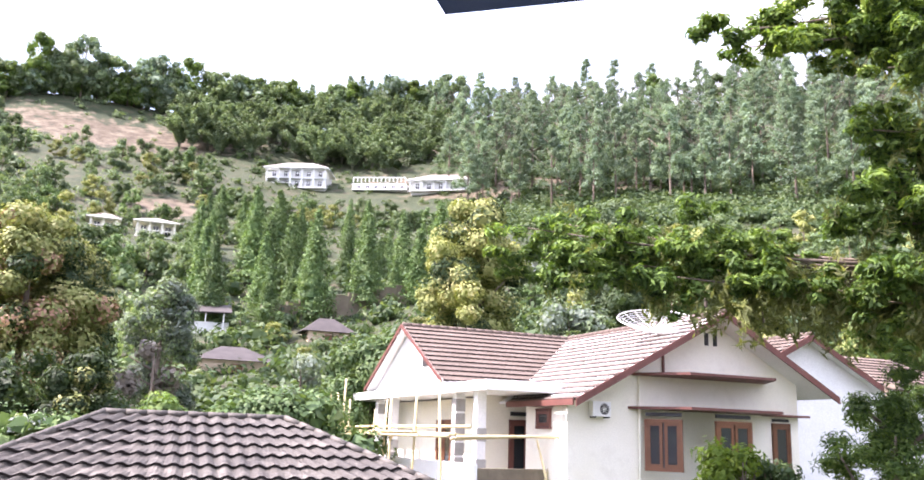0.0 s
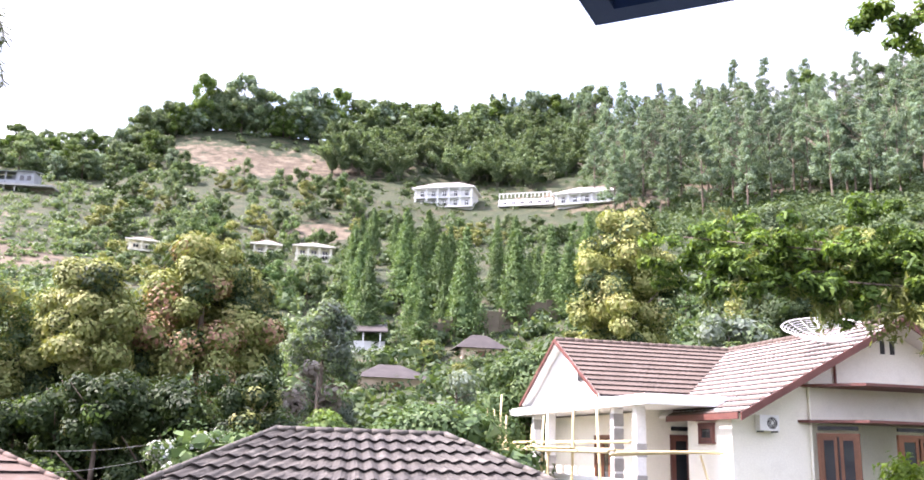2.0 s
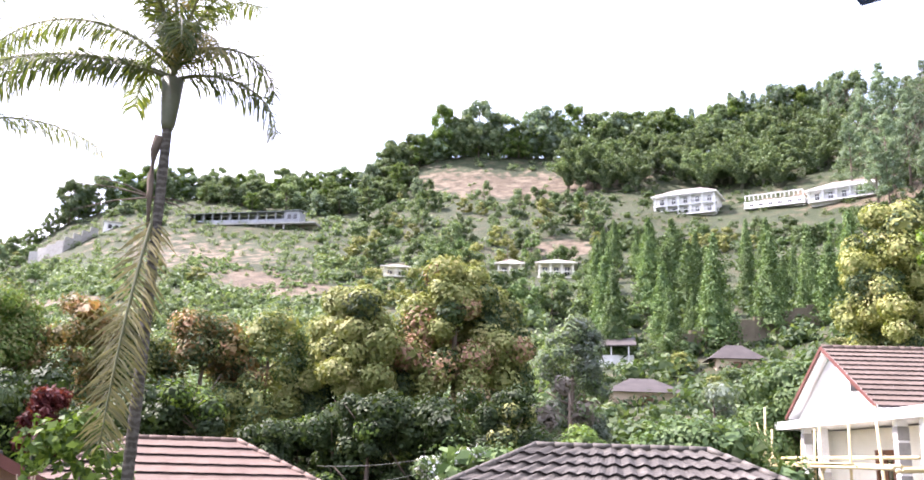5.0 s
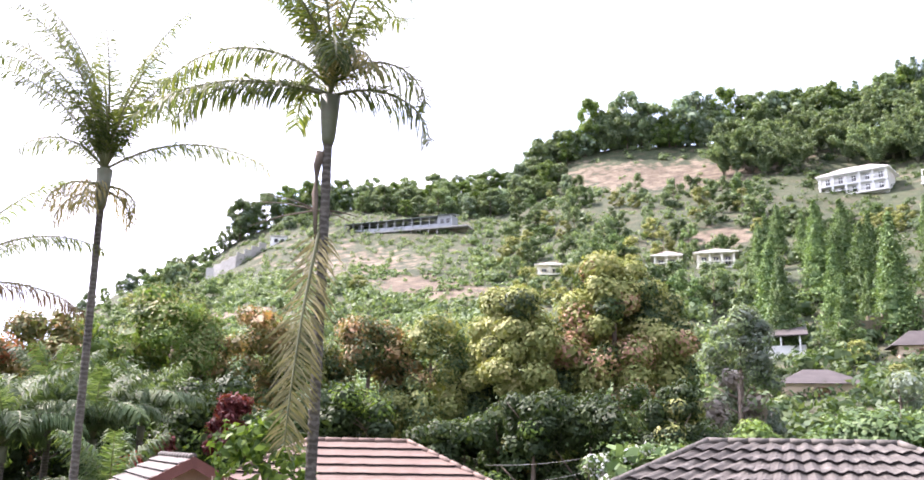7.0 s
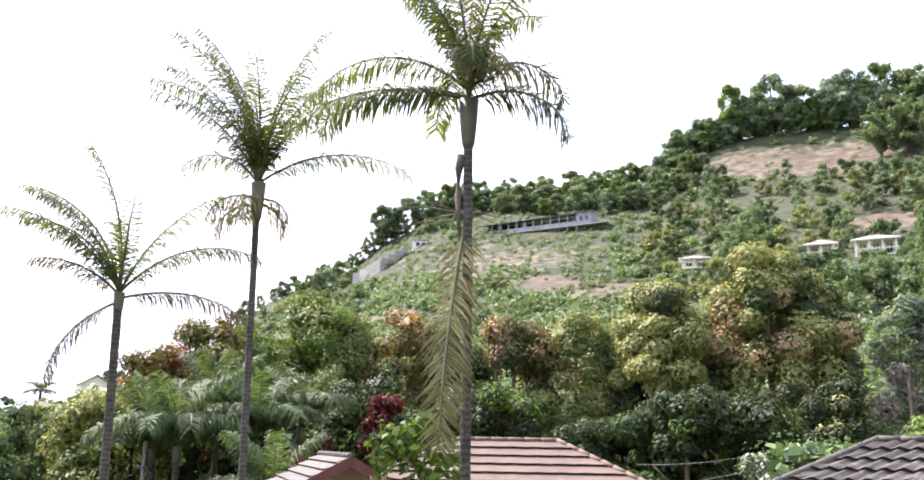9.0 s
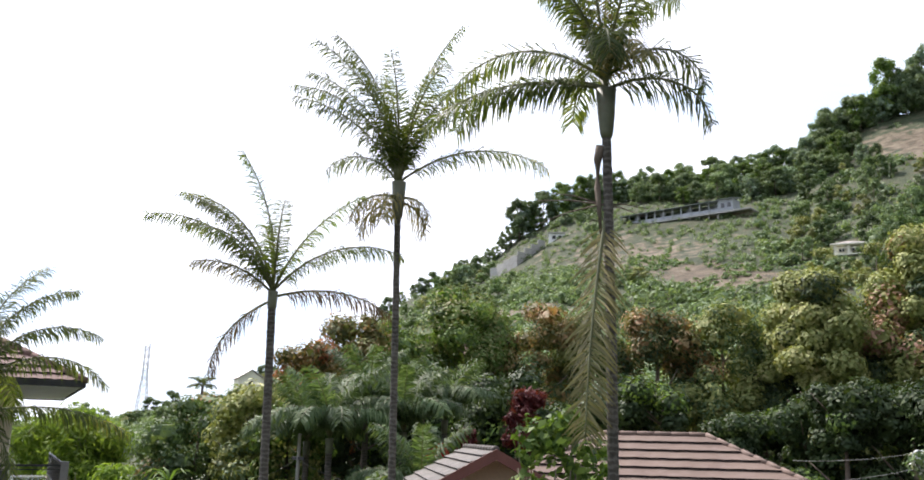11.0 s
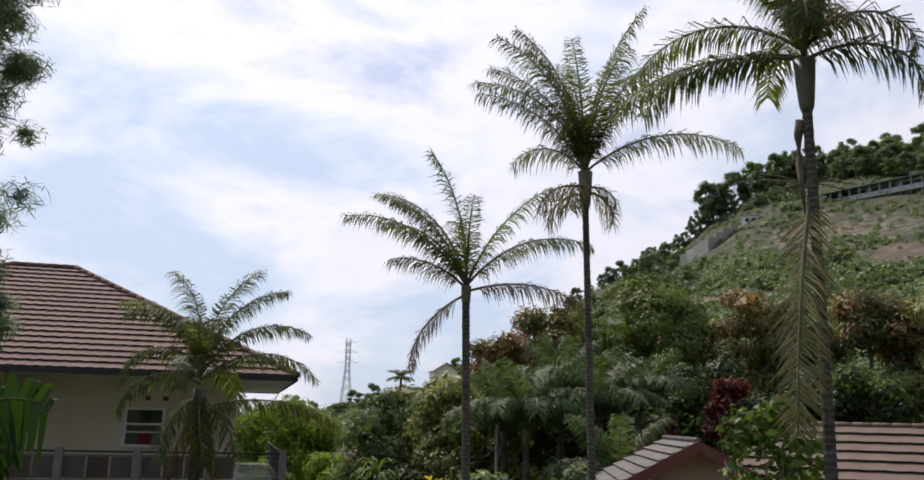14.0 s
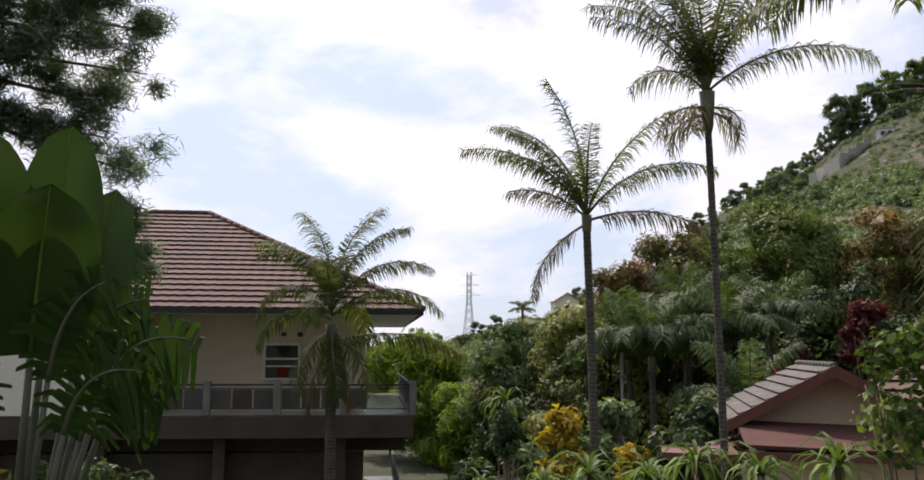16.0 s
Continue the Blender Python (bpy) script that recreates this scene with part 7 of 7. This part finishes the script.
def hip_cap(parent, x0, x1, y0, y1, z, rise, mat, inset=None):
    inset = inset or (y1 - y0) / 2
    bm = bmesh.new()
    ym = (y0 + y1) / 2
    v = [bm.verts.new(q) for q in ((x0, y0, z), (x1, y0, z), (x1, y1, z), (x0, y1, z), (x0 + inset, ym, z + rise), (x1 - inset, ym, z + rise))]
    for f in ((0, 1, 5, 4), (1, 2, 5), (2, 3, 4, 5), (3, 0, 4), (3, 2, 1, 0)):
        bm.faces.new([v[i] for i in f])
    return part("roof", bm, mat, parent)


def villa(az, el, width, storeys, label, depth=7.0, turn=0.0, roof=True, wall=None, rmat=None, bays=5, rise=1.5, floor=3.0):
    d, m = hill_place(az, el, 0.0, turn)
    g = thing("villa", m, label, "house", "villas on the hill")
    wall = wall or M["white"]
    w = width / 2
    h = floor * storeys
    part("wall", box(-w, w, 0, depth, -4, h), wall, g)
    for s in range(storeys):
        z = s * floor
        sl = part("balcony", box(-w - 0.3, w + 0.3, -1.3, 0.0, z - 0.22, z), wall, g)
        part("rail", box(-w - 0.3, w + 0.3, -1.3, -1.22, z + 0.75, z + 0.9), wall, sl)
        for k in range(bays + 1):
            x = -w + 2 * w * k / bays
            part("pillar", box(x - 0.16, x + 0.16, -1.25, -0.95, z, z + floor - 0.22), wall, sl)
        for k in range(bays):
            x = -w + 2 * w * (k + 0.5) / bays
            win = part("window", box(x - 0.36, x + 0.36, -0.06, 0.02, z + 0.5, z + floor - 0.5), M["glass"], g)
            part("frame", box(x - 0.04, x + 0.04, -0.09, -0.05, z + 0.5, z + floor - 0.5), wall, win)
    if roof:
        hip_cap(g, -w - 0.7, w + 0.7, -1.7, depth + 0.6, h, rise, rmat or M["far_roof"])
        part("eave", box(-w - 0.7, w + 0.7, -1.7, depth + 0.6, h - 0.2, h - 0.01), wall, g)
    else:
        for k in range(14):
            x = -w + 2 * w * k / 13
            part("baluster", box(x - 0.08, x + 0.08, -1.3, -1.15, h, h + 0.9), wall, g)
        part("rail", box(-w, w, -1.32, -1.12, h + 0.85, h + 1.0), wall, g)
    return g


villa(13.0, 15.5, 12.0, 2, "white two-storey villa with balconies on the hillside", depth=6.0, rise=2.1, floor=2.05, turn=-14)
villa(7.4, 15.75, 10.8, 1, "white terrace wing with a balustrade on the hillside", 6, turn=-12, roof=False, bays=6, floor=1.5)
villa(3.3, 15.9, 12.0, 1, "white villa with a pale hipped roof on the hillside", depth=6.0, turn=-12, rise=2.1, floor=2.1)
villa(24.65, 11.5, 3.4, 1, "small cream villa with a pale pyramid roof", 4.4, wall=M["cream"], bays=2, rise=1.2, floor=2.0)
villa(21.55, 11.5, 5.1, 1, "small cream villa with a pale pyramid roof", 5, wall=M["cream"], bays=3, rise=1.2, floor=2.2)
villa(32.3, 11.3, 3.6, 1, "small cream villa with a pale pyramid roof", 5, wall=M["cream"], bays=2, rise=1.0, floor=1.5)
villa(-3.0, 10.3, 3.4, 1, "small grey villa behind the trees", 5, bays=2, rise=1.0, floor=2.0)


def long_shed():
    """An open-fronted gallery: back wall, low parapet, thin posts, a sheet roof, and a closed room at one end."""
    d, m = hill_place(42.6, 13.62, 1.7, -26)
    g = thing("shed", m, "long pale grey open-fronted shed on a terrace cut into the hill", "shed", "hill sheds")
    w = d * radians(8.0) / 2
    part("back_wall", box(-w, w, 3.4, 3.6, -1.0, 2.6), M["tarp"], g)
    part("parapet", box(-w, w - 3.2, -0.1, 0.05, -0.2, 0.75), M["pale_wall"], g)
    part("floor_slab", box(-w - 0.5, w + 4.0, -0.9, 4.2, -0.55, -0.2), M["concrete"], g)
    part("roof", plate([(-w - 0.4, -0.7, 2.15), (w - 3.4, -0.7, 2.35), (w - 3.4, 4.2, 3.0), (-w - 0.4, 4.2, 2.8)], 0.1), M["tarp"], g, "pale grey sheet roof")
    room = part("end_room", box(w - 3.3, w, -0.3, 3.4, -0.2, 2.5), M["pale_wall"], g, "closed pale room at the end")
    part("roof", plate([(w - 3.6, -0.8, 2.5), (w + 0.4, -0.8, 2.5), (w + 0.4, 3.9, 3.3), (w - 3.6, 3.9, 3.3)], 0.1), M["tarp"], room)
    for x in (w - 2.7, w - 1.3):
        part("window", box(x, x + 0.8, -0.36, -0.28, 0.7, 1.7), M["glass"], room)
    n = 11
    for k in range(n + 1):
        x = -w + (2 * w - 3.4) * k / n
        part("post", box(x - 0.12, x + 0.12, -0.2, 0.02, -0.2, 2.25), M["pale_wall"], g)
        part("stilt", box(x - 0.15, x + 0.15, -0.5, -0.2, -2.6, -0.55), M["concrete"], g)
        if k % 3 == 1:
            part("partition", box(x + 0.6, x + 1.9, 1.4, 1.55, -0.2, 2.2), M["pale_wall"], g)
    part("retaining_wall", box(-w - 3, w + 4, 0.8, 1.2, -3.0, -0.55), M["stone"], g)


long_shed()
d, m = hill_place(50.4, 12.75)
g = thing("hut", m, "small white flat-roofed hut on the slope", "hut", "hill sheds")
part("wall", box(-1.9, 1.9, 0, 3, -1.5, 1.9), M["white"], g)
part("roof", box(-2.1, 2.1, -0.3, 3.3, 1.9, 2.15), M["concrete"], g)
for x in (-1.0, 0.4):
    part("window", box(x, x + 0.8, -0.05, 0.02, 0.5, 1.4), M["iron"], g)


def stepped_wall(name, az0, el0, az1, el1, n, height, mat, label):
    """A wall in short level lengths that follows the slope."""
    a = thing(name, Matrix.Identity(4), label, "wall")
    prev = None
    for i in range(n + 1):
        f = i / n
        az, el = az0 + (az1 - az0) * f, el0 + (el1 - el0) * f
        d = on_hill(az, el)
        p = heading(az) * d
        p.z = EYE + d * math.tan(radians(el))
        if prev is not None:
            q = (prev + p) / 2
            dx = (p - prev)
            L = math.hypot(dx.x, dx.y) / 2
            ob = part("panel", box(-L, L, -0.15, 0.15, -1.5, height, bevel=0.03), mat, a)
            ob.matrix_world = Matrix.Translation(q) @ pose(0, 0, 0, 0, 0, math.degrees(math.atan2(dx.y, dx.x)))
        prev = p


stepped_wall("retaining_wall", 14.6, 6.5, 3.6, 8.9, 14, 1.9, M["stone"], "stepped mossy stone retaining wall on the slope")
stepped_wall("boundary_wall", 54.8, 10.2, 51.2, 12.3, 8, 2.4, M["concrete"], "grey concrete boundary wall climbing the slope")


def pavilion(az, el, width, label, rise=2.0, h=2.4, wall="peach"):
    d, m = hill_place(az, el, 0, 12)
    g = thing("pavilion", m, label, "hut", "valley huts")
    w = width / 2
    part("wall", box(-w + 0.6, w - 0.6, 0.4, width - 0.8, -2, h), M[wall], g)
    hip_cap(g, -w, w, 0, width * 0.8, h, rise, M["thatch"], width * 0.36)
    part("door", box(-0.4, 0.4, 0.33, 0.42, -1.0, h - 0.25), M["wood"], g)


pavilion(15.7, 3.25, 6.4, "small ochre building with a dark hipped roof", 1.2, 1.2)
pavilion(10.1, 5.75, 5.0, "small building with a dark brown hipped roof", 1.4, 0.9)
d, m = hill_place(17.7, 5.75)
g = thing("hut", m, "small white shelter with a dark lean-to roof", "hut", "valley huts")
part("wall", box(-1.7, 1.7, 0, 2.5, -1.5, 1.2), M["white"], g)
part("roof", plate([(-2.4, -0.9, 1.85), (1.9, -0.9, 1.95), (1.9, 2.8, 3.1), (-2.4, 2.8, 3.0)], 0.12), M["thatch"], g)
for x in (-2.1, -0.4, 1.2):
    part("post", box(x - 0.06, x + 0.06, -0.7, -0.58, -1.5, 1.95), M["white"], g)
p = heading(70.0) * 120
g = thing("far_house", Matrix.Translation((p.x, p.y, 11.2)) @ pose(0, 0, 0, 0, 0, 82) @ Matrix.Scale(0.52, 4), "distant pale house with a gabled roof among trees", "house", "houses")
part("wall", plate([(-3.2, 0, -14), (3.2, 0, -14), (3.2, 0, 2.2), (0, 0, 4.2), (-3.2, 0, 2.2)], -6), M["cream"], g)
for sx in (-1, 1):
    part("roof", plate([(0, -0.5, 4.4), (sx * 3.7, -0.5, 2.1), (sx * 3.7, 6.5, 2.1), (0, 6.5, 4.4)], 0.15), M["far_roof"], g)
part("window", box(-0.6, 0.6, -0.08, 0.02, 0.2, 1.6), M["glass"], g)


def lattice_tower():
    d = 390
    p = heading(76.4) * d
    g = thing("power_pylon", Matrix.Translation((p.x, p.y, 8.0)), "tall steel lattice power pylon on the horizon", "pylon")
    H, w0, w1 = 33.0, 2.6, 0.9
    def corner(i, z):
        w = w0 + (w1 - w0) * min(1.0, z / 20)
        return Vector((w * (-1, 1, 1, -1)[i], w * (-1, -1, 1, 1)[i], z))
    for i in range(4):
        part("leg", rod(corner(i, -8), corner(i, 20), 0.14, seg=5), M["steel"], g)
        part("leg", rod(corner(i, 20), corner(i, H), 0.12, seg=5), M["steel"], g)
    zs = [0, 5, 9.5, 13.5, 17, 20, 23, 26, 29, 32]
    for a, b in zip(zs, zs[1:]):
        for i in range(4):
            j = (i + 1) % 4
            part("brace", rod(corner(i, a), corner(j, b), 0.08, seg=4), M["steel"], g)
            part("brace", rod(corner(j, a), corner(i, b), 0.08, seg=4), M["steel"], g)
    side = heading(-13.6)
    for z, r in ((22.5, 5.0), (27, 4.4), (31.5, 3.8)):
        for s in (-1, 1):
            part("arm", rod(Vector((0, 0, z)), side * s * r + Vector((0, 0, z)), 0.12, 0.06, 5), M["steel"], g)
            part("arm", rod(Vector((0, 0, z + 1.4)), side * s * r + Vector((0, 0, z)), 0.09, 0.06, 5), M["steel"], g)


lattice_tower()


def pole_and_cables():
    p = heading(66.65) * 25
    g = thing("utility_pole", Matrix.Translation((p.x, p.y, 0.4)), "slim grey utility pole in the garden", "pole")
    part("shaft", rod((0, 0, -0.2), (0, 0, 5.0), 0.07, 0.05), M["concrete"], g)
    part("crossarm", box(-0.4, 0.4, -0.03, 0.03, 4.3, 4.38), M["iron"], g)
    runs = [((p.x, p.y, 4.7), at_eye(59.5, -3.2, 24), 0.25), ((p.x, p.y, 4.75), at_eye(72, -3.0, 30), 0.3), (at_eye(36.5, -0.9, 21), at_eye(27.5, 0.35, 26), 0.15), (at_eye(37, -2.2, 21), at_eye(28, -0.5, 26), 0.15)]
    for a, b, sag in runs:
        a, b = Vector(a), Vector(b)
        pts = [a.lerp(b, t) - Vector((0, 0, 4 * sag * t * (1 - t))) for t in np.linspace(0, 1, 11)]
        v, f = tube(pts, [0.0045] * 11, 4)
        tagged(new("cable", mesh_of("cable", v, f, M["concrete"])), "thin pale overhead cable across the garden", "cable", "overhead cables")


pole_and_cables()
